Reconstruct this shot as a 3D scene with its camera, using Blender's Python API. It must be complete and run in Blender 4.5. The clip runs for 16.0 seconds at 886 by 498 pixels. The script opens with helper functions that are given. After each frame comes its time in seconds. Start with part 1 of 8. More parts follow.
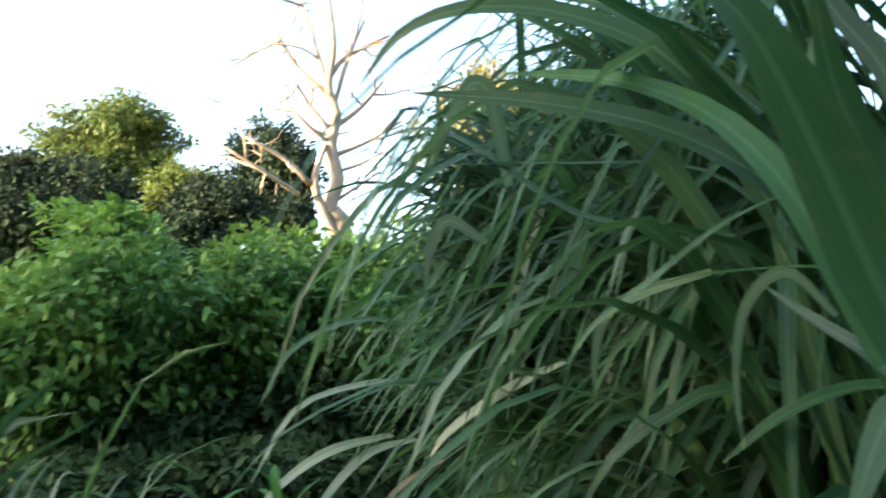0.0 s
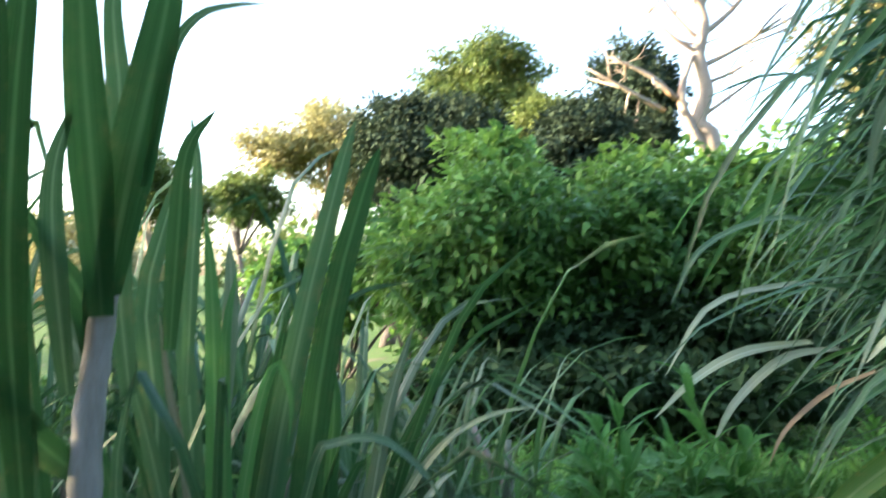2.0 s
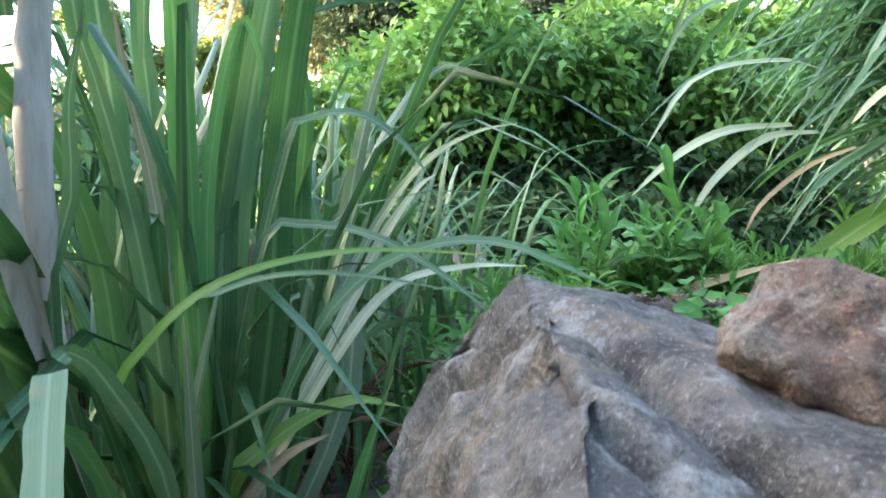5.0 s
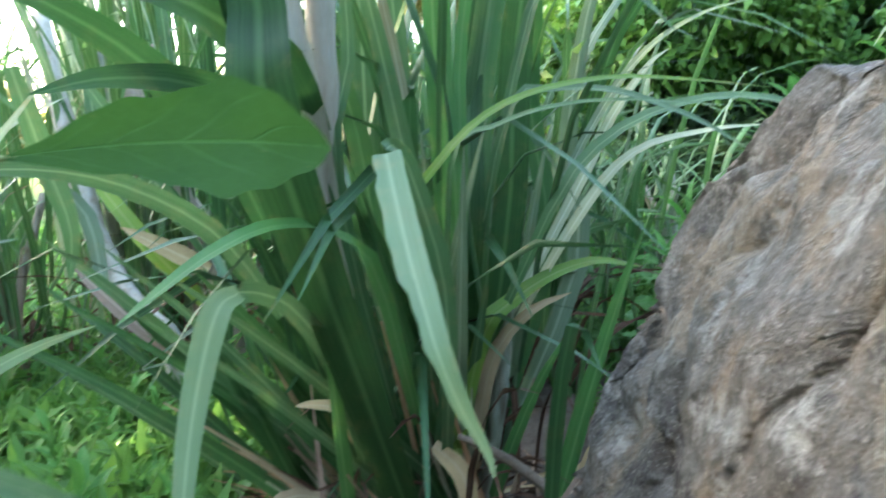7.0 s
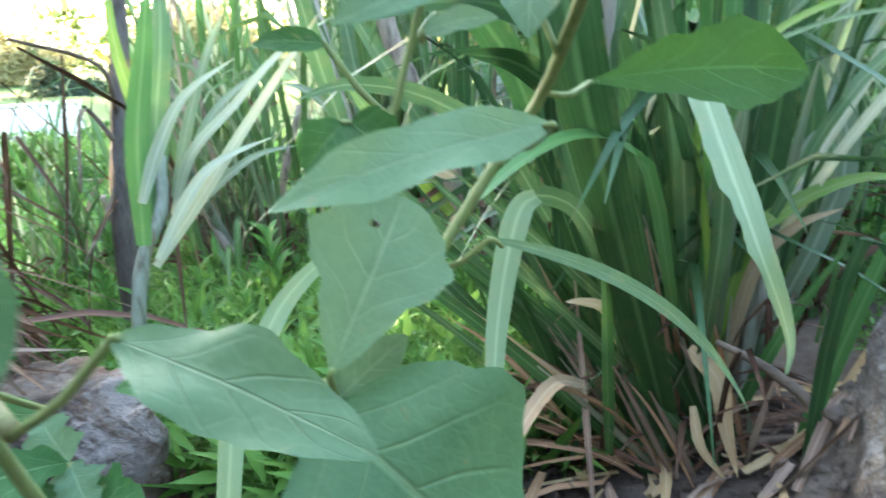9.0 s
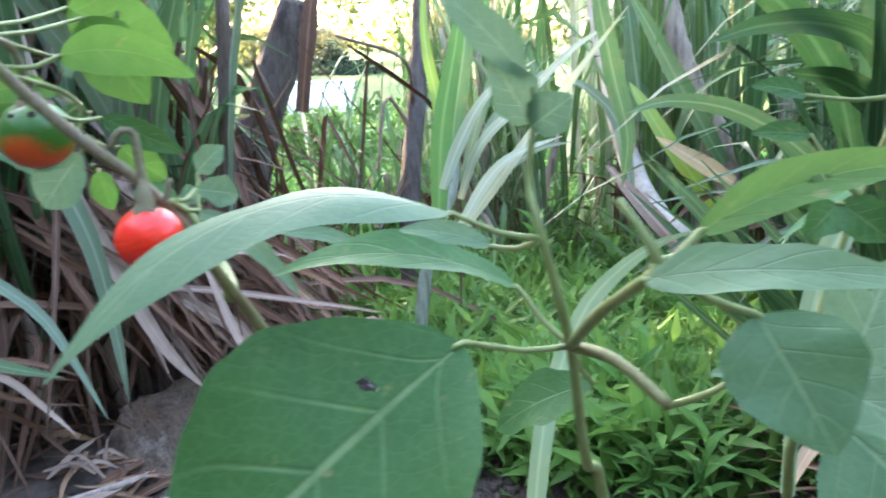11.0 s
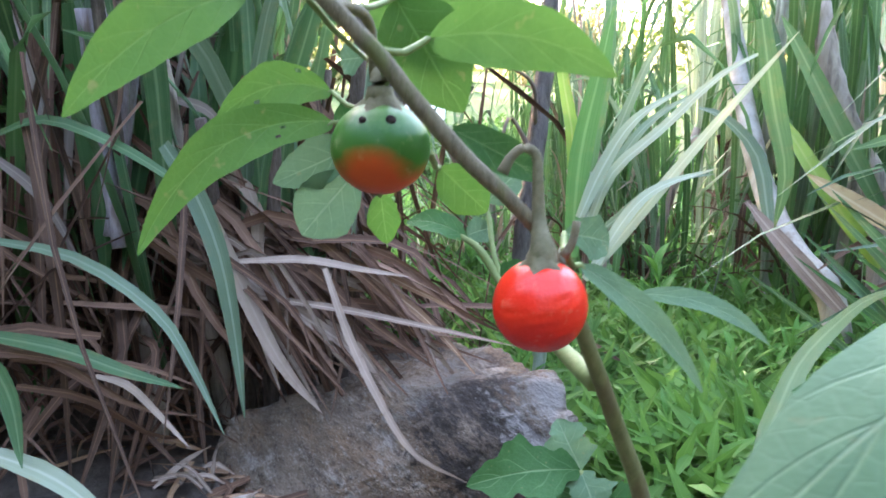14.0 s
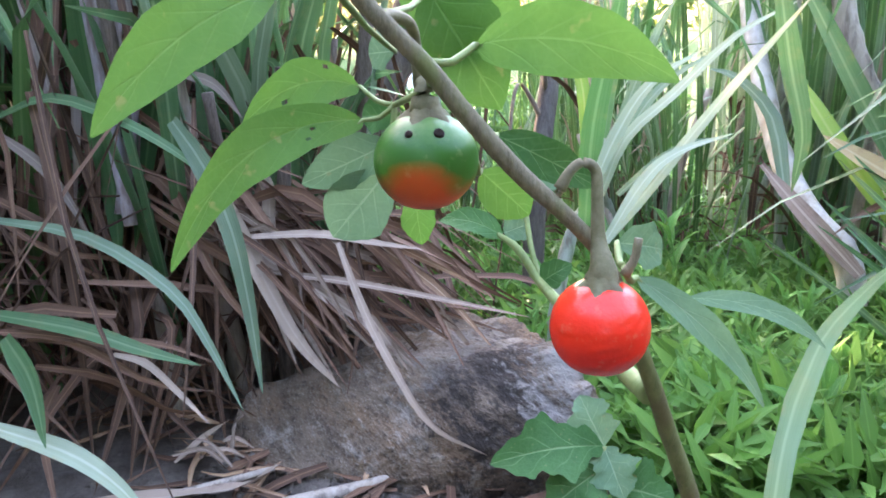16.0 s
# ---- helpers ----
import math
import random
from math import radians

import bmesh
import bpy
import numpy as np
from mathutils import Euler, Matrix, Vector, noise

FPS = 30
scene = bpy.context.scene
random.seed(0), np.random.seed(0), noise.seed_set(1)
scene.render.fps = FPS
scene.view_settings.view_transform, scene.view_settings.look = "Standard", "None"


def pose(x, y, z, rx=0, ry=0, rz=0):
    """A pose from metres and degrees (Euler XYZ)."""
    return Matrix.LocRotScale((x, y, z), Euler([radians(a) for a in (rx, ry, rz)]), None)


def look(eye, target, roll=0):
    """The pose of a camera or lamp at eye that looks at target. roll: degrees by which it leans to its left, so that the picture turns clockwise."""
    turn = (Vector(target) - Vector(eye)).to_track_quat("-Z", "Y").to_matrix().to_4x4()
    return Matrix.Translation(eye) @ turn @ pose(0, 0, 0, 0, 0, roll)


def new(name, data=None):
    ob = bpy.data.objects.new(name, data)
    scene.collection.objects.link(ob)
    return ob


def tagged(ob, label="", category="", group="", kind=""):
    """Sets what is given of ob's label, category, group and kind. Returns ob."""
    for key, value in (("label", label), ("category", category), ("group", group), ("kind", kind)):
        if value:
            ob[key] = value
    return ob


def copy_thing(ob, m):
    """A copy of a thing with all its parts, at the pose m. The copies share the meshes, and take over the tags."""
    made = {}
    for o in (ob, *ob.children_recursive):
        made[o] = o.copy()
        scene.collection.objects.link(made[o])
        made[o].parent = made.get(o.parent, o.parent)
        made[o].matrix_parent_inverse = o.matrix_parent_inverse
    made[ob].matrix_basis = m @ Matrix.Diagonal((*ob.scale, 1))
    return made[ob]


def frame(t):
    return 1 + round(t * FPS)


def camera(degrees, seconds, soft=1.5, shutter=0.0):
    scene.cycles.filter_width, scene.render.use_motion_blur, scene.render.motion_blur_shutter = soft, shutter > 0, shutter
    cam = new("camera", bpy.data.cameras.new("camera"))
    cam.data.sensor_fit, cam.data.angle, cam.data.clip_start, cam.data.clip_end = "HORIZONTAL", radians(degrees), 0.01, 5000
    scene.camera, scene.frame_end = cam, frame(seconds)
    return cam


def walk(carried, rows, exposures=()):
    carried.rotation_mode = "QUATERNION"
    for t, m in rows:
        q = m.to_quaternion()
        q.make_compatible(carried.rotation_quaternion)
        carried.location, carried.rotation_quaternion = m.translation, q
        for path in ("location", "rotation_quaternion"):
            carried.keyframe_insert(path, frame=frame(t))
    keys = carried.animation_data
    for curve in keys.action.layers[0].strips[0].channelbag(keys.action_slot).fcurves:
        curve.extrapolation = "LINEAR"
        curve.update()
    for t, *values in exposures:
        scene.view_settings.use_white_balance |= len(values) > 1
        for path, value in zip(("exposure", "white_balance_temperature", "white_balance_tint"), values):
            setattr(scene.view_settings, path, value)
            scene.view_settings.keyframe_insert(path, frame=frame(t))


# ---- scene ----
cam = camera(62.1, 16.0, soft=1.7, shutter=0.5)
PATH = [
    (0, (0.1470, 0.1473, 1.0727), (0.7531, 2.0363, 1.3259), -1.43),
    (0.5, (0.0380, 0.1017, 1.0855), (0.4558, 2.0480, 1.2789), -1.18),
    (1, (0.0613, 0.1057, 1.0321), (0.1512, 2.0966, 1.1998), -2.15),
    (1.5, (0.0396, 0.0956, 1.0391), (-0.1113, 2.0859, 1.1652), -1.41),
    (2, (0.0155, 0.1363, 1.0033), (-0.3194, 2.1069, 1.0699), -0.41),
    (2.5, (-0.0067, 0.1504, 0.9590), (-0.4520, 2.0948, 0.8149), 1.36),
    (3, (-0.0023, 0.1602, 0.9058), (-0.4024, 2.1086, 0.6973), 1.33),
    (3.5, (0.0093, 0.1905, 0.8530), (-0.3179, 2.1462, 0.5919), -0.72),
    (3.7, (0.0079, 0.1946, 0.8350), (-0.3283, 2.1487, 0.5736), -2.34),
    (5.8, (-0.0346, 0.1788, 0.6656), (-0.2503, 2.1514, 0.4161), 2.45),
    (6, (-0.0408, 0.1663, 0.6534), (-0.3266, 2.1300, 0.4042), 2.42),
    (6.5, (-0.0632, 0.1313, 0.6069), (-0.6064, 2.0358, 0.3283), 0.38),
    (7, (-0.1122, 0.1009, 0.5782), (-0.7654, 1.9642, 0.2593), -1.41),
    (7.5, (-0.1304, 0.0708, 0.5812), (-0.9024, 1.8559, 0.1148), -2.75),
    (8, (-0.1486, 0.0487, 0.5787), (-0.9629, 1.7980, 0.0524), -2.60),
    (8.5, (-0.1607, 0.0209, 0.5820), (-1.1018, 1.6953, 0.0244), -3.49),
    (9, (-0.1676, -0.0059, 0.5880), (-1.2709, 1.5757, 0.0574), -2.70),
    (9.5, (-0.1629, -0.0271, 0.6162), (-1.3755, 1.4977, 0.1636), -0.99),
    (10, (-0.1671, -0.0553, 0.6258), (-1.4949, 1.3703, 0.1734), -0.73),
    (10.2, (-0.1688, -0.0656, 0.6283), (-1.5598, 1.2877, 0.1450), -1.43),
    (12.3, (-0.2255, -0.1740, 0.6286), (-1.8774, 0.8048, 0.0688), -0.02),
    (12.5, (-0.2356, -0.1739, 0.6257), (-1.8975, 0.7856, 0.0623), -0.06),
    (13, (-0.2664, -0.1638, 0.6290), (-1.9174, 0.8308, 0.0951), 0.57),
    (13.5, (-0.2891, -0.1640, 0.6317), (-1.9591, 0.8254, 0.1497), 0.18),
    (14, (-0.3142, -0.1585, 0.6219), (-1.9868, 0.8232, 0.1333), 0.30),
    (14.5, (-0.3349, -0.1558, 0.6118), (-1.9791, 0.8178, 0.0213), 0.14),
    (15, (-0.3443, -0.1516, 0.6177), (-1.9696, 0.8217, -0.0236), -0.96),
    (15.5, (-0.3350, -0.1584, 0.6300), (-1.9718, 0.8125, 0.0149), -1.56),
    (16, (-0.3308, -0.1614, 0.6326), (-1.9920, 0.7890, 0.0518), -1.02),
]
walk(cam, [(t, look(eye, target, roll)) for t, eye, target, roll in PATH],
     exposures=[(0.0, 2.92, 6400, 11), (0.5, 3.04, 6350, 11), (1.5, 3.22, 6150, 11), (2.5, 3.38, 5900, 13), (3.0, 3.64, 5950, 17), (3.5, 4.14, 6100, 18), (6.0, 4.45, 6450, 9), (7.0, 4.6, 6600, 6), (8.5, 4.91, 6750, 12), (9.5, 5.03, 6550, 16), (10.0, 5.04, 6500, 25), (12.5, 4.72, 6650, 24), (14.5, 4.95, 6700, 25), (16.0, 5.09, 6750, 27)])

# ---- sky and low sun ----
SUN_TURN = radians(97)      # to the left of +y
SUN_RISE = radians(14)
world = bpy.data.worlds.new("sky")
scene.world = world
world.use_nodes = True
wn = world.node_tree
sky = wn.nodes.new("ShaderNodeTexSky")
sky.sky_type = "NISHITA"
sky.sun_disc = False
sky.sun_elevation = SUN_RISE
sky.sun_rotation = -SUN_TURN
sky.dust_density = 3.0
sky.air_density = 1.0
wn.links.new(sky.outputs[0], wn.nodes["Background"].inputs[0])
wn.nodes["Background"].inputs[1].default_value = 0.14
sun = new("sun", bpy.data.lights.new("sun", "SUN"))
sun.data.energy, sun.data.angle, sun.data.color = 4.0, radians(0.6), (1.0, 0.80, 0.52)
sun_way = Vector((-math.sin(SUN_TURN) * math.cos(SUN_RISE), math.cos(SUN_TURN) * math.cos(SUN_RISE), math.sin(SUN_RISE)))
sun.matrix_world = look(sun_way * 60, (0, 0, 0))


# ---- materials ----
def nodes_of(name):
    m = bpy.data.materials.new(name)
    m.use_nodes = True
    t = m.node_tree
    return m, t, t.nodes["Principled BSDF"]


def node(t, kind, **values):
    n = t.nodes.new("ShaderNode" + kind)
    for k, v in values.items():
        n.inputs[k.replace("_", " ")].default_value = v
    return n


def mixed(t, fac, a, b, how="MIX"):
    n = t.nodes.new("ShaderNodeMix")
    n.data_type, n.blend_type = "RGBA", how
    for k, v in ((0, fac), (6, a), (7, b)):
        if isinstance(v, bpy.types.NodeSocket):
            t.links.new(v, n.inputs[k])
        else:
            n.inputs[k].default_value = v if k == 0 else (*v, 1)
    return n.outputs[2]


def sums(t, how, a, b=0.0, c=0.0):
    n = t.nodes.new("ShaderNodeMath")
    n.operation = how
    for k, v in enumerate((a, b, c)):
        if isinstance(v, bpy.types.NodeSocket):
            t.links.new(v, n.inputs[k])
        else:
            n.inputs[k].default_value = v
    return n.outputs[0]


def stretch(t, value, a, b, c=0.0, d=1.0):
    n = t.nodes.new("ShaderNodeMapRange")
    t.links.new(value, n.inputs[0])
    for k, v in enumerate((a, b, c, d)):
        n.inputs[k + 1].default_value = v
    return n.outputs[0]


def noisy(t, scale, detail=4.0, rough=0.6, vector=None):
    n = node(t, "TexNoise", Scale=scale, Detail=detail, Roughness=rough)
    if vector is not None:
        t.links.new(vector, n.inputs["Vector"])
    return n.outputs["Fac"]


def bumped(t, p, height, strength=0.4, distance=0.01):
    b = node(t, "Bump", Strength=strength, Distance=distance)
    t.links.new(height, b.inputs["Height"])
    t.links.new(b.outputs[0], p.inputs["Normal"])


def see_through(t, p, colour, share):
    """Lets light shine through a thin leaf."""
    tr = node(t, "BsdfTranslucent")
    if isinstance(colour, bpy.types.NodeSocket):
        t.links.new(colour, tr.inputs[0])
    mx = node(t, "MixShader", Fac=share)
    t.links.new(p.outputs[0], mx.inputs[1])
    t.links.new(tr.outputs[0], mx.inputs[2])
    t.links.new(mx.outputs[0], t.nodes["Material Output"].inputs[0])


def blade_material(name, dark, light, rib, spot, spots=0.25, through_share=0.38, rough=0.36, island=False):
    """A long leaf: pale midrib, fine lengthwise veins, blotches, each leaf a little different."""
    m, t, p = nodes_of(name)
    uv = node(t, "UVMap")
    sep = node(t, "SeparateXYZ")
    t.links.new(uv.outputs[0], sep.inputs[0])
    u, v = sep.outputs[0], sep.outputs[1]
    if island:
        rnd = node(t, "NewGeometry").outputs["Random Per Island"]
    else:
        rnd = node(t, "ObjectInfo").outputs["Random"]
    geo = node(t, "TexCoord").outputs["Object"]
    col = mixed(t, rnd, dark, light)
    big = noisy(t, 9.0, 3.0, 0.6, geo)
    col = mixed(t, stretch(t, big, 0.35, 0.75, 0.0, 0.55), col, light)
    across = sums(t, "ABSOLUTE", sums(t, "SUBTRACT", u, 0.5))
    fine = node(t, "CombineXYZ")
    t.links.new(sums(t, "MULTIPLY", u, 26.0), fine.inputs[0])
    t.links.new(sums(t, "MULTIPLY", v, 1.4), fine.inputs[1])
    t.links.new(sums(t, "MULTIPLY", rnd, 40.0), fine.inputs[2])
    veins = noisy(t, 1.0, 3.0, 0.7, fine.outputs[0])
    col = mixed(t, stretch(t, veins, 0.35, 0.7, 0.0, 0.38), col, rib)
    col = mixed(t, stretch(t, across, 0.03, 0.09, 0.75, 0.0), col, rib)
    blot = noisy(t, 34.0, 5.0, 0.65, geo)
    edge = sums(t, "MULTIPLY", stretch(t, blot, 0.52, 0.7), sums(t, "ADD", stretch(t, across, 0.3, 0.5, 0.25, 1.0), stretch(t, v, 0.8, 1.0, 0.0, 0.8)))
    col = mixed(t, sums(t, "MULTIPLY", edge, spots * 2.0), col, spot)
    t.links.new(col, p.inputs["Base Color"])
    p.inputs["Roughness"].default_value = rough
    p.inputs["Specular IOR Level"].default_value = 0.38
    bumped(t, p, veins, 0.35, 0.002)
    see_through(t, p, col, through_share)
    return m


def crown_material(name, dark, light, warm, share=0.35, rough=0.5, big=0.6):
    """Many small leaves: each leaf its own green, whole boughs lighter or darker."""
    m, t, p = nodes_of(name)
    rnd = node(t, "NewGeometry").outputs["Random Per Island"]
    geo = node(t, "TexCoord").outputs["Object"]
    col = mixed(t, rnd, dark, light)
    col = mixed(t, stretch(t, noisy(t, big, 3.0, 0.6, geo), 0.4, 0.68, 0.0, 0.7), col, warm)
    uv = node(t, "UVMap")
    sep = node(t, "SeparateXYZ")
    t.links.new(uv.outputs[0], sep.inputs[0])
    rib = stretch(t, sums(t, "ABSOLUTE", sums(t, "SUBTRACT", sep.outputs[0], 0.5)), 0.0, 0.06, 0.45, 0.0)
    col = mixed(t, rib, col, light)
    t.links.new(col, p.inputs["Base Color"])
    p.inputs["Roughness"].default_value = rough
    p.inputs["Specular IOR Level"].default_value = 0.16
    see_through(t, p, col, share)
    return m


def broad_material(name, dark, light, vein, hole, share=0.3, rough=0.55, veins=4.6):
    """A broad leaf with a pale midrib and pairs of side veins that run forward."""
    m, t, p = nodes_of(name)
    uv = node(t, "UVMap")
    sep = node(t, "SeparateXYZ")
    t.links.new(uv.outputs[0], sep.inputs[0])
    u, v = sep.outputs[0], sep.outputs[1]
    rnd = node(t, "ObjectInfo").outputs["Random"]
    geo = node(t, "TexCoord").outputs["Object"]
    col = mixed(t, rnd, dark, light)
    col = mixed(t, stretch(t, noisy(t, 28.0, 4.0, 0.6, geo), 0.35, 0.7, 0.0, 0.5), col, light)
    across = sums(t, "ABSOLUTE", sums(t, "SUBTRACT", u, 0.5))
    wander = sums(t, "MULTIPLY", noisy(t, 14.0, 2.0, 0.5, geo), 0.10)
    run = sums(t, "MULTIPLY", sums(t, "ADD", sums(t, "SUBTRACT", v, sums(t, "MULTIPLY", across, 0.55)), wander), veins)
    side = sums(t, "ABSOLUTE", sums(t, "SUBTRACT", sums(t, "FRACT", run), 0.5))
    sidev = sums(t, "MULTIPLY", stretch(t, side, 0.01, 0.06, 0.42, 0.0), stretch(t, across, 0.12, 0.46, 1.0, 0.15))
    mid = stretch(t, across, 0.008, 0.024, 0.72, 0.0)
    vv = sums(t, "MAXIMUM", sidev, mid)
    col = mixed(t, vv, col, vein)
    net = node(t, "TexVoronoi", Scale=260.0)
    net.feature = "DISTANCE_TO_EDGE"
    t.links.new(geo, net.inputs["Vector"])
    cells = stretch(t, net.outputs["Distance"], 0.0, 0.12, 0.09, 0.0)
    col = mixed(t, cells, col, vein)
    blotch = noisy(t, 55.0, 5.0, 0.7, geo)
    col = mixed(t, stretch(t, blotch, 0.46, 0.72, 0.0, 0.55), col, dark)
    specks = stretch(t, noisy(t, 160.0, 2.0, 0.5, geo), 0.68, 0.76, 0.0, 0.6)
    col = mixed(t, specks, col, hole)
    t.links.new(col, p.inputs["Base Color"])
    p.inputs["Roughness"].default_value = rough
    p.inputs["Specular IOR Level"].default_value = 0.16
    bumped(t, p, sums(t, "SUBTRACT", noisy(t, 60.0, 4.0, 0.65, geo), sums(t, "ADD", sums(t, "MULTIPLY", vv, 0.9), sums(t, "MULTIPLY", cells, 0.6))), 0.6, 0.0016)
    see_through(t, p, col, share)
    return m


def rough_material(name, a, b, c, scale, stain, stain_scale=3.0, rough=0.9, bump=0.6, dist=0.01, grain=None):
    """Stone, earth or old wood: mottled at two scales, with stains of their own shape. grain stretches the pattern."""
    m, t, p = nodes_of(name)
    geo = node(t, "TexCoord").outputs["Object"]
    if grain:
        mp = node(t, "Mapping")
        mp.inputs["Scale"].default_value = grain
        t.links.new(geo, mp.inputs["Vector"])
        geo = mp.outputs[0]
    n1, n2, n3 = noisy(t, scale, 6.0, 0.65, geo), noisy(t, scale * 5.0, 5.0, 0.7, geo), noisy(t, stain_scale, 4.0, 0.6, geo)
    col = mixed(t, stretch(t, n1, 0.32, 0.68), a, b)
    col = mixed(t, stretch(t, n2, 0.45, 0.75, 0.0, 0.6), col, c)
    col = mixed(t, stretch(t, n3, 0.5, 0.66, 0.0, 0.8), col, stain)
    t.links.new(col, p.inputs["Base Color"])
    p.inputs["Roughness"].default_value = rough
    p.inputs["Specular IOR Level"].default_value = 0.25
    bumped(t, p, sums(t, "ADD", n1, sums(t, "MULTIPLY", n2, 0.5)), bump, dist)
    return m


CANE = blade_material("cane_leaf", (0.028, 0.090, 0.029), (0.074, 0.178, 0.064), (0.18, 0.29, 0.14), (0.30, 0.24, 0.09))
CANE_DEEP = blade_material("cane_leaf_deep", (0.014, 0.062, 0.014), (0.036, 0.118, 0.030), (0.09, 0.19, 0.07), (0.22, 0.19, 0.07), 0.2)
CANE_FRESH = blade_material("cane_leaf_fresh", (0.042, 0.150, 0.036), (0.075, 0.220, 0.058), (0.15, 0.30, 0.11), (0.30, 0.27, 0.08), 0.15, 0.42)
CANE_PALE = blade_material("cane_leaf_pale", (0.225, 0.30, 0.160), (0.40, 0.465, 0.31), (0.55, 0.60, 0.44), (0.42, 0.33, 0.15), 0.35)
CANE_BLUE = blade_material("cane_leaf_bluish", (0.072, 0.132, 0.066), (0.140, 0.222, 0.122), (0.26, 0.34, 0.23), (0.30, 0.22, 0.09), 0.2)
CANE_LIME = blade_material("cane_leaf_lime", (0.085, 0.20, 0.025), (0.14, 0.28, 0.04), (0.24, 0.34, 0.10), (0.34, 0.25, 0.06), 0.35, 0.4)
STRAW = blade_material("dry_leaf", (0.13, 0.058, 0.028), (0.45, 0.255, 0.135), (0.54, 0.37, 0.24), (0.08, 0.036, 0.02), 0.5, 0.12, 0.75)
# dark copy of the dry leaf: deep shade in the heap is in its brown
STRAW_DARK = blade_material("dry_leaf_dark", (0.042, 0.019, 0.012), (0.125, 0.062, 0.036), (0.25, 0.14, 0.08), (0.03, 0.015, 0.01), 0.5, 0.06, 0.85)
STRAW_GREY = blade_material("dry_leaf_grey", (0.16, 0.102, 0.070), (0.36, 0.262, 0.192), (0.44, 0.34, 0.26), (0.10, 0.055, 0.04), 0.45, 0.1, 0.8)
TAN = blade_material("dry_leaf_tan", (0.42, 0.29, 0.13), (0.55, 0.40, 0.21), (0.60, 0.48, 0.30), (0.25, 0.13, 0.05), 0.4, 0.15, 0.75)
STRAW_RED = blade_material("dry_leaf_reddish", (0.070, 0.031, 0.018), (0.185, 0.096, 0.056), (0.27, 0.16, 0.10), (0.04, 0.02, 0.012), 0.5, 0.08, 0.75)
STRAW_PALE = blade_material("dry_leaf_pale", (0.20, 0.150, 0.120), (0.32, 0.255, 0.210), (0.38, 0.31, 0.26), (0.20, 0.12, 0.08), 0.4, 0.1, 0.8)
TAN_DULL = blade_material("dry_leaf_dull", (0.22, 0.150, 0.075), (0.36, 0.26, 0.15), (0.42, 0.33, 0.21), (0.14, 0.08, 0.04), 0.4, 0.12, 0.8)
STALKY = blade_material("green_sheath", (0.13, 0.150, 0.075), (0.25, 0.26, 0.16), (0.34, 0.34, 0.24), (0.16, 0.10, 0.05), 0.45, 0.12, 0.6)
CANE_SOFT = blade_material("cane_leaf_soft", (0.135, 0.245, 0.115), (0.185, 0.305, 0.155), (0.30, 0.42, 0.25), (0.36, 0.33, 0.15), 0.25)
GRASS_MASS = blade_material("grass_leaf_mass", (0.022, 0.080, 0.022), (0.080, 0.200, 0.052), (0.17, 0.29, 0.11), (0.26, 0.21, 0.09), 0.25, 0.3, 0.45, True)
GRASS_PALE = blade_material("grass_leaf_pale", (0.145, 0.215, 0.10), (0.41, 0.475, 0.30), (0.50, 0.57, 0.40), (0.38, 0.30, 0.13), 0.3, 0.4, 0.4, True)
# darker grass copy for inner masses; shade among the leaves is in the colour
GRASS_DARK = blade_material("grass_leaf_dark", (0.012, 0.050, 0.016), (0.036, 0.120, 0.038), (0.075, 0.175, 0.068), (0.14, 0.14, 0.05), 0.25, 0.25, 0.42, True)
# dead-leaf mass coloured darker than single leaves, for the shade inside clumps
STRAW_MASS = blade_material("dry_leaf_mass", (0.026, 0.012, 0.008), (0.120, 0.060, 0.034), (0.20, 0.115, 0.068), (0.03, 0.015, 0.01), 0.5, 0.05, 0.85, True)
STALK = rough_material("cane_stalk", (0.20, 0.24, 0.16), (0.33, 0.36, 0.29), (0.42, 0.42, 0.37), 12.0, (0.13, 0.10, 0.07), 7.0, 0.6, 0.2, 0.003, (6, 6, 1))
STALK_GREY = rough_material("dry_cane_stalk", (0.29, 0.23, 0.18), (0.44, 0.37, 0.30), (0.34, 0.26, 0.19), 14.0, (0.12, 0.09, 0.07), 6.0, 0.8, 0.3, 0.003, (6, 6, 1))
STALK_PALE = rough_material("dry_cane_sheath", (0.34, 0.32, 0.27), (0.56, 0.54, 0.48), (0.44, 0.36, 0.27), 10.0, (0.20, 0.15, 0.10), 5.0, 0.75, 0.3, 0.003, (6, 6, 1))
STALK_MAUVE = rough_material("mauve_cane_stalk", (0.30, 0.25, 0.26), (0.46, 0.41, 0.42), (0.24, 0.18, 0.17), 14.0, (0.14, 0.09, 0.07), 6.0, 0.6, 0.3, 0.003, (6, 6, 1))
# dark copy of the stalk: the gloom between the leaves is in its colour
STALK_DARK = rough_material("shaded_cane_stalk", (0.060, 0.042, 0.030), (0.15, 0.115, 0.090), (0.22, 0.18, 0.155), 14.0, (0.03, 0.02, 0.015), 6.0, 0.85, 0.3, 0.003, (6, 6, 1))
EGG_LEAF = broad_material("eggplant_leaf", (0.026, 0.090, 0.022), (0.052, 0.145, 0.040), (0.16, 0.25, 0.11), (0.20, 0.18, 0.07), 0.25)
# lighter copy of the leaf: light from behind is put into its green
EGG_LEAF_LIT = broad_material("eggplant_leaf_lit", (0.070, 0.175, 0.028), (0.110, 0.240, 0.046), (0.16, 0.30, 0.08), (0.28, 0.26, 0.10), 0.5)
EGG_LEAF_GREY = broad_material("eggplant_leaf_greyish", (0.085, 0.165, 0.082), (0.135, 0.235, 0.120), (0.24, 0.34, 0.20), (0.20, 0.22, 0.11), 0.35)
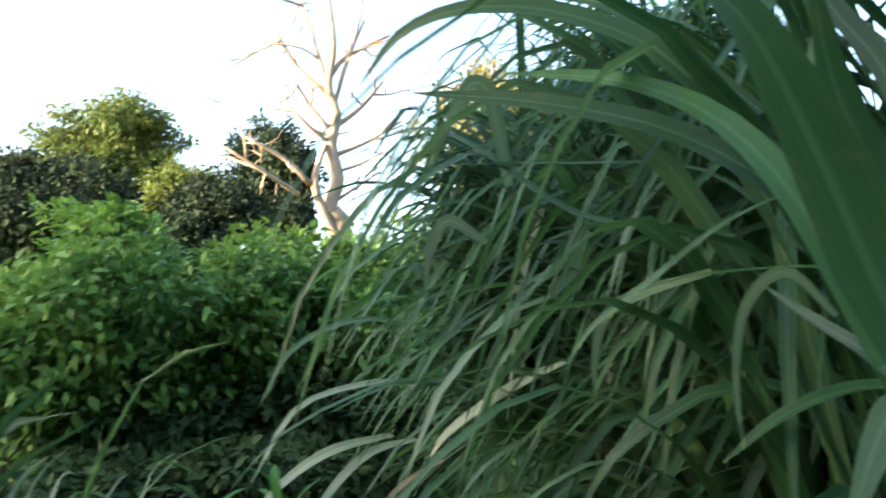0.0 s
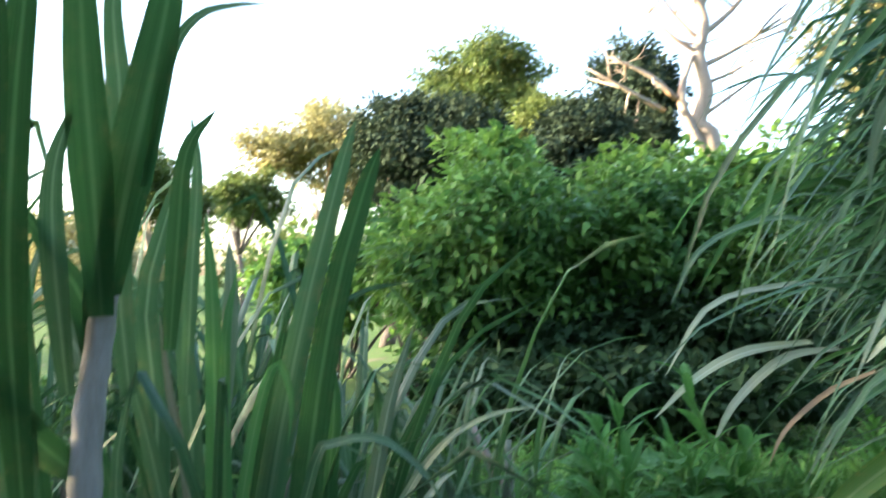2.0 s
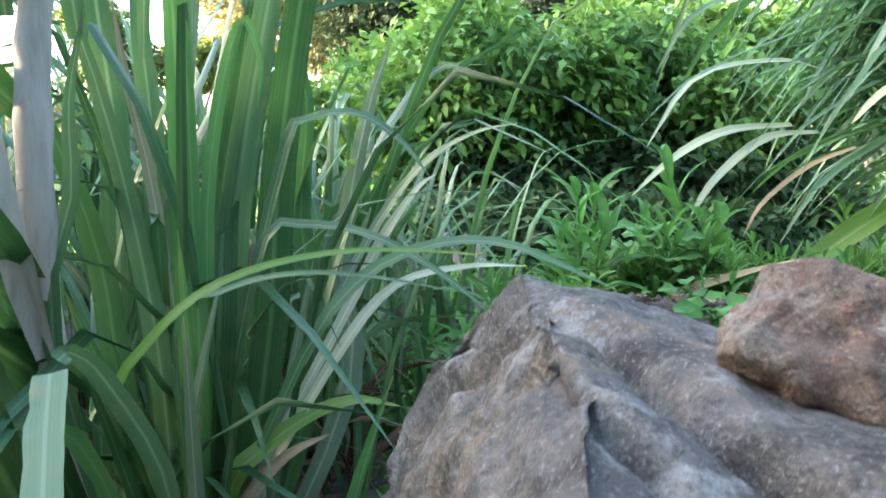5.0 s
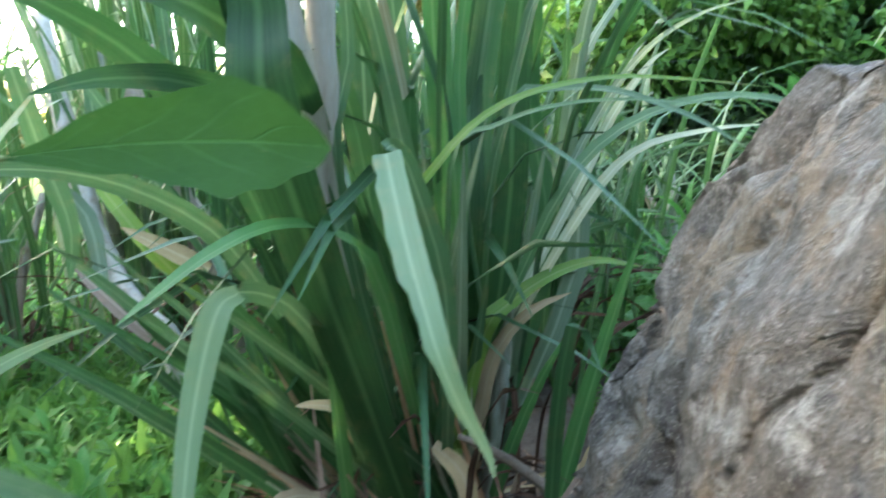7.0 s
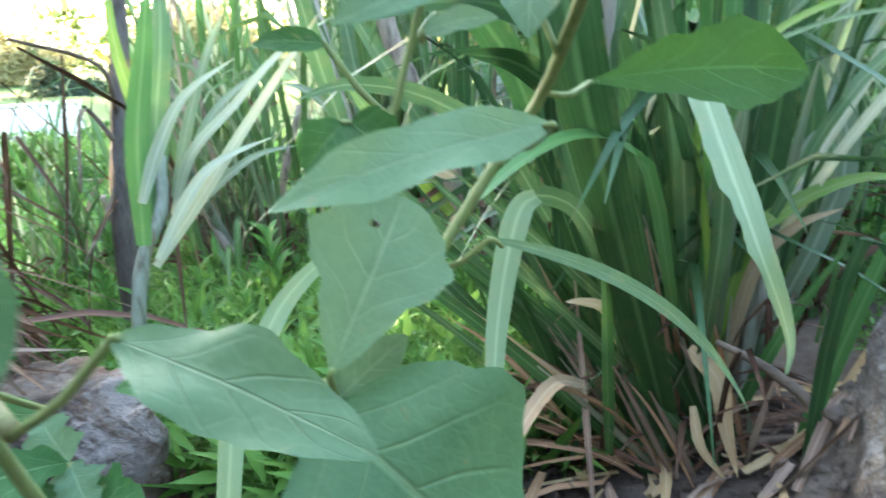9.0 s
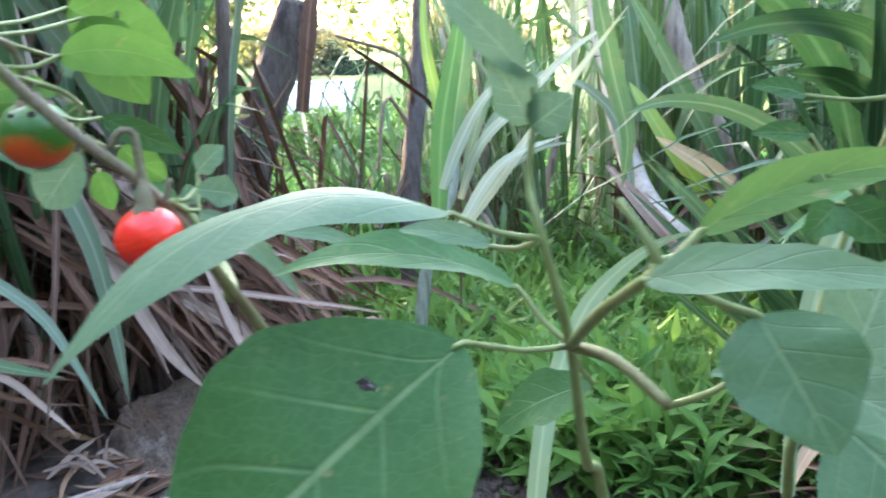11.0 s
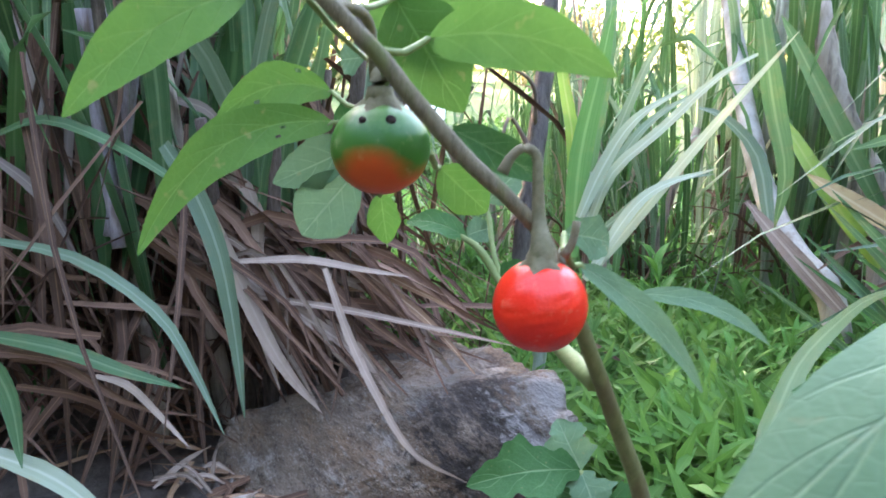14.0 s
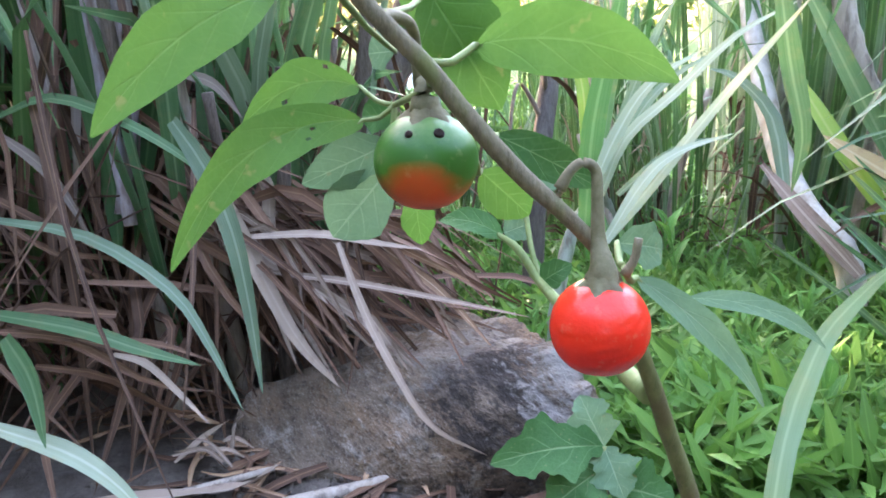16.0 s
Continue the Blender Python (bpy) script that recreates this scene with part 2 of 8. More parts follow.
EGG_STEM = rough_material("eggplant_stem", (0.13, 0.18, 0.055), (0.21, 0.27, 0.095), (0.25, 0.25, 0.12), 40.0, (0.17, 0.20, 0.07), 22.0, 0.65, 0.3, 0.001, (4, 4, 1))
EGG_STEM_BROWN = rough_material("eggplant_stem_woody", (0.105, 0.085, 0.048), (0.20, 0.165, 0.100), (0.27, 0.22, 0.14), 130.0, (0.13, 0.145, 0.045), 24.0, 0.7, 0.4, 0.001, (4, 4, 1))
EGG_STEM_OLIVE = rough_material("eggplant_stem_olive", (0.11, 0.115, 0.040), (0.185, 0.19, 0.070), (0.23, 0.20, 0.09), 60.0, (0.14, 0.11, 0.05), 24.0, 0.65, 0.3, 0.001, (4, 4, 1))
CALYX = rough_material("calyx", (0.11, 0.105, 0.05), (0.20, 0.17, 0.095), (0.26, 0.21, 0.13), 90.0, (0.10, 0.08, 0.05), 60.0, 0.75, 0.5, 0.001)
def soil_material():
    """Crumbly dark soil with pale dry crumbs; grass takes over away from the bank."""
    m, t, p = nodes_of("soil")
    geo = node(t, "TexCoord").outputs["Object"]
    n0, n1, n2, n3 = (noisy(t, k, 6.0, 0.7, geo) for k in (1.7, 9.0, 45.0, 190.0))
    col = mixed(t, stretch(t, n1, 0.34, 0.66), (0.080, 0.061, 0.048), (0.190, 0.153, 0.124))
    col = mixed(t, stretch(t, n0, 0.50, 0.64, 0.0, 0.7), col, (0.30, 0.26, 0.22))
    col = mixed(t, stretch(t, n2, 0.52, 0.70, 0.0, 0.45), col, (0.036, 0.028, 0.022))
    col = mixed(t, stretch(t, n3, 0.60, 0.72, 0.0, 0.7), col, (0.25, 0.215, 0.18))
    sep = node(t, "SeparateXYZ")
    t.links.new(geo, sep.inputs[0])
    grassy = sums(t, "MAXIMUM", stretch(t, sep.outputs[0], -3.0, -4.2), sums(t, "MAXIMUM", stretch(t, sep.outputs[1], 2.0, 3.0), sums(t, "MAXIMUM", stretch(t, sep.outputs[1], -0.6, -1.6), stretch(t, sep.outputs[0], 1.1, 1.9))))
    grass_col = mixed(t, n1, (0.030, 0.070, 0.014), (0.085, 0.135, 0.035))
    col = mixed(t, sums(t, "MULTIPLY", grassy, stretch(t, n0, 0.30, 0.45)), col, grass_col)
    t.links.new(col, p.inputs["Base Color"])
    p.inputs["Roughness"].default_value = 0.95
    p.inputs["Specular IOR Level"].default_value = 0.15
    bumped(t, p, sums(t, "ADD", sums(t, "ADD", n1, sums(t, "MULTIPLY", n2, 0.8)), sums(t, "MULTIPLY", n3, 0.35)), 1.0, 0.018)
    return m


SOIL = soil_material()


def stone_material(name, a, b, dark, pale, warm, scale=1.0, cover=0.5, grain=(1, 1, 1), spots=()):
    """Weathered stone or wood: cloudy tones, patches of dark mould (cover sets how much), pale lichen, rusty patches, pits; spots: single stains (centre, radius, colour, amount)."""
    m, t, p = nodes_of(name)
    mp = node(t, "Mapping")
    mp.inputs["Scale"].default_value = grain
    raw = node(t, "TexCoord").outputs["Object"]
    t.links.new(raw, mp.inputs["Vector"])
    geo = mp.outputs[0]
    n0, n1, n2, n3 = (noisy(t, k * scale, 7.0, 0.7, geo) for k in (3.4, 12.0, 48.0, 190.0))
    shift = node(t, "Mapping")
    shift.inputs["Location"].default_value = (3.1, 1.7, 5.3)
    t.links.new(geo, shift.inputs["Vector"])
    w1, w2 = noisy(t, 5.0 * scale, 6.0, 0.66, shift.outputs[0]), noisy(t, 11.0 * scale, 7.0, 0.75, shift.outputs[0])
    ridge = node(t, "TexNoise", Scale=13.0 * scale, Detail=6.0, Roughness=0.62)
    ridge.noise_type = "RIDGED_MULTIFRACTAL"
    t.links.new(geo, ridge.inputs["Vector"])
    col = mixed(t, stretch(t, n1, 0.38, 0.62), a, b)
    col = mixed(t, stretch(t, w1, 0.50, 0.62, 0.0, 0.8), col, warm)
    col = mixed(t, stretch(t, w2, 0.53, 0.62, 0.0, 0.8), col, pale)
    col = mixed(t, stretch(t, n0, 1.0 - cover, 1.10 - cover, 0.0, 0.88), col, dark)
    col = mixed(t, stretch(t, n2, 0.50, 0.66, 0.0, 0.7), col, dark)
    col = mixed(t, stretch(t, n3, 0.54, 0.68, 0.0, 0.75), col, pale)
    col = mixed(t, stretch(t, n3, 0.40, 0.30, 0.0, 0.55), col, dark)
    for centre, radius, tone, amount in spots:
        far = node(t, "VectorMath")
        far.operation = "DISTANCE"
        t.links.new(raw, far.inputs[0])
        far.inputs[1].default_value = centre
        ragged = sums(t, "ADD", far.outputs["Value"], sums(t, "ADD", sums(t, "MULTIPLY", sums(t, "SUBTRACT", n1, 0.5), 0.38), sums(t, "MULTIPLY", sums(t, "SUBTRACT", n2, 0.5), 0.30)))
        col = mixed(t, stretch(t, ragged, radius, radius * 0.35, 0.0, amount), col, tone)
    t.links.new(col, p.inputs["Base Color"])
    p.inputs["Roughness"].default_value = 0.9
    p.inputs["Specular IOR Level"].default_value = 0.2
    h = sums(t, "ADD", sums(t, "ADD", sums(t, "MULTIPLY", n1, 1.2), sums(t, "MULTIPLY", n2, 0.7)), sums(t, "MULTIPLY", n3, 0.3))
    h = sums(t, "ADD", h, sums(t, "MULTIPLY", ridge.outputs["Fac"], 0.16))
    bumped(t, p, h, 1.0, 0.016)
    return m


STONE = stone_material("grey_stone", (0.120, 0.106, 0.090), (0.235, 0.214, 0.186), (0.055, 0.048, 0.043), (0.42, 0.40, 0.36), (0.33, 0.255, 0.175), 1.3, 0.47)
STONE_RED = stone_material("reddish_stone", (0.25, 0.17, 0.125), (0.38, 0.28, 0.20), (0.10, 0.066, 0.055), (0.46, 0.38, 0.29), (0.30, 0.095, 0.06), 1.8, 0.42)
LOG = stone_material("weathered_log", (0.150, 0.105, 0.072), (0.290, 0.212, 0.148), (0.030, 0.023, 0.019), (0.42, 0.355, 0.29), (0.27, 0.165, 0.095), 1.0, 0.47, (0.62, 1.5, 1.4),
                     (((0.15, 0.10, 0.44), 0.16, (0.040, 0.032, 0.027), 0.85), ((0.25, 0.11, 0.38), 0.17, (0.040, 0.032, 0.027), 0.85), ((0.0, 0.22, 0.44), 0.10, (0.05, 0.04, 0.034), 0.7), ((0.30, 0.20, 0.50), 0.12, (0.38, 0.35, 0.31), 0.6), ((0.36, 0.14, 0.42), 0.09, (0.34, 0.30, 0.27), 0.5), ((-0.02, 0.12, 0.40), 0.13, (0.36, 0.31, 0.26), 0.5)))
BARK = rough_material("bark", (0.085, 0.070, 0.060), (0.16, 0.135, 0.12), (0.21, 0.18, 0.16), 16.0, (0.05, 0.04, 0.035), 7.0, 0.9, 0.8, 0.01, (3, 3, 0.6))
BARK_PALE = rough_material("bare_bark", (0.30, 0.235, 0.175), (0.44, 0.37, 0.30), (0.24, 0.19, 0.15), 2.0, (0.46, 0.23, 0.08), 0.8, 0.8, 0.5, 0.03, (2, 2, 0.5))
TWIG = rough_material("twig", (0.12, 0.09, 0.065), (0.22, 0.17, 0.125), (0.27, 0.22, 0.18), 40.0, (0.07, 0.05, 0.04), 20.0, 0.85, 0.4, 0.003)
WEED = crown_material("weed_leaf", (0.045, 0.130, 0.026), (0.165, 0.330, 0.080), (0.12, 0.28, 0.05), 0.45, 0.42, 2.5)
BUSH = crown_material("bush_leaf", (0.032, 0.106, 0.022), (0.140, 0.285, 0.066), (0.20, 0.32, 0.05), 0.35, 0.38, 0.9)
# light put into crown colours: a shaded dark copy, sunlit olive and gold
TREE_DARK = crown_material("tree_leaf_shaded", (0.022, 0.038, 0.024), (0.034, 0.056, 0.034), (0.045, 0.060, 0.028), 0.12, 0.95, 0.5)
# leaf colour darkened to stand for the shade under the bushes
SHADE_LEAF = crown_material("shade_leaf", (0.026, 0.058, 0.022), (0.045, 0.095, 0.034), (0.05, 0.08, 0.028), 0.2, 0.7, 0.5)
TREE_SUN = crown_material("tree_leaf_sunlit", (0.060, 0.100, 0.025), (0.115, 0.16, 0.045), (0.15, 0.16, 0.04), 0.35, 0.5, 0.4)
TREE_GOLD = crown_material("tree_leaf_low_sun", (0.17, 0.18, 0.07), (0.30, 0.28, 0.13), (0.30, 0.26, 0.12), 0.45, 0.5, 0.3)

# ---- builders ----
rng = np.random.default_rng(7)


def thing(name, at, label, category, group="", kind=""):
    """An Empty at the thing's base, to carry its parts."""
    ob = new(name)
    ob.location = at
    ob.empty_display_size = 0.02
    return tagged(ob, label, category, group, kind)


def mesh_of(name, verts, faces, uvs=None, smooth=True):
    me = bpy.data.meshes.new(name)
    me.from_pydata([tuple(v) for v in verts], [], [tuple(f) for f in faces])
    if uvs is not None:
        lay = me.uv_layers.new(name="UVMap")
        idx = np.zeros(len(me.loops), dtype=np.int32)
        me.loops.foreach_get("vertex_index", idx)
        lay.data.foreach_set("uv", np.asarray(uvs, dtype=np.float32)[idx].ravel())
    if smooth:
        me.polygons.foreach_set("use_smooth", np.ones(len(me.polygons), dtype=bool))
    me.update()
    return me


def place_of(ob):
    p = Vector(ob.location)
    while ob.parent:
        ob = ob.parent
        p = p + Vector(ob.location)
    return np.array(p)


def part(name, geo, material, parent, label="", kind=""):
    """One mesh under a thing or a part. geo: (verts in the world, faces, uvs), or a mesh in the parent's own space."""
    if isinstance(geo, bpy.types.Mesh):
        me = geo
    else:
        v, f, uv = geo
        me = mesh_of(name, np.asarray(v) - place_of(parent), f, uv)
    if not me.materials:
        me.materials.append(material)
    ob = new(name, me)
    ob.parent = parent
    return tagged(ob, label, kind=kind)


def whole(name, geo, material, label, category="", group="", kind="", at=None):
    """A thing that is one mesh, with its origin at its lowest middle."""
    v, f, uv = geo
    v = np.asarray(v)
    at = np.array([v[:, 0].mean(), v[:, 1].mean(), v[:, 2].min()]) if at is None else np.asarray(at)
    me = mesh_of(name, v - at, f, uv)
    me.materials.append(material)
    ob = new(name, me)
    ob.location = at
    return tagged(ob, label, category, group, kind)


def curve_points(ctrl, n):
    """n + 1 points on a smooth curve through the control points."""
    c = np.asarray(ctrl, float)
    if len(c) == 2:
        c = np.array([c[0], (c[0] + c[1]) / 2, c[1]])
    ext = np.vstack([2 * c[0] - c[1], c, 2 * c[-1] - c[-2]])
    seg = len(c) - 1
    out = []
    for k in range(n + 1):
        s = k / n * seg
        i = min(int(s), seg - 1)
        t = s - i
        p0, p1, p2, p3 = ext[i:i + 4]
        out.append(0.5 * (2 * p1 + (p2 - p0) * t + (2 * p0 - 5 * p1 + 4 * p2 - p3) * t * t + (3 * p1 - p0 - 3 * p2 + p3) * t ** 3))
    return np.array(out)


def unit(v):
    return v / (np.linalg.norm(v, axis=-1, keepdims=True) + 1e-9)


def blade_geo(ctrl, width, n=9, fold=0.25, face=None, blunt=0.0, wave=0.0, roll=0.0):
    """A long leaf along a curve: a shallow V across, wide below, drawn out to a tip. face: the way its flat looks, about."""
    p = curve_points(ctrl, n)
    tan = unit(np.gradient(p, axis=0))
    up = np.array(face if face is not None else (0.0, 0.0, 1.0), float)
    side = np.cross(tan, up)
    weak = np.linalg.norm(side, axis=1) < 0.15
    side[weak] = np.cross(tan[weak], np.array((0.35, 0.9, 0.1)))
    side = unit(side)
    nor = np.cross(side, tan)
    s = np.linspace(0, 1, n + 1)
    w = width * 0.5 * np.minimum(1.0, 0.55 + 1.6 * s) * np.clip((1.0 - s ** 2.2), 0, 1) ** 0.75
    w = np.maximum(w, width * 0.5 * blunt)
    w[-1] = max(w[-1], width * 0.02)
    ang = roll * s
    side, nor = side * np.cos(ang)[:, None] + nor * np.sin(ang)[:, None], nor * np.cos(ang)[:, None] - side * np.sin(ang)[:, None]
    ripple = wave * np.sin(s * 17.0 + width * 900)[:, None]
    left = p - side * w[:, None] + nor * (w * fold)[:, None] + nor * ripple * w[:, None]
    right = p + side * w[:, None] + nor * (w * fold)[:, None] - nor * ripple * w[:, None]
    v = np.empty((3 * (n + 1), 3))
    v[0::3], v[1::3], v[2::3] = left, p, right
    uv = np.empty((3 * (n + 1), 2))
    uv[0::3, 0], uv[1::3, 0], uv[2::3, 0] = 0.0, 0.5, 1.0
    uv[:, 1] = np.repeat(s, 3)
    f = []
    for k in range(n):
        a = 3 * k
        f += [(a, a + 1, a + 4, a + 3), (a + 1, a + 2, a + 5, a + 4)]
    return v, f, uv


def join(geos):
    vs, fs, us, off = [], [], [], 0
    for v, f, uv in geos:
        vs.append(np.asarray(v))
        us.append(np.zeros((len(v), 2)) if uv is None else np.asarray(uv))
        fs += [tuple(i + off for i in q) for q in f]
        off += len(v)
    return np.vstack(vs), fs, np.vstack(us)


def tube_geo(ctrl, radii, n=10, ring=8, knots=0.0, rough=0.0, seed=0):
    """A tapering round stem along a curve; knots: swollen rings at joints; rough: uneven surface."""
    p = curve_points(ctrl, n)
    r = np.interp(np.linspace(0, 1, n + 1), np.linspace(0, 1, len(radii)), radii)
    if knots:
        r = r * (1 + knots * (np.arange(n + 1) % 3 == 0))
    tan = unit(np.gradient(p, axis=0))
    ref = np.array((0.3, 0.9, 0.05)) if abs(tan[:, 2]).mean() > 0.6 else np.array((0.0, 0.0, 1.0))
    a = unit(np.cross(tan, ref))
    b = np.cross(tan, a)
    local = np.random.default_rng(seed)
    th = np.linspace(0, 2 * np.pi, ring, endpoint=False)
    lump = 1 + rough * local.normal(size=(n + 1, ring))
    v = (p[:, None] + (a[:, None] * np.cos(th)[None, :, None] + b[:, None] * np.sin(th)[None, :, None]) * (r[:, None] * lump)[:, :, None]).reshape(-1, 3)
    v = np.vstack([v, p[:1], p[-1:]])
    uv = np.vstack([np.stack(np.meshgrid(th / 6.283, np.linspace(0, 1, n + 1)), -1).reshape(-1, 2), [[0.5, 0], [0.5, 1]]])
    f = []
    for k in range(n):
        for j in range(ring):
            q = (j + 1) % ring
            f.append((k * ring + j, k * ring + q, (k + 1) * ring + q, (k + 1) * ring + j))
    lo, hi = (n + 1) * ring, (n + 1) * ring + 1
    f += [(lo, (j + 1) % ring, j) for j in range(ring)]
    f += [(hi, n * ring + j, n * ring + (j + 1) % ring) for j in range(ring)]
    return v, f, uv


def broad_geo(base, tip, width, up=(0, 0, 1), bend=0.15, cup=0.12, lobes=0.12, n=14, m=8, wave=0.05, twist=0.0, holes=(), seed=0, fat=0.42, sweep=0.0):
    """A broad, wavy-edged leaf from its stalk to its tip, arched by bend, hollowed by cup, with lobed edges."""
    base, tip = np.asarray(base, float), np.asarray(tip, float)
    along = tip - base
    length = np.linalg.norm(along)
    d = along / length
    s_way = unit(np.cross(d, np.asarray(up, float)))
    u_way = np.cross(s_way, d)
    local = np.random.default_rng(seed)
    ph = local.uniform(0, 6.28, 4)
    v, uv, f = [], [], []
    for k in range(n + 1):
        s = k / n
        prof = (math.sin(math.pi * min(1.0, s ** (math.log(0.5) / math.log(fat)))) ** 0.8) if 0 < s < 1 else 0.0
        lob = 1 + lobes * (math.sin(s * 15.0 + ph[0]) * (1 - s * 0.6) + 0.35 * math.sin(s * 41.0 + ph[2]))
        rob = 1 + lobes * (math.sin(s * 13.0 + ph[1]) * (1 - s * 0.6) + 0.35 * math.sin(s * 37.0 + ph[3]))
        arch = bend * length * 4 * s * (1 - s)
        tw = twist * s
        sw = s_way * math.cos(tw) + u_way * math.sin(tw)
        uw = u_way * math.cos(tw) - s_way * math.sin(tw)
        for j in range(m + 1):
            x = j / m * 2 - 1
            half = 0.5 * width * prof * (lob if x < 0 else rob) + 0.0004
            lift = cup * width * abs(x) ** 1.5 * prof + wave * width * abs(x) * math.sin(s * 11 + ph[2] + 1.5 * x) * prof
            v.append(base + d * (s * length + 0.06 * length * abs(x) * prof * lobes * 3) + u_way * arch + s_way * (sweep * length * 4 * s * (1 - s)) + sw * (x * half) + uw * lift)
            uv.append((j / m, s))
    gone = set(holes)
    for k in range(n):
        for j in range(m):
            if (k, j) in gone:
                continue
            a = k * (m + 1) + j
            f.append((a, a + 1, a + m + 2, a + m + 1))
    return np.array(v), f, np.array(uv)


def leaves_geo(where, way, face, length, width, droop=0.15):
    """Many small pointed leaves at once, each of four triangles folded along its middle."""
    n = len(where)
    way, side = unit(way), unit(np.cross(way, face))
    nor = np.cross(side, way)
    L, W = np.broadcast_to(length, n)[:, None], np.broadcast_to(width, n)[:, None]
    mid = where + way * L * 0.45 + nor * W * 0.0
    v = np.stack([where, mid - side * W * 0.5 + nor * W * 0.16, mid - nor * W * 0.02, mid + side * W * 0.5 + nor * W * 0.16, where + way * L - nor * L * droop], 1).reshape(-1, 3)
    uv = np.tile(np.array([(0.5, 0), (0, 0.45), (0.5, 0.45), (1, 0.45), (0.5, 1)]), (n, 1))
    k = (np.arange(n) * 5)[:, None]
    f = np.concatenate([k + np.array([0, 2, 1]), k + np.array([0, 3, 2]), k + np.array([1, 2, 4]), k + np.array([2, 3, 4])])
    return v, f.tolist(), uv


def ball_points(n, local):
    return unit(local.normal(size=(n, 3)))


def crown_geo(lumps, count, size, seed, fill=0.35, hang=0.3):
    """A crown of leaves over a set of lumps (centre, radii): thick near each lump's skin, ragged, with gaps between the lumps."""
    local = np.random.default_rng(seed)
    share = np.array([np.prod(r) ** (2 / 3) for _, r in lumps])
    out = []
    for (c, r), k in zip(lumps, (count * share / share.sum()).astype(int)):
        c, r = np.asarray(c, float), np.asarray(r, float)
        sub = max(5, k // 90)
        heads = ball_points(sub, local) * local.uniform(0.55, 1.0, (sub, 1))
        pick = local.integers(0, sub, k)
        q = heads[pick] + np.clip(local.normal(size=(k, 3)), -1.6, 1.6) * (0.55 / sub ** (1 / 3))
        inner = local.random(k) < fill
        q[inner] *= local.uniform(0.4, 0.95, (inner.sum(), 1))
        w = c + q * r
        way = unit(q + local.normal(size=(k, 3)) * 0.7 + np.array((0, 0, -hang)))
        face = unit(local.normal(size=(k, 3)) * 0.7 + np.array((0, 0, 1.0)) + q * 0.5)
        s = size * local.uniform(0.6, 1.35, k)
        out.append(leaves_geo(w, way, face, s, s * 0.5))
    v, f, u, off = [], [], [], 0
    for a, b, c in out:
        v.append(a)
        u.append(c)
        f += (np.array(b) + off).tolist()
        off += len(a)
    return np.vstack(v), f, np.vstack(u)


def ease(x, a, b):
    t = np.clip((x - a) / (b - a), 0, 1)
    return t * t * (3 - 2 * t)

# ---- ground ----
def low_ground(x):
    return np.interp(x, (-60, -19, -16, -10, -8, -4, -3, -2, -1.5, -1.0, -0.4, 0.0, 30), (0.2, -0.6, -0.9, -0.9, -0.8, -0.55, -0.36, -0.25, -0.19, -0.11, -0.02, 0.02, 0.3))


def ground_z(x, y):
    x, y = np.asarray(x, float), np.asarray(y, float)
    z = low_ground(x) * np.where(y > 12, ease(y, 40, 12), 1.0)
    rim = x + 0.10 * np.sin(y * 2.3) + 0.02 * np.sin(y * 9)
    bank = ease(rim, -0.24, 0.06) * ease(y + 0.25 * np.clip(-x, -1, 0), 0.62, 0.95)
    z = z + bank * np.interp(y, (0.6, 0.9, 1.2, 1.65, 2.0, 2.45, 3.1, 5.0, 30.0), (0.44, 0.53, 0.51, 0.38, 0.33, 0.27, 0.0, -0.1, 0.3))
    far = 0.0
    return z + far + 0.012 * np.sin(x * 7 + y * 3) * np.cos(y * 6 - x * 2) + 0.006 * np.sin(x * 23 + 1) * np.sin(y * 19)


def spread(lo, hi, step, reach):
    near = np.arange(lo, hi, step)
    out = np.geomspace(step * 3, reach, 26)
    return np.concatenate([lo - out[::-1], near, hi + out])


gx, gy = spread(-3.4, 2.2, 0.035, 2500), spread(-1.2, 5.0, 0.035, 2500)
GX, GY = np.meshgrid(gx, gy)
GZ = ground_z(GX, GY)
near = (np.abs(GX + 0.6) < 3.2) & (np.abs(GY - 1.9) < 3.4)
GZ = GZ + np.where(near, rng.normal(size=GZ.shape) * 0.005, 0)
k = len(gx)
quad = np.arange((len(gy) - 1) * k).reshape(-1, k)[:, :-1].ravel()
faces = np.stack([quad, quad + 1, quad + k + 1, quad + k], 1).tolist()
whole("ground", (np.stack([GX, GY, GZ], -1).reshape(-1, 3), faces, np.stack([GX, GY], -1).reshape(-1, 2)), SOIL,
      "dark crumbly soil bank, bare in patches between weeds", "ground", kind="structure", at=(0, 0, 0))

m, t, p = nodes_of("whitewash")
t.links.new(mixed(t, stretch(t, noisy(t, 3.0), 0.4, 0.7, 0.0, 0.6), (0.82, 0.80, 0.76), (0.62, 0.57, 0.50)), p.inputs["Base Color"])
p.inputs["Roughness"].default_value = 0.9
WHITEWASH = m


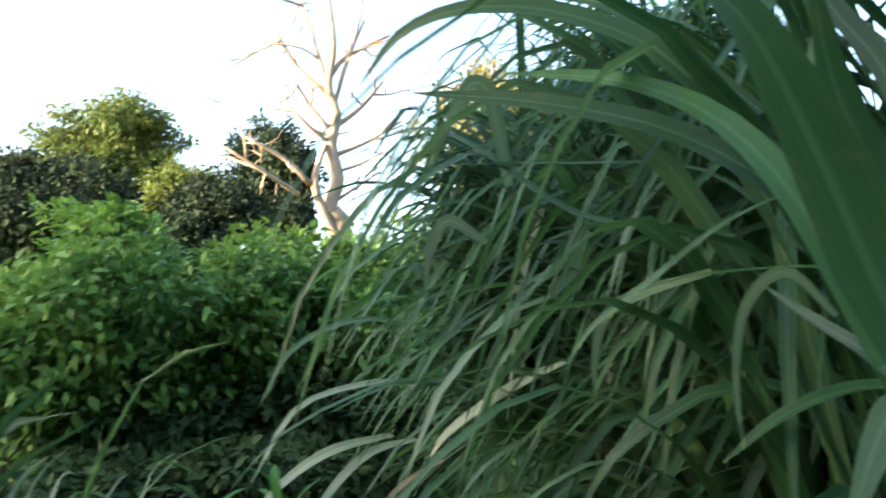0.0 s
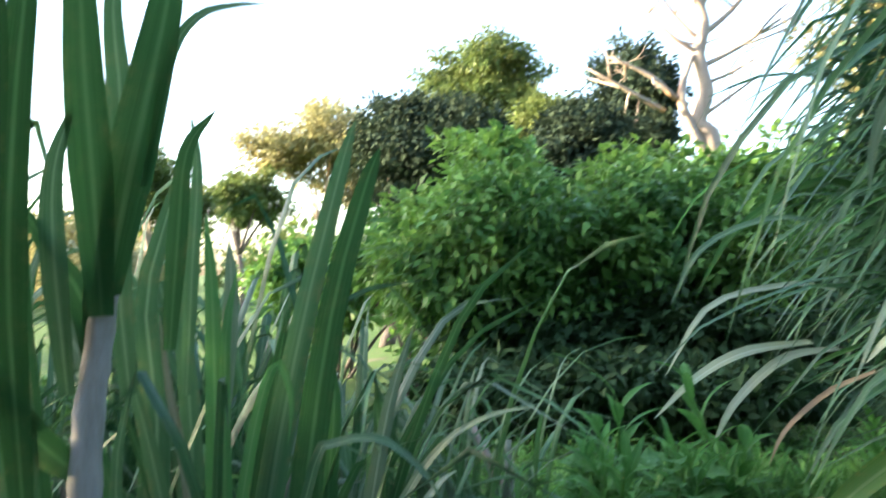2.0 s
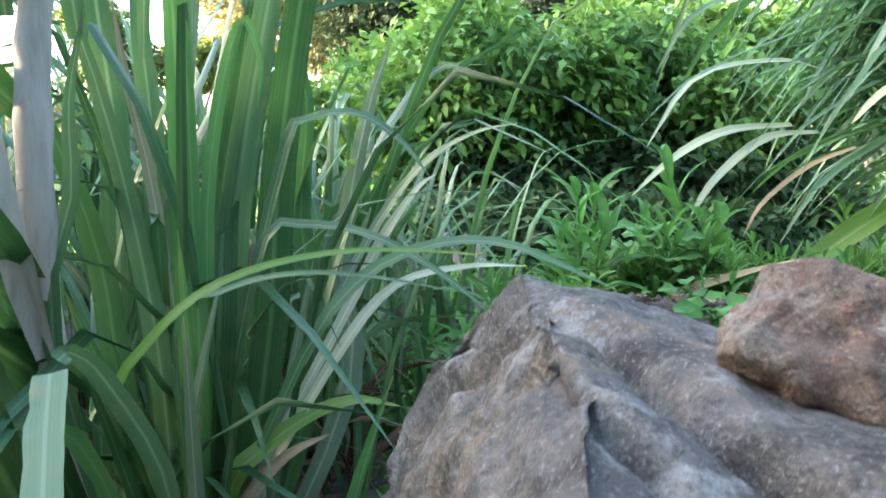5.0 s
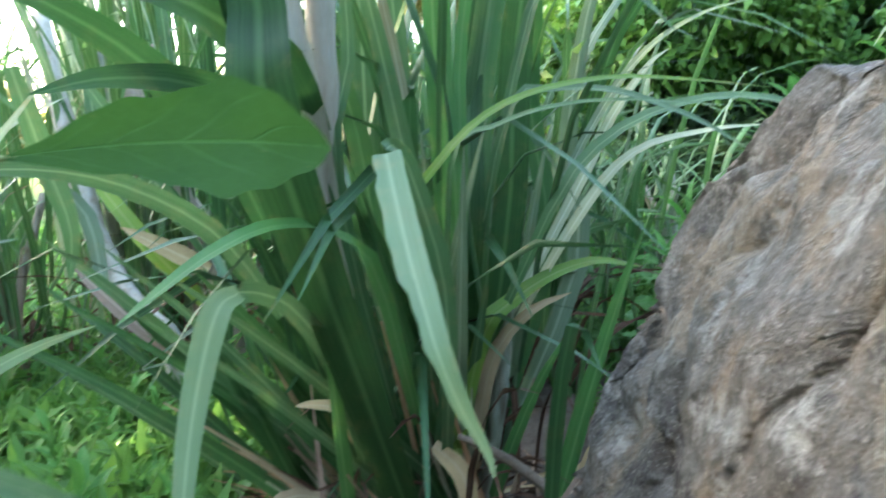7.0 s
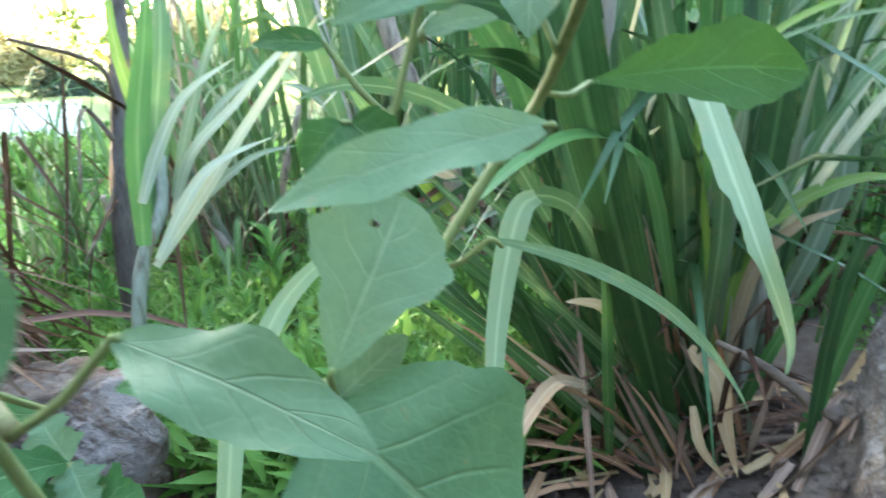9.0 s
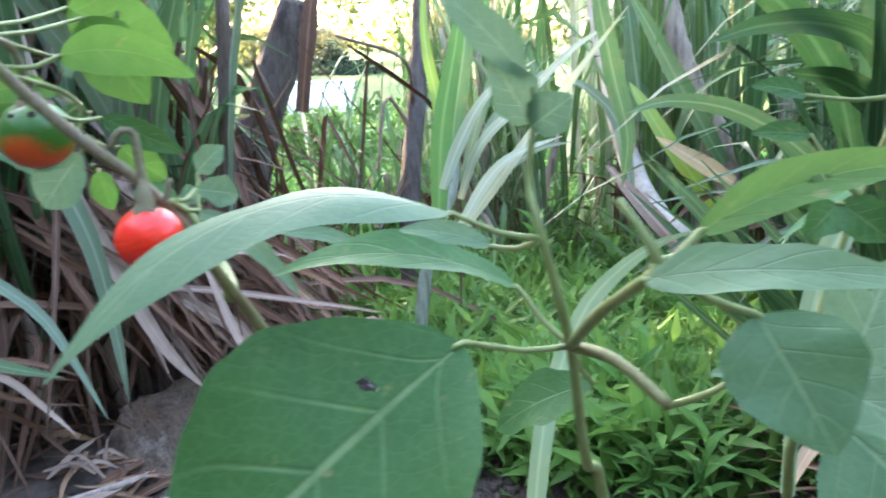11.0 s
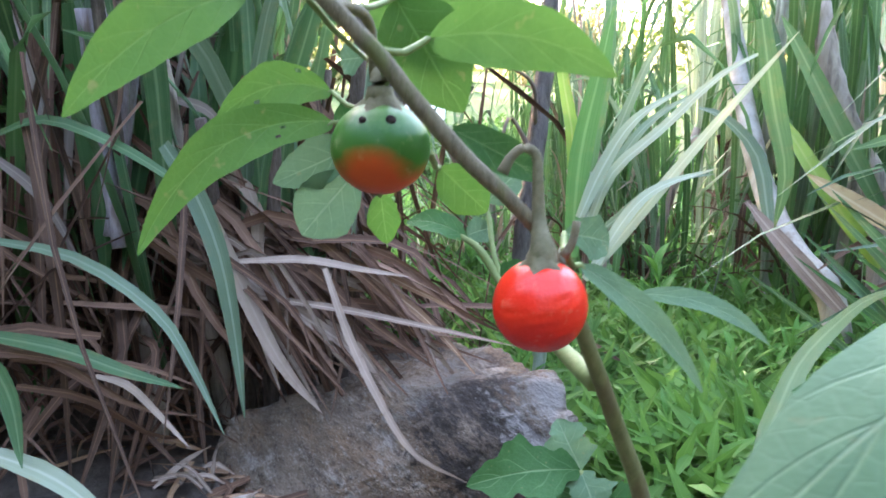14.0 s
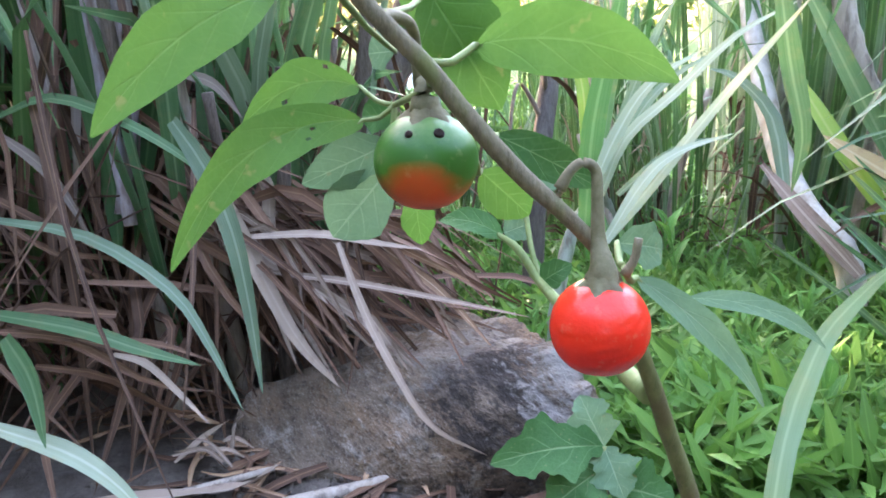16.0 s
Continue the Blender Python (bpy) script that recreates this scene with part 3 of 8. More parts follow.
# ---- stones ----
def stone_geo(corners, seed, cuts=4, rough=0.02, scale=9.0, pull=0.45, cracks=()):
    """A broken stone: the hull of a few corners, its edges worn, its faces pitted."""
    bm = bmesh.new()
    for c in corners:
        bm.verts.new(c)
    bmesh.ops.convex_hull(bm, input=bm.verts)
    bmesh.ops.delete(bm, geom=[v for v in bm.verts if not v.link_faces], context="VERTS")
    bmesh.ops.triangulate(bm, faces=bm.faces)
    for _ in range(cuts):
        bmesh.ops.subdivide_edges(bm, edges=bm.edges, cuts=1, use_grid_fill=True)
        bmesh.ops.smooth_vert(bm, verts=bm.verts, factor=pull, use_axis_x=True, use_axis_y=True, use_axis_z=True)
        pull *= 0.6
    bm.normal_update()
    for v in bm.verts:
        q = v.co + Vector((seed, seed * 2, 0))
        ridged = 1 - abs(noise.noise(q * scale * 0.5)) * 2
        h = noise.fractal(q * scale, 0.9, 2.2, 5) * 0.55 + 0.6 * ridged * ridged * 0.5 + noise.noise(q * scale * 7) * 0.10
        v.co += v.normal * (h - 0.25) * rough
        for at, way, depth, width in cracks:
            d = (q - Vector((seed, seed * 2, 0)) - Vector(at)).dot(Vector(way)) + noise.noise(q * 7) * 0.03
            v.co -= v.normal * depth * (math.exp(-(d / width) ** 2) + (0.5 if d < 0 else 0.0) * math.exp(-(d / (width * 6)) ** 2))
    v = [tuple(v.co) for v in bm.verts]
    f = [tuple(x.index for x in g.verts) for g in bm.faces]
    bm.free()
    return np.array(v), f, None


BOULDER = [(-0.033, 0.800, 0.628), (0.002, 0.546, 0.624), (0.036, 0.760, 0.614), (0.097, 0.695, 0.592), (0.123, 0.548, 0.592), (0.0, 0.30, 0.578), (0.32, 0.42, 0.575), (0.45, 0.58, 0.55),
           (-0.036, 0.764, 0.600), (-0.051, 0.745, 0.545), (-0.094, 0.750, 0.482), (-0.111, 0.899, 0.530), (-0.156, 0.936, 0.426), (-0.172, 0.903, 0.374), (-0.209, 0.885, 0.312), (-0.228, 0.867, 0.214),
           (-0.165, 0.70, 0.345), (-0.205, 0.72, 0.20), (-0.247, 0.975, -0.03), (-0.255, 0.98, -0.12), (-0.20, 0.66, -0.12), (-0.038, 0.60, 0.572), (-0.030, 0.46, 0.560), (-0.05, 0.40, 0.44), (-0.07, 0.36, 0.30), (-0.05, 0.26, -0.12),
           (0.6, 0.5, -0.1), (0.6, 0.95, -0.1), (0.5, 0.85, 0.45), (0.10, 0.90, 0.45)]
whole("boulder", stone_geo(BOULDER, 3.0, 6, 0.020, 11.0, 0.05, (((-0.15, 0.7, 0.34), (0.15, -0.25, 0.96), 0.026, 0.010), ((-0.165, 0.72, 0.36), (0.85, 0.38, -0.31), 0.012, 0.006), ((-0.115, 0.70, 0.36), (0.83, 0.40, -0.36), 0.020, 0.006), ((-0.06, 0.66, 0.36), (0.86, 0.36, -0.30), 0.012, 0.010), ((0.0, 0.42, 0.56), (0.25, 0.9, 0.3), 0.008, 0.014))), STONE, "large grey-brown broken boulder at the edge of a soil bank", "rock")
whole("stone", stone_geo([(0.083, 0.601, 0.612), (0.090, 0.605, 0.639), (0.113, 0.620, 0.663), (0.138, 0.603, 0.667), (0.171, 0.586, 0.662), (0.084, 0.562, 0.626), (0.162, 0.550, 0.624), (0.10, 0.60, 0.585), (0.10, 0.66, 0.59), (0.20, 0.60, 0.645), (0.22, 0.64, 0.56), (0.22, 0.52, 0.57)], 8.0, 5, 0.016, 22.0, 0.10),
      STONE_RED, "reddish brown weathered stone lying on the boulder", "rock")
whole("log", stone_geo([(-1.773, 0.722, -0.035), (-1.852, 0.590, -0.098), (-1.510, 0.701, 0.048), (-1.262, 0.639, 0.101), (-1.127, 0.592, 0.088), (-1.122, 0.570, 0.005), (-1.177, 0.479, -0.063), (-1.894, 0.397, -0.164),
                        (-1.846, 0.163, -0.142), (-1.588, 0.132, -0.235), (-1.344, 0.345, -0.155), (-1.886, 0.297, -0.148), (-1.9, 0.1, -0.42), (-1.5, 0.3, -0.42), (-1.2, 0.5, -0.40), (-1.15, 0.65, -0.3), (-1.9, 0.75, -0.42), (-2.1, 0.3, -0.4)], 5.0, 5, 0.030, 10.0, 0.10),
      LOG, "half-buried weathered grey-brown log with dark mould patches", "log", at=(-1.5, 0.4, -0.42))


# ---- far trees ----
def lumps_round(c, r, n, seed, flat=0.7):
    local = np.random.default_rng(seed)
    out = []
    for _ in range(n):
        q = ball_points(1, local)[0] * local.uniform(0.3, 0.85)
        s = local.uniform(0.34, 0.55)
        out.append((np.asarray(c) + q * np.asarray(r), np.array(r) * s * np.array((1, 1, flat + 0.2))))
    return out


def tree(base, c, r, n, count, leaf, crown, bark, label, seed, thick=0.16):
    """Tapered trunk, limbs out to the lumps of the crown, and the leaves."""
    base = np.asarray(base, float)
    base[2] = ground_z(base[0], base[1]) - 0.05
    ob = thing("tree", base, label, "tree", "far trees")
    lumps = lumps_round(c, r, n, seed)
    fork = base + (np.asarray(c) - base) * 0.55
    part("trunk", tube_geo([base, base + (fork - base) * 0.5 + np.array((0.15, 0, 0)), fork], [thick, thick * 0.8, thick * 0.55], 8, 8, 0, 0.06, seed), bark, ob)
    for i, (lc, lr) in enumerate(lumps[:7]):
        part("limb", tube_geo([fork, (fork + lc) / 2 + np.array((0, 0, 0.1)), lc], [thick * 0.4, thick * 0.25, thick * 0.06], 6, 6, 0, 0.05, seed + i), bark, ob)
    part("crown", crown_geo(lumps, count, leaf, seed), crown, ob, kind="stuff")
    return ob


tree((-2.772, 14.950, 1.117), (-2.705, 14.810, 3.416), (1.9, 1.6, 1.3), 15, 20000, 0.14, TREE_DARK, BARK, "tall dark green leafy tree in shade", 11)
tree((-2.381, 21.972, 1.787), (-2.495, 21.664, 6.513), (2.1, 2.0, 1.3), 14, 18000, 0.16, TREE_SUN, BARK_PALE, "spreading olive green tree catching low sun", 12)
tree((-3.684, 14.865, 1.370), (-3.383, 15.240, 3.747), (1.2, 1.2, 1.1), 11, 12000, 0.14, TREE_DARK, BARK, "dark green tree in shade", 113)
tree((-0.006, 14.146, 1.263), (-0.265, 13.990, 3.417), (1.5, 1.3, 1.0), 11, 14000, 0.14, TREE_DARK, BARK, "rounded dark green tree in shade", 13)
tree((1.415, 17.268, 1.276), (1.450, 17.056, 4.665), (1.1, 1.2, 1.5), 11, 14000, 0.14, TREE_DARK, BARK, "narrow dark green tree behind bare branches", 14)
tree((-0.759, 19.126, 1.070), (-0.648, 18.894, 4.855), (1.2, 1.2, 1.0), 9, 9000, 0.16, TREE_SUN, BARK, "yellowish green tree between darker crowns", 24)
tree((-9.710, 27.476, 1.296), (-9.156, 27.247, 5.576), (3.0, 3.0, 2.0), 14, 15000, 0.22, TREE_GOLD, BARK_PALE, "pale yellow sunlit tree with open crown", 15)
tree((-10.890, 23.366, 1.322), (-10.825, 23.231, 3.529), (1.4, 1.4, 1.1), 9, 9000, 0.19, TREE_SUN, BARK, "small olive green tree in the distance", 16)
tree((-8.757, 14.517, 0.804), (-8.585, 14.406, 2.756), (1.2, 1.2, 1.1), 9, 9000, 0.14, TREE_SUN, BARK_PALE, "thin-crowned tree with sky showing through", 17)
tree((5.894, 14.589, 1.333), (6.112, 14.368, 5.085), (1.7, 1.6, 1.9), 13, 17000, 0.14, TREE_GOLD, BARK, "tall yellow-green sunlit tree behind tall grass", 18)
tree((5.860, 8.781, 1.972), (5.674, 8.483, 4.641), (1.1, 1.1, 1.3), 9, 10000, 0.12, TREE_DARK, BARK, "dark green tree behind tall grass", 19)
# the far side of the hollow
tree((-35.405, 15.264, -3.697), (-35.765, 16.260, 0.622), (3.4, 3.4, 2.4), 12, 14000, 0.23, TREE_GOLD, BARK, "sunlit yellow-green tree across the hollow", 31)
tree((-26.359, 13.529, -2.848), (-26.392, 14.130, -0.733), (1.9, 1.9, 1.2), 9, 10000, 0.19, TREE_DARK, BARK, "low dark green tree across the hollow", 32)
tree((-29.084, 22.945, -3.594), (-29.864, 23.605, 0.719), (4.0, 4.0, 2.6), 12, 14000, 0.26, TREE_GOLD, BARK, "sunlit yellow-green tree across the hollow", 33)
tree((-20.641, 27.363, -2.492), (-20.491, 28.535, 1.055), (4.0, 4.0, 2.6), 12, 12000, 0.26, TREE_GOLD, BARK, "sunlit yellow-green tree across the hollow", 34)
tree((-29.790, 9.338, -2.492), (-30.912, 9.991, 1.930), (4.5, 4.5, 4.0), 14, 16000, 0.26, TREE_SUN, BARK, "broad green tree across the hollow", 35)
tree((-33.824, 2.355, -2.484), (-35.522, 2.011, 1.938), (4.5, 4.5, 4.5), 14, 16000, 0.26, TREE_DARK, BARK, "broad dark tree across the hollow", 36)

# belt of trees out of view, added to keep the sun off the bank
local = np.random.default_rng(91)
for i in range(9):
    y = -15 + i * 2.35
    x = -27 - 3 * local.random()
    h = 9.5 + 1.5 * local.random()
    tree((x, y, 0), (x, y, h * 0.55), (2.3, 2.0, h * 0.52), 16, 13000, 0.30, TREE_DARK, BARK, "unseen tall tree added beyond the hollow to shade the bank", 300 + i, 0.25)

# wooded rim all round
local = np.random.default_rng(5)
rim = []
for a in np.linspace(0, 2 * np.pi, 84, endpoint=False):
    d = 62 + 9 * local.random()
    h = 3.4 + 2.6 * local.random()
    rim.append(((d * math.sin(a), d * math.cos(a), h * 0.4), (4.2, 4.2, h)))
whole("far_woods", crown_geo(rim, 42000, 0.9, 6), TREE_SUN, "distant belt of trees round the valley", "woods", kind="stuff", at=(0, 0, 0))


# unseen woods behind the path, added to block low light from the sides
local = np.random.default_rng(15)
hedge = []
for a in np.linspace(radians(62), radians(268), 30):
    d = 7.5 + 2.5 * local.random()
    for h in (1.5, 4.0, 6.5):
        hedge.append(((d * math.sin(a), d * math.cos(a), h), (1.5, 1.5, 1.7)))
whole("near_woods", crown_geo(hedge, 60000, 0.34, 16), TREE_DARK, "unseen dark woods added behind the path to block low light", "woods", kind="stuff", at=(0, 0, 0))


# ---- bare tree ----
def bare_tree():
    base = np.array((2.044, 11.250, 1.840))
    base[2] = ground_z(base[0], base[1]) - 0.05
    ob = thing("dead_tree", base, "leafless pale tree with many crooked bare branches", "tree")
    tip = (1.806, 10.927, 6.654)
    f1, f2 = (2.111, 11.202, 2.682), (1.900, 11.095, 4.121)
    part("trunk", tube_geo([base, f1, (1.897, 11.156, 3.151), (2.012, 11.136, 3.612), f2, (1.990, 11.073, 4.583), (1.852, 11.033, 5.050), (1.939, 10.997, 5.723), tip], [0.16, 0.145, 0.12, 0.11, 0.095, 0.08, 0.065, 0.05, 0.025], 24, 9, 0, 0.07, 3), BARK_PALE, ob)
    part("limb", tube_geo([(2.050, 11.203, 2.599), (1.779, 11.100, 3.102), (1.642, 11.011, 3.555), (1.808, 11.039, 4.109)], [0.09, 0.075, 0.055, 0.04], 10, 8, 0, 0.07, 4), BARK_PALE, ob)
    local = np.random.default_rng(44)

    def twigs(p, q, r, depth, bark):
        p, q = np.asarray(p, float), np.asarray(q, float)
        d = q - p
        mid = (p + q) / 2 + local.normal(size=3) * 0.07 * np.linalg.norm(d)
        part("branch" if depth < 2 else "twig", tube_geo([p, mid, q], [r, r * 0.75, r * 0.4], 6, 5, 0, 0.05, int(local.integers(999))), bark, ob)
        if depth < 3:
            for k in range((3, 3, 2)[depth]):
                s = local.uniform(0.35, 0.95)
                o = p + (mid - p) * min(1, s * 2) if s < 0.5 else mid + (q - mid) * (s - 0.5) * 2
                e = o + (unit(d) * 0.5 + local.normal(size=3) * np.array((0.8, 0.5, 0.8)) + np.array((0, 0, 0.25))) * np.linalg.norm(d) * local.uniform(0.25, 0.5)
                twigs(o, e, r * 0.52, depth + 1, bark)

    twigs((1.573, 11.011, 3.474), (0.585, 10.796, 4.096), 0.045, 0, BARK_PALE)
    twigs((1.401, 11.008, 3.311), (0.289, 10.685, 3.911), 0.040, 1, BARK_PALE)
    twigs((1.938, 11.109, 3.951), (3.052, 11.152, 4.599), 0.040, 0, BARK_PALE)
    twigs((1.947, 11.088, 4.288), (1.299, 10.984, 5.148), 0.040, 0, BARK_PALE)
    twigs((1.915, 11.064, 4.627), (2.423, 11.007, 6.132), 0.045, 0, BARK_PALE)
    twigs((1.881, 11.045, 4.880), (1.417, 10.919, 6.326), 0.045, 0, BARK_PALE)
    twigs((1.972, 11.127, 3.697), (2.785, 11.163, 4.099), 0.03, 0, BARK_PALE)
    twigs((1.943, 11.098, 4.120), (1.110, 10.893, 4.780), 0.045, 0, BARK_PALE)
    twigs((1.933, 11.082, 4.373), (2.733, 11.090, 5.197), 0.045, 0, BARK_PALE)
    twigs((1.914, 11.048, 4.880), (1.024, 10.920, 5.829), 0.045, 0, BARK_PALE)
    twigs((1.907, 11.026, 5.217), (2.839, 11.050, 5.953), 0.045, 0, BARK_PALE)
    twigs((2.002, 11.156, 3.275), (2.690, 11.178, 3.764), 0.03, 1, BARK_PALE)


bare_tree()


# ---- bushes below the trees ----
def bush(c, r, n, count, leaf, label, seed, material=None):
    c = np.asarray(c, float)
    base = np.array((c[0], c[1], ground_z(c[0], c[1]) - 0.03))
    ob = thing("bush", base, label, "bush", "bushes below the trees")
    lumps = lumps_round(c, r, n, seed, 0.8)
    for i, (lc, lr) in enumerate(lumps[:8]):
        b = base + np.array((0.12 * math.cos(i * 2.4), 0.12 * math.sin(i * 2.4), 0))
        part("branch", tube_geo([b, (b + lc) / 2 + np.array((0, 0, 0.1)), lc], [0.03, 0.02, 0.006], 6, 6, 0, 0.05, seed + i), BARK, ob)
    part("crown", crown_geo(lumps, count, leaf, seed, 0.3, 0.5), material or BUSH, ob, kind="stuff")


bush((-0.396, 6.091, 1.053), (1.1, 0.95, 0.85), 18, 17000, 0.100, "dense leafy green bush with a dark hollow beneath", 51)
bush((0.742, 6.474, 1.122), (1.15, 0.95, 0.85), 18, 17000, 0.100, "dense leafy green bush with yellowish leaves", 52)
bush((-0.629, 7.237, 1.722), (0.75, 0.8, 0.55), 12, 7000, 0.11, "darker green bush behind the front bushes", 53)
bush((1.223, 7.576, 1.752), (1.15, 0.8, 0.55), 12, 8000, 0.11, "green bush at the foot of the bare tree", 54)
bush((-1.571, 7.400, 1.197), (0.9, 0.8, 0.7), 12, 7000, 0.11, "green bush behind cane leaves", 55)
bush((2.778, 8.319, 1.406), (1.6, 0.9, 1.0), 14, 9000, 0.12, "green bush behind tall grass", 56)
# low dark bushes added where the hollow holds only shade
bush((0.088, 5.967, 0.419), (1.4, 0.6, 0.6), 12, 9000, 0.11, "dark-coloured low bush added for the shade in the hollow", 58, SHADE_LEAF)
bush((1.423, 6.064, 0.475), (1.1, 0.6, 0.6), 12, 7000, 0.11, "dark-coloured low bush added for the shade in the hollow", 59, SHADE_LEAF)
bush((-0.177, 4.751, 0.254), (1.1, 0.45, 0.28), 10, 7000, 0.08, "dark-coloured leaves added for the shade under the bush", 158, SHADE_LEAF)
bush((0.880, 4.831, 0.263), (0.9, 0.45, 0.28), 10, 6000, 0.08, "dark-coloured leaves added for the shade under the bush", 159, SHADE_LEAF)
bush((-2.913, 9.431, 0.826), (1.5, 0.9, 0.7), 12, 7000, 0.13, "green bush in the distance", 57)


# a low white wall across the hollow
def box_geo(c, along, size):
    a = unit(np.array((*along, 0.0)))
    n = np.array((-a[1], a[0], 0))
    v = [np.asarray(c) + a * size[0] * i + n * size[1] * j + np.array((0, 0, size[2] * k)) for k in (0, 1) for i, j in ((-.5, -.5), (.5, -.5), (.5, .5), (-.5, .5))]
    return np.array(v), [(3, 2, 1, 0), (4, 5, 6, 7), (0, 1, 5, 4), (1, 2, 6, 5), (2, 3, 7, 6), (3, 0, 4, 7)], None


wc = np.array((-15.561, 7.723, -1.748))
wc[2] = ground_z(wc[0], wc[1]) - 0.05
wall = thing("low_wall", wc, "low whitewashed wall across the hollow", "wall")
part("wall_body", box_geo(wc, (0.45, 0.89), (1.9, 0.18, 0.75)), WHITEWASH, wall)
part("coping", box_geo(wc + (0, 0, 0.75), (0.45, 0.89), (1.96, 0.24, 0.06)), WHITEWASH, wall)
for i, (x, y) in enumerate(((-8.3, 4.4), (-7.6, 3.6), (-9.2, 5.6), (-9.0, 3.2), (-7.4, 5.4), (-10.5, 7.0), (-12.0, 9.0), (-6.5, 7.5), (-5.0, 6.0))):
    bush((x, y, float(ground_z(x, y)) + 0.28), (0.9, 0.8, 0.34), 8, 4200, 0.09, "low green bush across the hollow", 400 + i)

# ---- cane and tall grass ----
def cane_stalk(parent, ctrl, r, material=None, joints=4, name="stalk"):
    n = joints * 3
    return part(name, tube_geo(ctrl, [r, r * 0.95, r * 0.85, r * 0.7], n, 9, 0.10, 0.02, joints), material or STALK, parent)


def leaf(parent, ctrl, width, material, n=10, **kw):
    return part("leaf", blade_geo(ctrl, width, n, **kw), material, parent)


def fan(parent, base, count, height, reach, seed, mats, width=(0.03, 0.05), around=(0, 360), spread_base=0.08, upright=0.5, name="leaf"):
    """Leaves that rise from a clump's base and arch outwards."""
    local = np.random.default_rng(seed)
    base = np.asarray(base, float)
    for _ in range(count):
        a = radians(local.uniform(*around))
        out = np.array((math.sin(a), math.cos(a), 0))
        h = height * local.uniform(0.55, 1.1)
        d = reach * local.uniform(0.3, 1.1)
        lift = local.uniform(upright, 1.0)
        b = base + np.array((*(local.normal(size=2) * spread_base), local.uniform(0.0, 0.25) * h))
        side = np.array((out[1], -out[0], 0)) * local.normal() * 0.12 * h
        p1 = b + out * d * 0.18 + np.array((0, 0, h * 0.5))
        p2 = b + out * d * 0.55 + side * 0.5 + np.array((0, 0, h * (0.75 + 0.2 * lift)))
        p3 = b + out * d * (1.25 - 0.4 * lift) + side + np.array((0, 0, h * (0.35 + 0.75 * lift)))
        part(name, blade_geo([b, p1, p2, p3], local.uniform(*width), 9, 0.3, out + np.array((0, 0, 0.3)), 0, 0.03, local.normal() * 0.5), mats[int(local.integers(len(mats)))], parent)


def mass(name, parent, base_fn, count, seed, material, height, reach, width, away=None, n=6):
    """The uncountable rest of a stand of leaves, in one mesh."""
    local = np.random.default_rng(seed)
    geos = []
    for _ in range(count):
        b = base_fn(local)
        a = local.uniform(0, 2 * np.pi)
        out = np.array((math.sin(a), math.cos(a), 0))
        if away is not None:
            out = unit(out + np.asarray(away))
        h, d = height * local.uniform(0.4, 1.1), reach * local.uniform(0.3, 1.1)
        b = b + np.array((0, 0, local.uniform(0, 0.5) * h))
        lift = local.uniform(0.2, 1.0)
        p = [b, b + out * d * 0.2 + np.array((0, 0, h * 0.45)), b + out * d * 0.6 + np.array((0, 0, h * (0.55 + 0.3 * lift))), b + out * d * 1.1 + np.array((0, 0, h * (0.15 + 0.8 * lift)))]
        geos.append(blade_geo(p, local.uniform(*width), n, 0.3, out + np.array((0, 0, 0.3)), 0, 0.03, local.normal() * 0.6))
    return part(name, join(geos), material, parent, kind="stuff")


GREENS = (CANE, CANE, CANE, CANE_BLUE, CANE_PALE)
GRASSY = CANE_BLUE

# the clump beside the boulder
B1 = np.array((-0.47, 1.03, -0.04))
cane = thing("cane_clump", B1, "clump of green sugar cane with tan dead leaves at its base", "sugar cane", "cane clumps")
cane_stalk(cane, [B1 + (-0.03, -0.01, 0), (-0.563, 0.988, 0.242), (-0.563, 0.948, 0.497), (-0.559, 0.940, 0.701), (-0.560, 0.951, 0.837), (-0.554, 0.958, 0.912), (-0.543, 0.960, 1.000)], 0.021, STALK_PALE, joints=9)
part("sheath", blade_geo([(-0.549, 0.929, 0.492), (-0.558, 0.907, 0.599), (-0.567, 0.903, 0.681), (-0.578, 0.905, 0.744)], 0.036, 12, 0.7, (0.35, -0.9, 0.1), 0.55, 0.02), STALK_PALE, cane, "pale split leaf sheath")
cane_stalk(cane, [B1 + (0.02, 0.02, 0), (-0.43, 1.05, 0.25), (-0.45, 1.07, 0.42)], 0.014, joints=4)
cane_stalk(cane, [B1 + (0.06, 0.03, 0), (-0.37, 1.06, 0.2), (-0.36, 1.08, 0.34)], 0.012, joints=4)


def torn_geo(ctrl, width, n, face, seed):
    """A leaf torn off square: narrow below, wide at the cut, one edge ragged with steps."""
    local = np.random.default_rng(seed)
    v, f, uv = blade_geo(ctrl, width, n, 0.12, face, 1.0)
    s = np.linspace(0, 1, n + 1)
    mid = v[1::3].copy()
    grow_w = np.minimum(1.0, 0.18 + 1.35 * s)[:, None]
    step = np.where(s < 0.62, 0.62, 1.0) * np.where(s < 0.45, 0.85, 1.0) * (1 + 0.10 * local.normal(size=n + 1))
    smooth = 1 + 0.02 * local.normal(size=n + 1)
    v[0::3] = mid + (v[0::3] - mid) * grow_w * step[:, None]
    v[2::3] = mid + (v[2::3] - mid) * grow_w * smooth[:, None]
    return v, f, uv


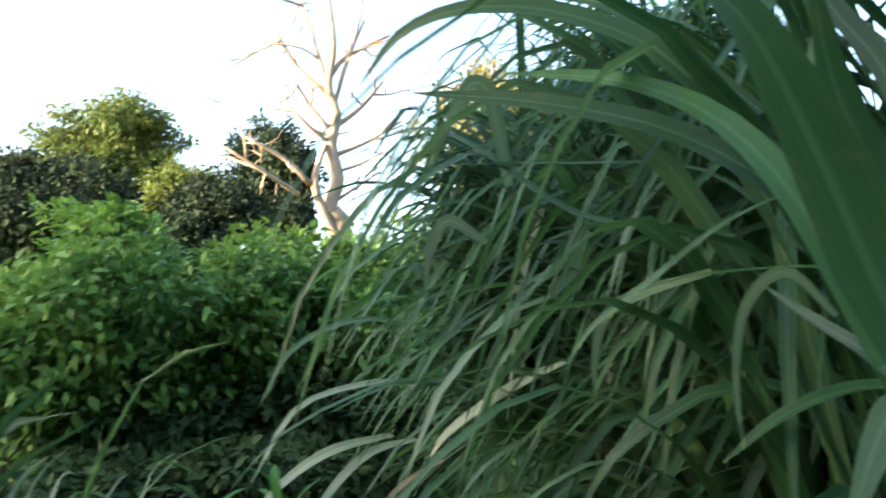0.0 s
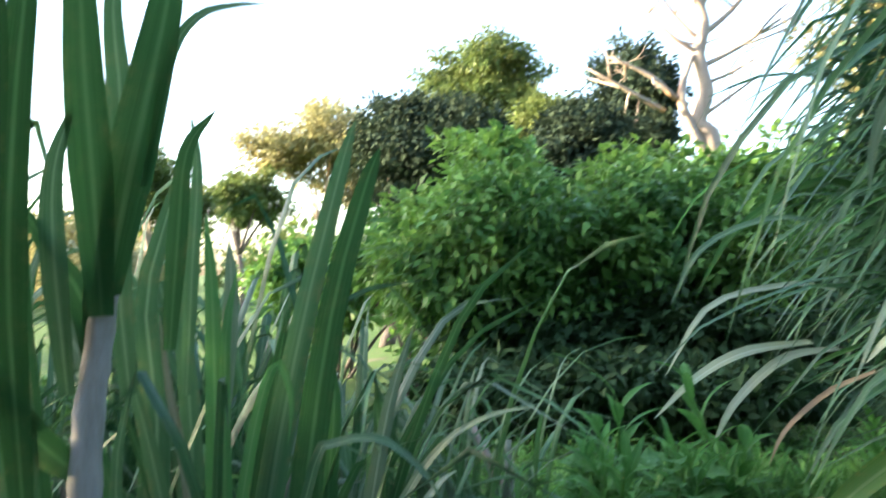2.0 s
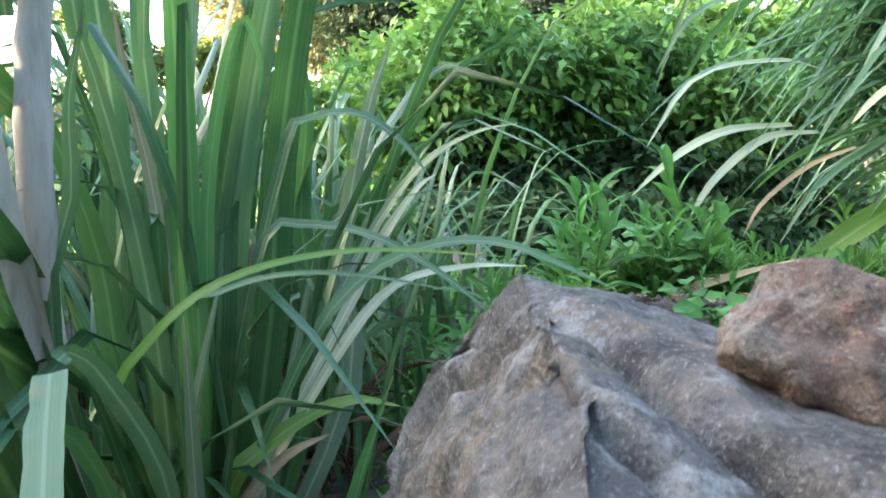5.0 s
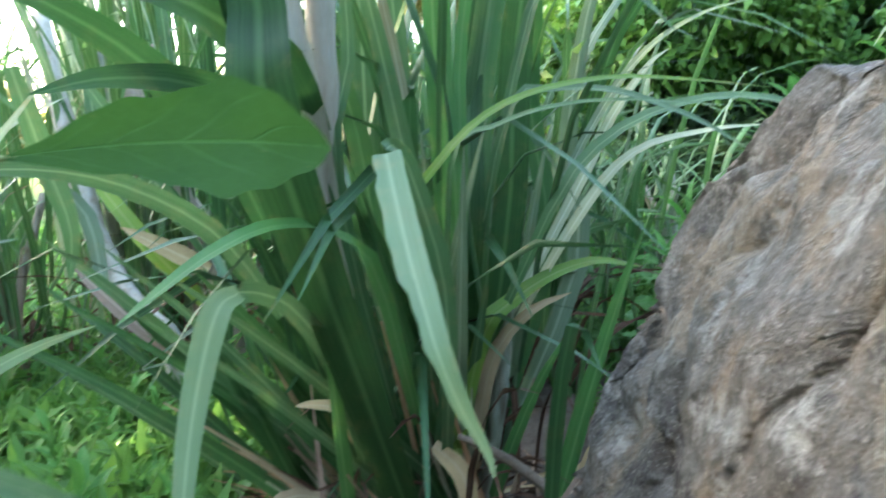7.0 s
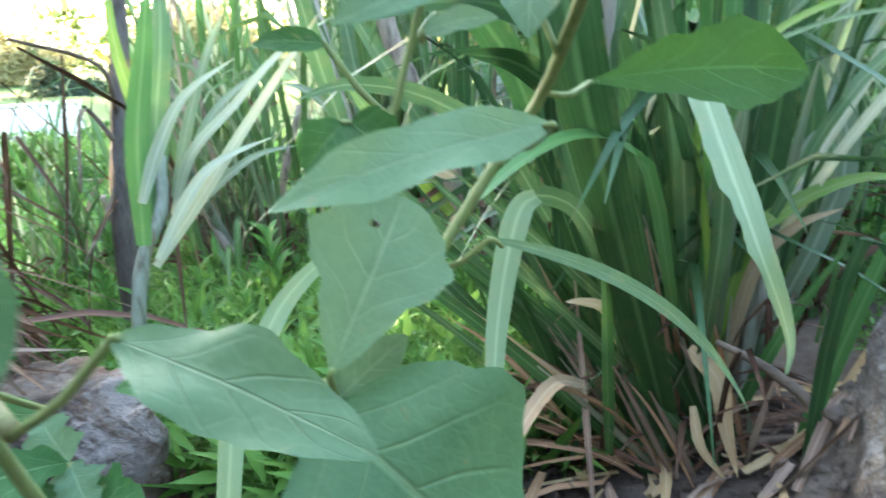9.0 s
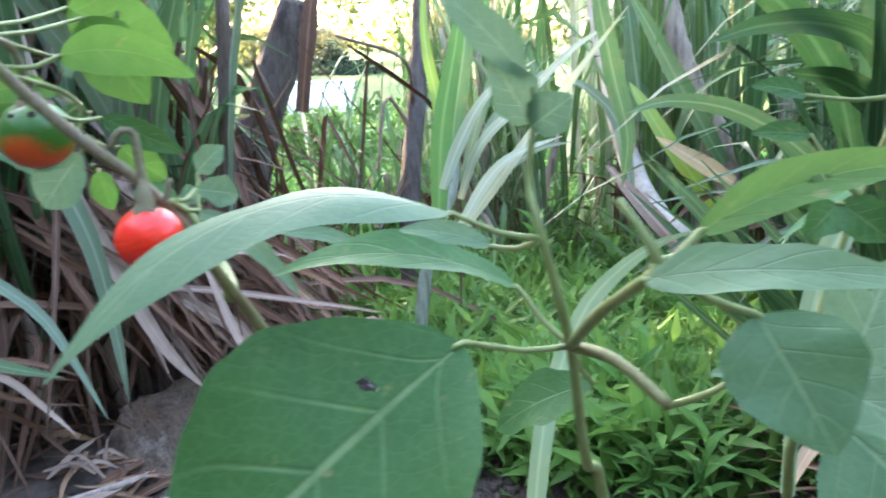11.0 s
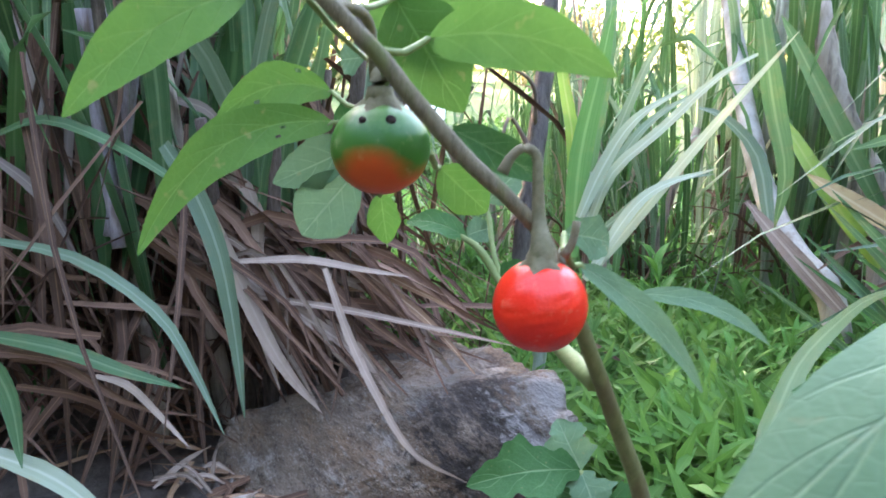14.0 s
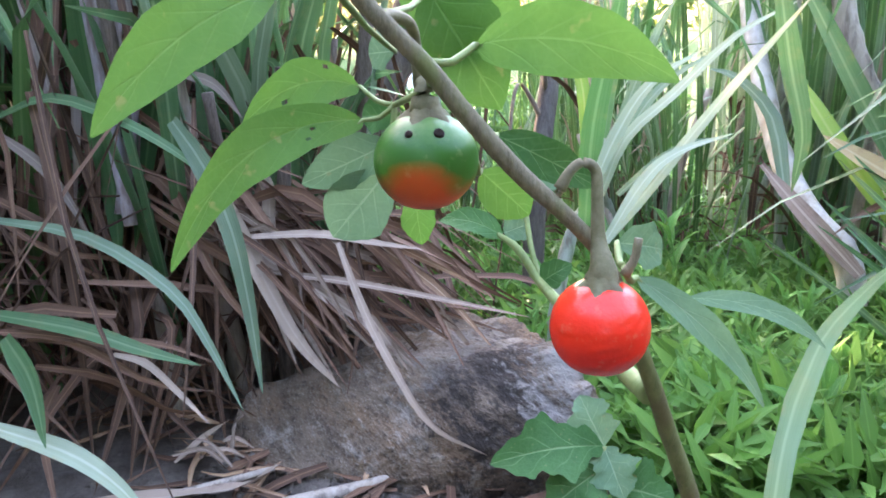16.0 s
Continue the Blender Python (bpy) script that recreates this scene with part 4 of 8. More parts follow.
def splay(parent, base, count, seed, mats, lean, length, width, sag=0.15, name="leaf", blunt=0.0, foot=0.06, wave=0.03):
    """Leaves and sheaths that fan out sideways from a clump's foot. lean: degrees from upright, minus to the side away from the boulder."""
    local = np.random.default_rng(seed)
    across, ahead = np.array((0.92, 0.39, 0.0)), np.array((0.39, -0.92, 0.0))
    for _ in range(count):
        a = radians(local.uniform(*lean))
        ln = local.uniform(*length)
        way = across * math.sin(a) + np.array((0, 0, math.cos(a))) + ahead * local.normal() * 0.22
        way = way / np.linalg.norm(way)
        b = np.asarray(base) + across * (local.normal() * foot + math.sin(a) * 0.03) + ahead * local.normal() * foot * 0.7
        down = np.array((0, 0, -1.0)) * ln * sag * local.uniform(0.3, 1.2) + across * math.sin(a) * ln * sag * 0.5
        q = [b + way * ln * s + down * s ** 2.4 for s in (0.0, 0.35, 0.7, 1.0)]
        part(name, blade_geo(q, local.uniform(*width), 9, 0.35, ahead + np.array((0, 0, 0.35)) + across * local.normal() * 0.3, blunt, wave, local.normal() * 0.4), mats[int(local.integers(len(mats)))], parent)


splay(cane, B1, 40, 21, (CANE, CANE_DEEP, CANE_DEEP, CANE_DEEP), (-50, -8), (0.40, 0.72), (0.014, 0.034), 0.12)
splay(cane, B1 + (-0.02, 0.10, 0), 9, 22, (CANE, CANE_FRESH, CANE_BLUE), (-8, 20), (0.5, 0.9), (0.014, 0.028), 0.15)
splay(cane, B1 + (0.0, -0.03, 0.02), 34, 25, (STRAW_GREY, STALKY, STALKY, TAN_DULL, STRAW), (-50, 0), (0.16, 0.42), (0.005, 0.013), 0.05, "sheath", 0.3)
splay(cane, B1 + (0.0, -0.02, 0.02), 8, 26, (STRAW_GREY, STALKY), (-4, 18), (0.15, 0.34), (0.006, 0.012), 0.08, "sheath", 0.3)
splay(cane, B1 + (-0.02, -0.06, 0.03), 34, 27, (STRAW, STRAW_DARK, STRAW_DARK, STRAW), (-80, -20), (0.12, 0.32), (0.004, 0.011), 0.30, "dead_leaf", 0.15, 0.05, 0.1)
splay(cane, B1 + (0.02, -0.02, 0.02), 9, 28, (STRAW, STRAW_DARK, STRAW_GREY), (10, 80), (0.10, 0.22), (0.004, 0.010), 0.30, "dead_leaf", 0.15, 0.04, 0.1)
splay(cane, B1 + (0, -0.05, 0.05), 12, 29, (CANE_DEEP, CANE_FRESH, CANE), (-30, 12), (0.3, 0.55), (0.018, 0.030), 0.1)
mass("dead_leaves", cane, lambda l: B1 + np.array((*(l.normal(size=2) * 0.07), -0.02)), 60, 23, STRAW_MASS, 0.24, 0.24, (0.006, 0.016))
mass("foliage", cane, lambda l: B1 + np.array((-0.08, 0.14, 0)) + np.array((*(l.normal(size=2) * 0.10), 0)), 70, 24, GRASS_DARK, 0.75, 0.5, (0.014, 0.03))

CAM_WAY = (0.35, -0.9, 0.25)
# the cut leaf that hangs from its fold, and the folded one beside it
leaf(cane, [(-0.43, 1.0, 0.10), (-0.375, 0.86, 0.38), (-0.366, 0.751, 0.526), (-0.368, 0.709, 0.564), (-0.369, 0.692, 0.563)], 0.024, CANE, 14, face=CAM_WAY, blunt=0.6)
part("leaf", torn_geo([(-0.262, 0.640, 0.300), (-0.252, 0.580, 0.350), (-0.253, 0.535, 0.395), (-0.266, 0.530, 0.430), (-0.285, 0.550, 0.462), (-0.308, 0.583, 0.494), (-0.334, 0.625, 0.528), (-0.360, 0.670, 0.560)], 0.0255, 28, CAM_WAY, 5), CANE_SOFT, cane, "pale green leaf torn off square")
leaf(cane, [(-0.47, 1.0, 0.02), (-0.487, 0.897, 0.171), (-0.495, 0.816, 0.321), (-0.501, 0.744, 0.400), (-0.512, 0.704, 0.425), (-0.525, 0.686, 0.430)], 0.030, CANE, 16, face=CAM_WAY, blunt=0.7)
leaf(cane, [(-0.525, 0.686, 0.429), (-0.531, 0.662, 0.420), (-0.533, 0.636, 0.377), (-0.527, 0.601, 0.314), (-0.511, 0.561, 0.247), (-0.489, 0.520, 0.189)], 0.031, CANE_SOFT, 20, face=CAM_WAY, blunt=0.45)
leaf(cane, [(-0.41, 1.0, 0.15), (-0.40, 0.88, 0.38), (-0.390, 0.799, 0.494), (-0.358, 0.804, 0.549), (-0.315, 0.818, 0.592), (-0.262, 0.840, 0.616), (-0.195, 0.879, 0.627), (-0.126, 0.921, 0.624), (-0.039, 0.965, 0.614)], 0.012, CANE_LIME, 22, face=(0.1, -0.7, 0.7))
leaf(cane, [(-0.45, 0.95, 0.20), (-0.455, 0.85, 0.42), (-0.470, 0.774, 0.475), (-0.478, 0.728, 0.490), (-0.492, 0.676, 0.492), (-0.508, 0.617, 0.476), (-0.520, 0.568, 0.454), (-0.528, 0.531, 0.437)], 0.026, CANE_FRESH, 18, face=(0.1, -0.7, 0.7))
leaf(cane, [(-0.42, 1.0, 0.12), (-0.384, 1.033, 0.300), (-0.351, 1.062, 0.343), (-0.304, 1.098, 0.375), (-0.246, 1.119, 0.394), (-0.184, 1.121, 0.388)], 0.030, CANE_LIME, 14, face=(0.1, -0.6, 0.8))
leaf(cane, [(-0.40, 1.02, 0.10), (-0.375, 1.04, 0.26), (-0.330, 1.075, 0.325), (-0.275, 1.10, 0.352)], 0.024, TAN_DULL, 10, face=(0.1, -0.6, 0.8))
leaf(cane, [(-0.436, 0.969, 0.164), (-0.393, 0.959, 0.133), (-0.377, 0.948, 0.072), (-0.354, 0.938, 0.003)], 0.030, TAN, 9, face=CAM_WAY, wave=0.15)
leaf(cane, [(-0.422, 0.951, 0.087), (-0.402, 0.924, 0.044), (-0.368, 0.929, 0.000)], 0.016, TAN, 8, face=CAM_WAY, wave=0.15)
leaf(cane, [(-0.536, 0.836, 0.142), (-0.548, 0.781, 0.166), (-0.544, 0.702, 0.162), (-0.541, 0.649, 0.142), (-0.532, 0.614, 0.125)], 0.024, TAN_DULL, 12, face=(0.2, -0.7, 0.7))
leaf(cane, [(-0.510, 0.894, 0.186), (-0.521, 0.867, 0.242), (-0.540, 0.841, 0.257), (-0.555, 0.822, 0.261)], 0.018, TAN, 10, face=(0.2, -0.7, 0.7))
# tall leaves and the crown of the pale stalk
leaf(cane, [(-0.539, 0.943, 0.955), (-0.539, 0.925, 1.110), (-0.522, 0.883, 1.239), (-0.502, 0.845, 1.339), (-0.480, 0.796, 1.433)], 0.053, CANE_DEEP, 14, face=CAM_WAY)
leaf(cane, [(-0.535, 0.947, 0.982), (-0.508, 0.945, 1.111), (-0.466, 0.924, 1.228), (-0.427, 0.899, 1.329), (-0.392, 0.859, 1.423)], 0.062, CANE_DEEP, 14, face=CAM_WAY)
leaf(cane, [(-0.575, 0.931, 0.861), (-0.581, 0.913, 1.029), (-0.571, 0.899, 1.127), (-0.542, 0.892, 1.201)], 0.033, CANE, 12, face=CAM_WAY)
leaf(cane, [(-0.570, 0.854, 0.752), (-0.585, 0.847, 0.985), (-0.552, 0.813, 1.174), (-0.507, 0.775, 1.310), (-0.461, 0.725, 1.411)], 0.045, CANE_DEEP, 14, face=CAM_WAY)
leaf(cane, [(-0.572, 0.779, 0.776), (-0.576, 0.787, 0.998), (-0.536, 0.760, 1.217), (-0.489, 0.710, 1.353)], 0.060, CANE_DEEP, 14, face=CAM_WAY)
leaf(cane, [(-0.487, 0.947, 1.111), (-0.444, 0.929, 1.255), (-0.405, 0.922, 1.303), (-0.359, 0.928, 1.316), (-0.321, 0.933, 1.316)], 0.014, CANE, 14, face=CAM_WAY)
leaf(cane, [(-0.507, 1.041, 0.904), (-0.496, 1.041, 1.054), (-0.476, 1.027, 1.165), (-0.435, 1.026, 1.218)], 0.029, CANE_DEEP, 12, face=CAM_WAY)
leaf(cane, [(-0.509, 1.089, 0.837), (-0.509, 1.103, 1.009), (-0.489, 1.080, 1.150), (-0.486, 1.056, 1.223)], 0.022, CANE, 12, face=CAM_WAY)
leaf(cane, [(-0.482, 1.155, 0.810), (-0.483, 1.172, 0.975), (-0.486, 1.170, 1.056)], 0.026, CANE_BLUE, 10, face=CAM_WAY)
leaf(cane, [(-0.545, 1.011, 0.849), (-0.558, 1.004, 1.010), (-0.534, 0.971, 1.207), (-0.514, 0.924, 1.318), (-0.476, 0.881, 1.410)], 0.039, CANE, 12, face=CAM_WAY)
leaf(cane, [(-0.579, 0.983, 0.516), (-0.562, 0.856, 0.641), (-0.570, 0.744, 0.693), (-0.579, 0.637, 0.710), (-0.610, 0.557, 0.706)], 0.066, CANE_DEEP, 14, face=CAM_WAY)
leaf(cane, [(-0.596, 0.968, 0.479), (-0.588, 0.838, 0.597), (-0.607, 0.744, 0.631), (-0.636, 0.660, 0.633), (-0.663, 0.598, 0.617)], 0.040, CANE_DEEP, 14, face=CAM_WAY)
leaf(cane, [(-0.645, 0.936, 0.444), (-0.638, 0.831, 0.572), (-0.658, 0.735, 0.655), (-0.681, 0.650, 0.700), (-0.709, 0.581, 0.725)], 0.046, CANE_DEEP, 14, face=CAM_WAY)
leaf(cane, [(-0.628, 0.924, 0.340), (-0.652, 0.836, 0.458), (-0.686, 0.726, 0.528), (-0.717, 0.624, 0.552), (-0.742, 0.560, 0.541)], 0.029, CANE, 14, face=CAM_WAY)
leaf(cane, [(-0.547, 0.977, 0.383), (-0.569, 0.925, 0.479), (-0.619, 0.837, 0.559), (-0.652, 0.744, 0.580)], 0.050, CANE_DEEP, 12, face=CAM_WAY)
leaf(cane, [(-0.504, 1.050, 0.326), (-0.535, 1.009, 0.439), (-0.577, 0.937, 0.511), (-0.608, 0.852, 0.521)], 0.030, CANE_DEEP, 12, face=CAM_WAY)
leaf(cane, [(-0.432, 1.038, 0.040), (-0.410, 1.091, 0.435), (-0.418, 1.140, 0.626), (-0.376, 1.163, 0.896), (-0.299, 1.119, 1.135), (-0.267, 1.096, 1.212)], 0.048, CANE, 12, face=CAM_WAY)
leaf(cane, [(-0.424, 1.050, 0.040), (-0.378, 1.142, 0.416), (-0.377, 1.204, 0.691), (-0.333, 1.198, 0.954), (-0.269, 1.151, 1.127), (-0.242, 1.134, 1.180)], 0.054, CANE_DEEP, 12, face=CAM_WAY)
leaf(cane, [(-0.437, 1.022, 0.040), (-0.429, 1.027, 0.423), (-0.466, 1.093, 0.706), (-0.465, 1.078, 0.969), (-0.463, 1.053, 1.085)], 0.035, CANE_FRESH, 12, face=CAM_WAY)
leaf(cane, [(-0.433, 1.019, 0.040), (-0.412, 1.015, 0.431), (-0.442, 1.071, 0.665), (-0.446, 1.078, 0.909), (-0.421, 1.062, 1.011)], 0.024, CANE_FRESH, 12, face=CAM_WAY)
leaf(cane, [(-0.433, 1.023, 0.040), (-0.411, 1.032, 0.439), (-0.425, 1.079, 0.664), (-0.406, 1.092, 0.811), (-0.376, 1.087, 0.883), (-0.357, 1.093, 0.836), (-0.359, 1.085, 0.776)], 0.019, CANE_FRESH, 16, face=CAM_WAY)
leaf(cane, [(-0.433, 1.030, 0.040), (-0.412, 1.060, 0.425), (-0.430, 1.137, 0.634), (-0.419, 1.174, 0.812), (-0.398, 1.185, 0.953)], 0.047, CANE_DEEP, 12, face=CAM_WAY)
leaf(cane, [(-0.450, 1.028, 0.040), (-0.479, 1.050, 0.421), (-0.530, 1.085, 0.631), (-0.569, 1.075, 0.814), (-0.589, 1.043, 0.917)], 0.033, CANE, 12, face=CAM_WAY)
leaf(cane, [(-0.456, 1.032, 0.040), (-0.502, 1.069, 0.409), (-0.557, 1.117, 0.629), (-0.595, 1.101, 0.771), (-0.615, 1.095, 0.827)], 0.021, CANE_DEEP, 12, face=CAM_WAY)
leaf(cane, [(-0.457, 1.047, 0.040), (-0.506, 1.128, 0.407), (-0.557, 1.192, 0.647), (-0.597, 1.199, 0.821), (-0.612, 1.193, 0.942)], 0.022, STALKY, 12, face=CAM_WAY)
leaf(cane, [(-0.470, 1.038, 0.040), (-0.559, 1.091, 0.392), (-0.602, 1.121, 0.574), (-0.640, 1.100, 0.727), (-0.658, 1.095, 0.768)], 0.041, CANE_DEEP, 12, face=CAM_WAY)
leaf(cane, [(-0.464, 1.056, 0.040), (-0.535, 1.165, 0.387), (-0.587, 1.250, 0.726), (-0.591, 1.228, 0.944), (-0.556, 1.211, 1.079)], 0.042, CANE, 12, face=CAM_WAY)
leaf(cane, [(-0.482, 1.059, 0.040), (-0.610, 1.178, 0.372), (-0.649, 1.252, 0.741), (-0.660, 1.234, 0.952), (-0.606, 1.203, 1.095), (-0.556, 1.182, 1.204)], 0.048, CANE, 12, face=CAM_WAY)
leaf(cane, [(-0.415, 1.075, 0.040), (-0.340, 1.241, 0.376), (-0.378, 1.306, 0.616), (-0.370, 1.319, 0.803), (-0.392, 1.295, 0.914)], 0.038, CANE_DEEP, 12, face=CAM_WAY)
leaf(cane, [(-0.405, 1.090, 0.040), (-0.299, 1.299, 0.354), (-0.329, 1.360, 0.527), (-0.302, 1.418, 0.768), (-0.258, 1.435, 0.913)], 0.040, CANE_BLUE, 12, face=CAM_WAY)
leaf(cane, [(-0.566, 0.974, 0.885), (-0.559, 0.974, 0.994), (-0.531, 0.967, 1.079), (-0.489, 0.954, 1.177)], 0.045, CANE_DEEP, 12, face=CAM_WAY)
leaf(cane, [(-0.575, 0.980, 0.884), (-0.585, 0.970, 0.974), (-0.598, 0.928, 1.034), (-0.607, 0.880, 1.099)], 0.036, CANE_DEEP, 12, face=CAM_WAY)
leaf(cane, [(-0.586, 0.996, 0.877), (-0.614, 0.976, 0.939), (-0.619, 0.943, 0.991)], 0.031, CANE_BLUE, 12, face=CAM_WAY)
leaf(cane, [(-0.576, 0.965, 0.752), (-0.603, 0.916, 0.811), (-0.624, 0.865, 0.884), (-0.643, 0.819, 0.943)], 0.043, CANE_DEEP, 12, face=CAM_WAY)
leaf(cane, [(-0.477, 0.982, 0.040), (-0.590, 0.868, 0.515), (-0.619, 0.910, 0.771), (-0.622, 0.891, 0.966), (-0.607, 0.849, 1.114)], 0.052, CANE, 12, face=CAM_WAY)
leaf(cane, [(-0.477, 0.999, 0.040), (-0.590, 0.936, 0.485), (-0.642, 0.971, 0.718), (-0.655, 0.957, 0.938), (-0.623, 0.916, 1.115)], 0.041, CANE_DEEP, 12, face=CAM_WAY)
leaf(cane, [(-0.453, 0.944, 0.040), (-0.490, 0.717, 0.552), (-0.516, 0.736, 0.694), (-0.524, 0.730, 0.801), (-0.540, 0.711, 0.888)], 0.067, CANE_DEEP, 12, face=CAM_WAY)
leaf(cane, [(-0.465, 0.997, 0.040), (-0.541, 0.929, 0.508), (-0.538, 0.970, 0.667), (-0.547, 0.989, 0.778), (-0.534, 1.007, 0.885)], 0.023, CANE, 12, face=CAM_WAY)
leaf(cane, [(-0.406, 1.074, 0.397), (-0.344, 1.136, 0.722), (-0.313, 1.142, 0.763), (-0.248, 1.141, 0.773), (-0.189, 1.129, 0.740), (-0.145, 1.106, 0.693)], 0.020, CANE, 14, face=(0.1, -0.6, 0.8))
leaf(cane, [(-0.413, 1.060, 0.331), (-0.363, 1.098, 0.601), (-0.300, 1.106, 0.628), (-0.213, 1.074, 0.621), (-0.122, 1.025, 0.586), (-0.049, 0.982, 0.541)], 0.018, CANE, 14, face=(0.1, -0.6, 0.8))
leaf(cane, [(-0.418, 0.989, 0.298), (-0.377, 0.893, 0.542), (-0.322, 0.890, 0.582), (-0.256, 0.889, 0.601), (-0.179, 0.880, 0.604), (-0.070, 0.861, 0.593)], 0.010, CANE, 16, face=(0.1, -0.6, 0.8))
leaf(cane, [(-0.388, 1.054, 0.268), (-0.290, 1.079, 0.487), (-0.225, 1.129, 0.567), (-0.139, 1.136, 0.605), (-0.054, 1.114, 0.611), (0.020, 1.087, 0.589), (0.082, 1.065, 0.566)], 0.022, CANE, 14, face=(0.1, -0.6, 0.8))
leaf(cane, [(-0.381, 1.070, 0.249), (-0.271, 1.126, 0.453), (-0.202, 1.178, 0.540), (-0.104, 1.181, 0.569), (-0.024, 1.157, 0.576)], 0.018, CANE_PALE, 14, face=(0.1, -0.6, 0.8))
leaf(cane, [(-0.387, 1.113, 0.270), (-0.288, 1.249, 0.490), (-0.245, 1.292, 0.591), (-0.193, 1.300, 0.667), (-0.162, 1.299, 0.692)], 0.020, CANE_PALE, 14, face=(0.1, -0.6, 0.8))
leaf(cane, [(-0.386, 1.161, 0.321), (-0.286, 1.387, 0.583), (-0.206, 1.428, 0.701), (-0.118, 1.426, 0.756), (-0.041, 1.413, 0.773)], 0.018, CANE_BLUE, 14, face=(0.1, -0.6, 0.8))

# cane behind, along the bank
def stand(base, label, count, h, reach, seed, mats=GREENS, width=(0.028, 0.05), extra=60, stalks=4, up=0.5, stalk_mat=None, mass_mat=None):
    base = np.array((base[0], base[1], float(ground_z(base[0], base[1])) - 0.02))
    ob = thing("cane_clump", base, label, "sugar cane", "cane clumps")
    local = np.random.default_rng(seed)
    for i in range(stalks):
        b = base + np.array((*(local.normal(size=2) * 0.09), 0))
        tip = b + np.array((*(local.normal(size=2) * 0.16), h * local.uniform(0.6, 0.85)))
        cane_stalk(ob, [b, (b + tip) / 2 + np.array((*(local.normal(size=2) * 0.03), 0)), tip], local.uniform(0.013, 0.02), stalk_mat or (STALK if i % 2 else STALK_GREY), 5)
    fan(ob, base, count, h, reach, seed + 1, mats, width, (0, 360), 0.10, up)
    if extra:
        mass("foliage", ob, lambda l: base + np.array((*(l.normal(size=2) * 0.14), 0)), extra, seed + 2, mass_mat or GRASS_MASS, h, reach, width)
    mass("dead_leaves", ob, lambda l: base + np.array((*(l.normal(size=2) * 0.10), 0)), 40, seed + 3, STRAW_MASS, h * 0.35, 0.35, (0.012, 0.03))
    return ob


stand((-0.50, 1.75), "clump of green cane behind the front clump", 30, 0.85, 0.6, 100, (CANE_BLUE, CANE_BLUE, CANE_DEEP, CANE), (0.016, 0.034), stalks=0)
stand((-0.85, 1.75), "clump of green cane with bluish leaves", 28, 1.0, 0.45, 110, (CANE_DEEP, CANE, CANE, CANE_BLUE), (0.018, 0.036), mass_mat=GRASS_DARK)
stand((-1.22, 1.90), "young green cane behind a pale leaning stalk", 14, 0.95, 0.30, 120, (CANE, CANE_FRESH, CANE_BLUE), (0.016, 0.036), 8, 3, 0.75)
# paler mix for canes against the sky; the backlight is in the colour
PALES = (CANE_PALE, CANE_PALE, CANE_BLUE, CANE_LIME)
MIXED = (CANE_PALE, CANE_BLUE, CANE, CANE_FRESH, CANE_SOFT)
stand((-1.65, 1.95), "upright clump of pale green cane", 34, 1.4, 0.5, 130, MIXED, (0.016, 0.036), 40, up=0.7, mass_mat=GRASS_MASS)
stand((-2.05, 2.4), "upright clump of pale green cane", 34, 1.5, 0.5, 140, MIXED, (0.016, 0.036), 40, up=0.7, mass_mat=GRASS_MASS)
stand((-1.1, 2.5), "clump of green cane farther along the bank", 20, 1.05, 0.6, 150)
stand((-0.35, 2.6), "clump of green grass leaves beside the bush", 26, 0.6, 0.6, 160, (CANE_BLUE, CANE_BLUE, CANE), (0.012, 0.026))
stand((-1.7, 3.0), "tall clump of green cane farther off", 20, 1.15, 0.6, 170)
stand((-2.7, 2.9), "tall clump of pale green cane farther off", 26, 1.6, 0.6, 180, PALES, extra=25, up=0.8, mass_mat=GRASS_PALE)

for i, (x, y, h) in enumerate(((-2.2, 1.78, 0.85), (-2.55, 1.85, 1.2), (-3.3, 2.2, 1.3), (-2.9, 1.45, 0.7), (-4.2, 3.4, 1.5))):
    stand((x, y), "clump of pale green cane among the weeds", 26, h, 0.45, 800 + 10 * i, MIXED + (GRASSY, STRAW_GREY), (0.012, 0.028), 40, 3, 0.6, None, GRASS_MASS)

# tall grass beside the bare soil
def fountain(parent, base, count, seed, mats, height, reach, width, around, spread_base=(0.2, 0.2), name="leaf"):
    """Long leaves that spring up and bow over until their tips hang."""
    local = np.random.default_rng(seed)
    for _ in range(count):
        a = radians(local.uniform(*around))
        out = np.array((math.sin(a), math.cos(a), 0))
        b = np.asarray(base, float) + np.array((*(np.clip(local.normal(size=2), -1.4, 1.4) * spread_base), 0))
        h = height * local.uniform(0.35, 1.05)
        d = reach * local.uniform(0.5, 1.1)
        b = b + out * d * 0.1 + np.array((0, 0, h * 0.3))
        drop = local.uniform(0.10, 0.45)
        p = [b, b + out * d * 0.24 + np.array((0, 0, h * 0.44)), b + out * d * 0.56 + np.array((0, 0, h * 0.62)), b + out * d * 0.86 + np.array((0, 0, h * (0.60 - 0.45 * drop))), b + out * d + np.array((0, 0, h * (0.55 - drop)))]
        part(name, blade_geo(p, local.uniform(*width), 10, 0.3, out * 0.6 + np.array((0, 0, 1.0)), 0, 0.03, local.normal() * 0.5), mats[int(local.integers(len(mats)))], parent)


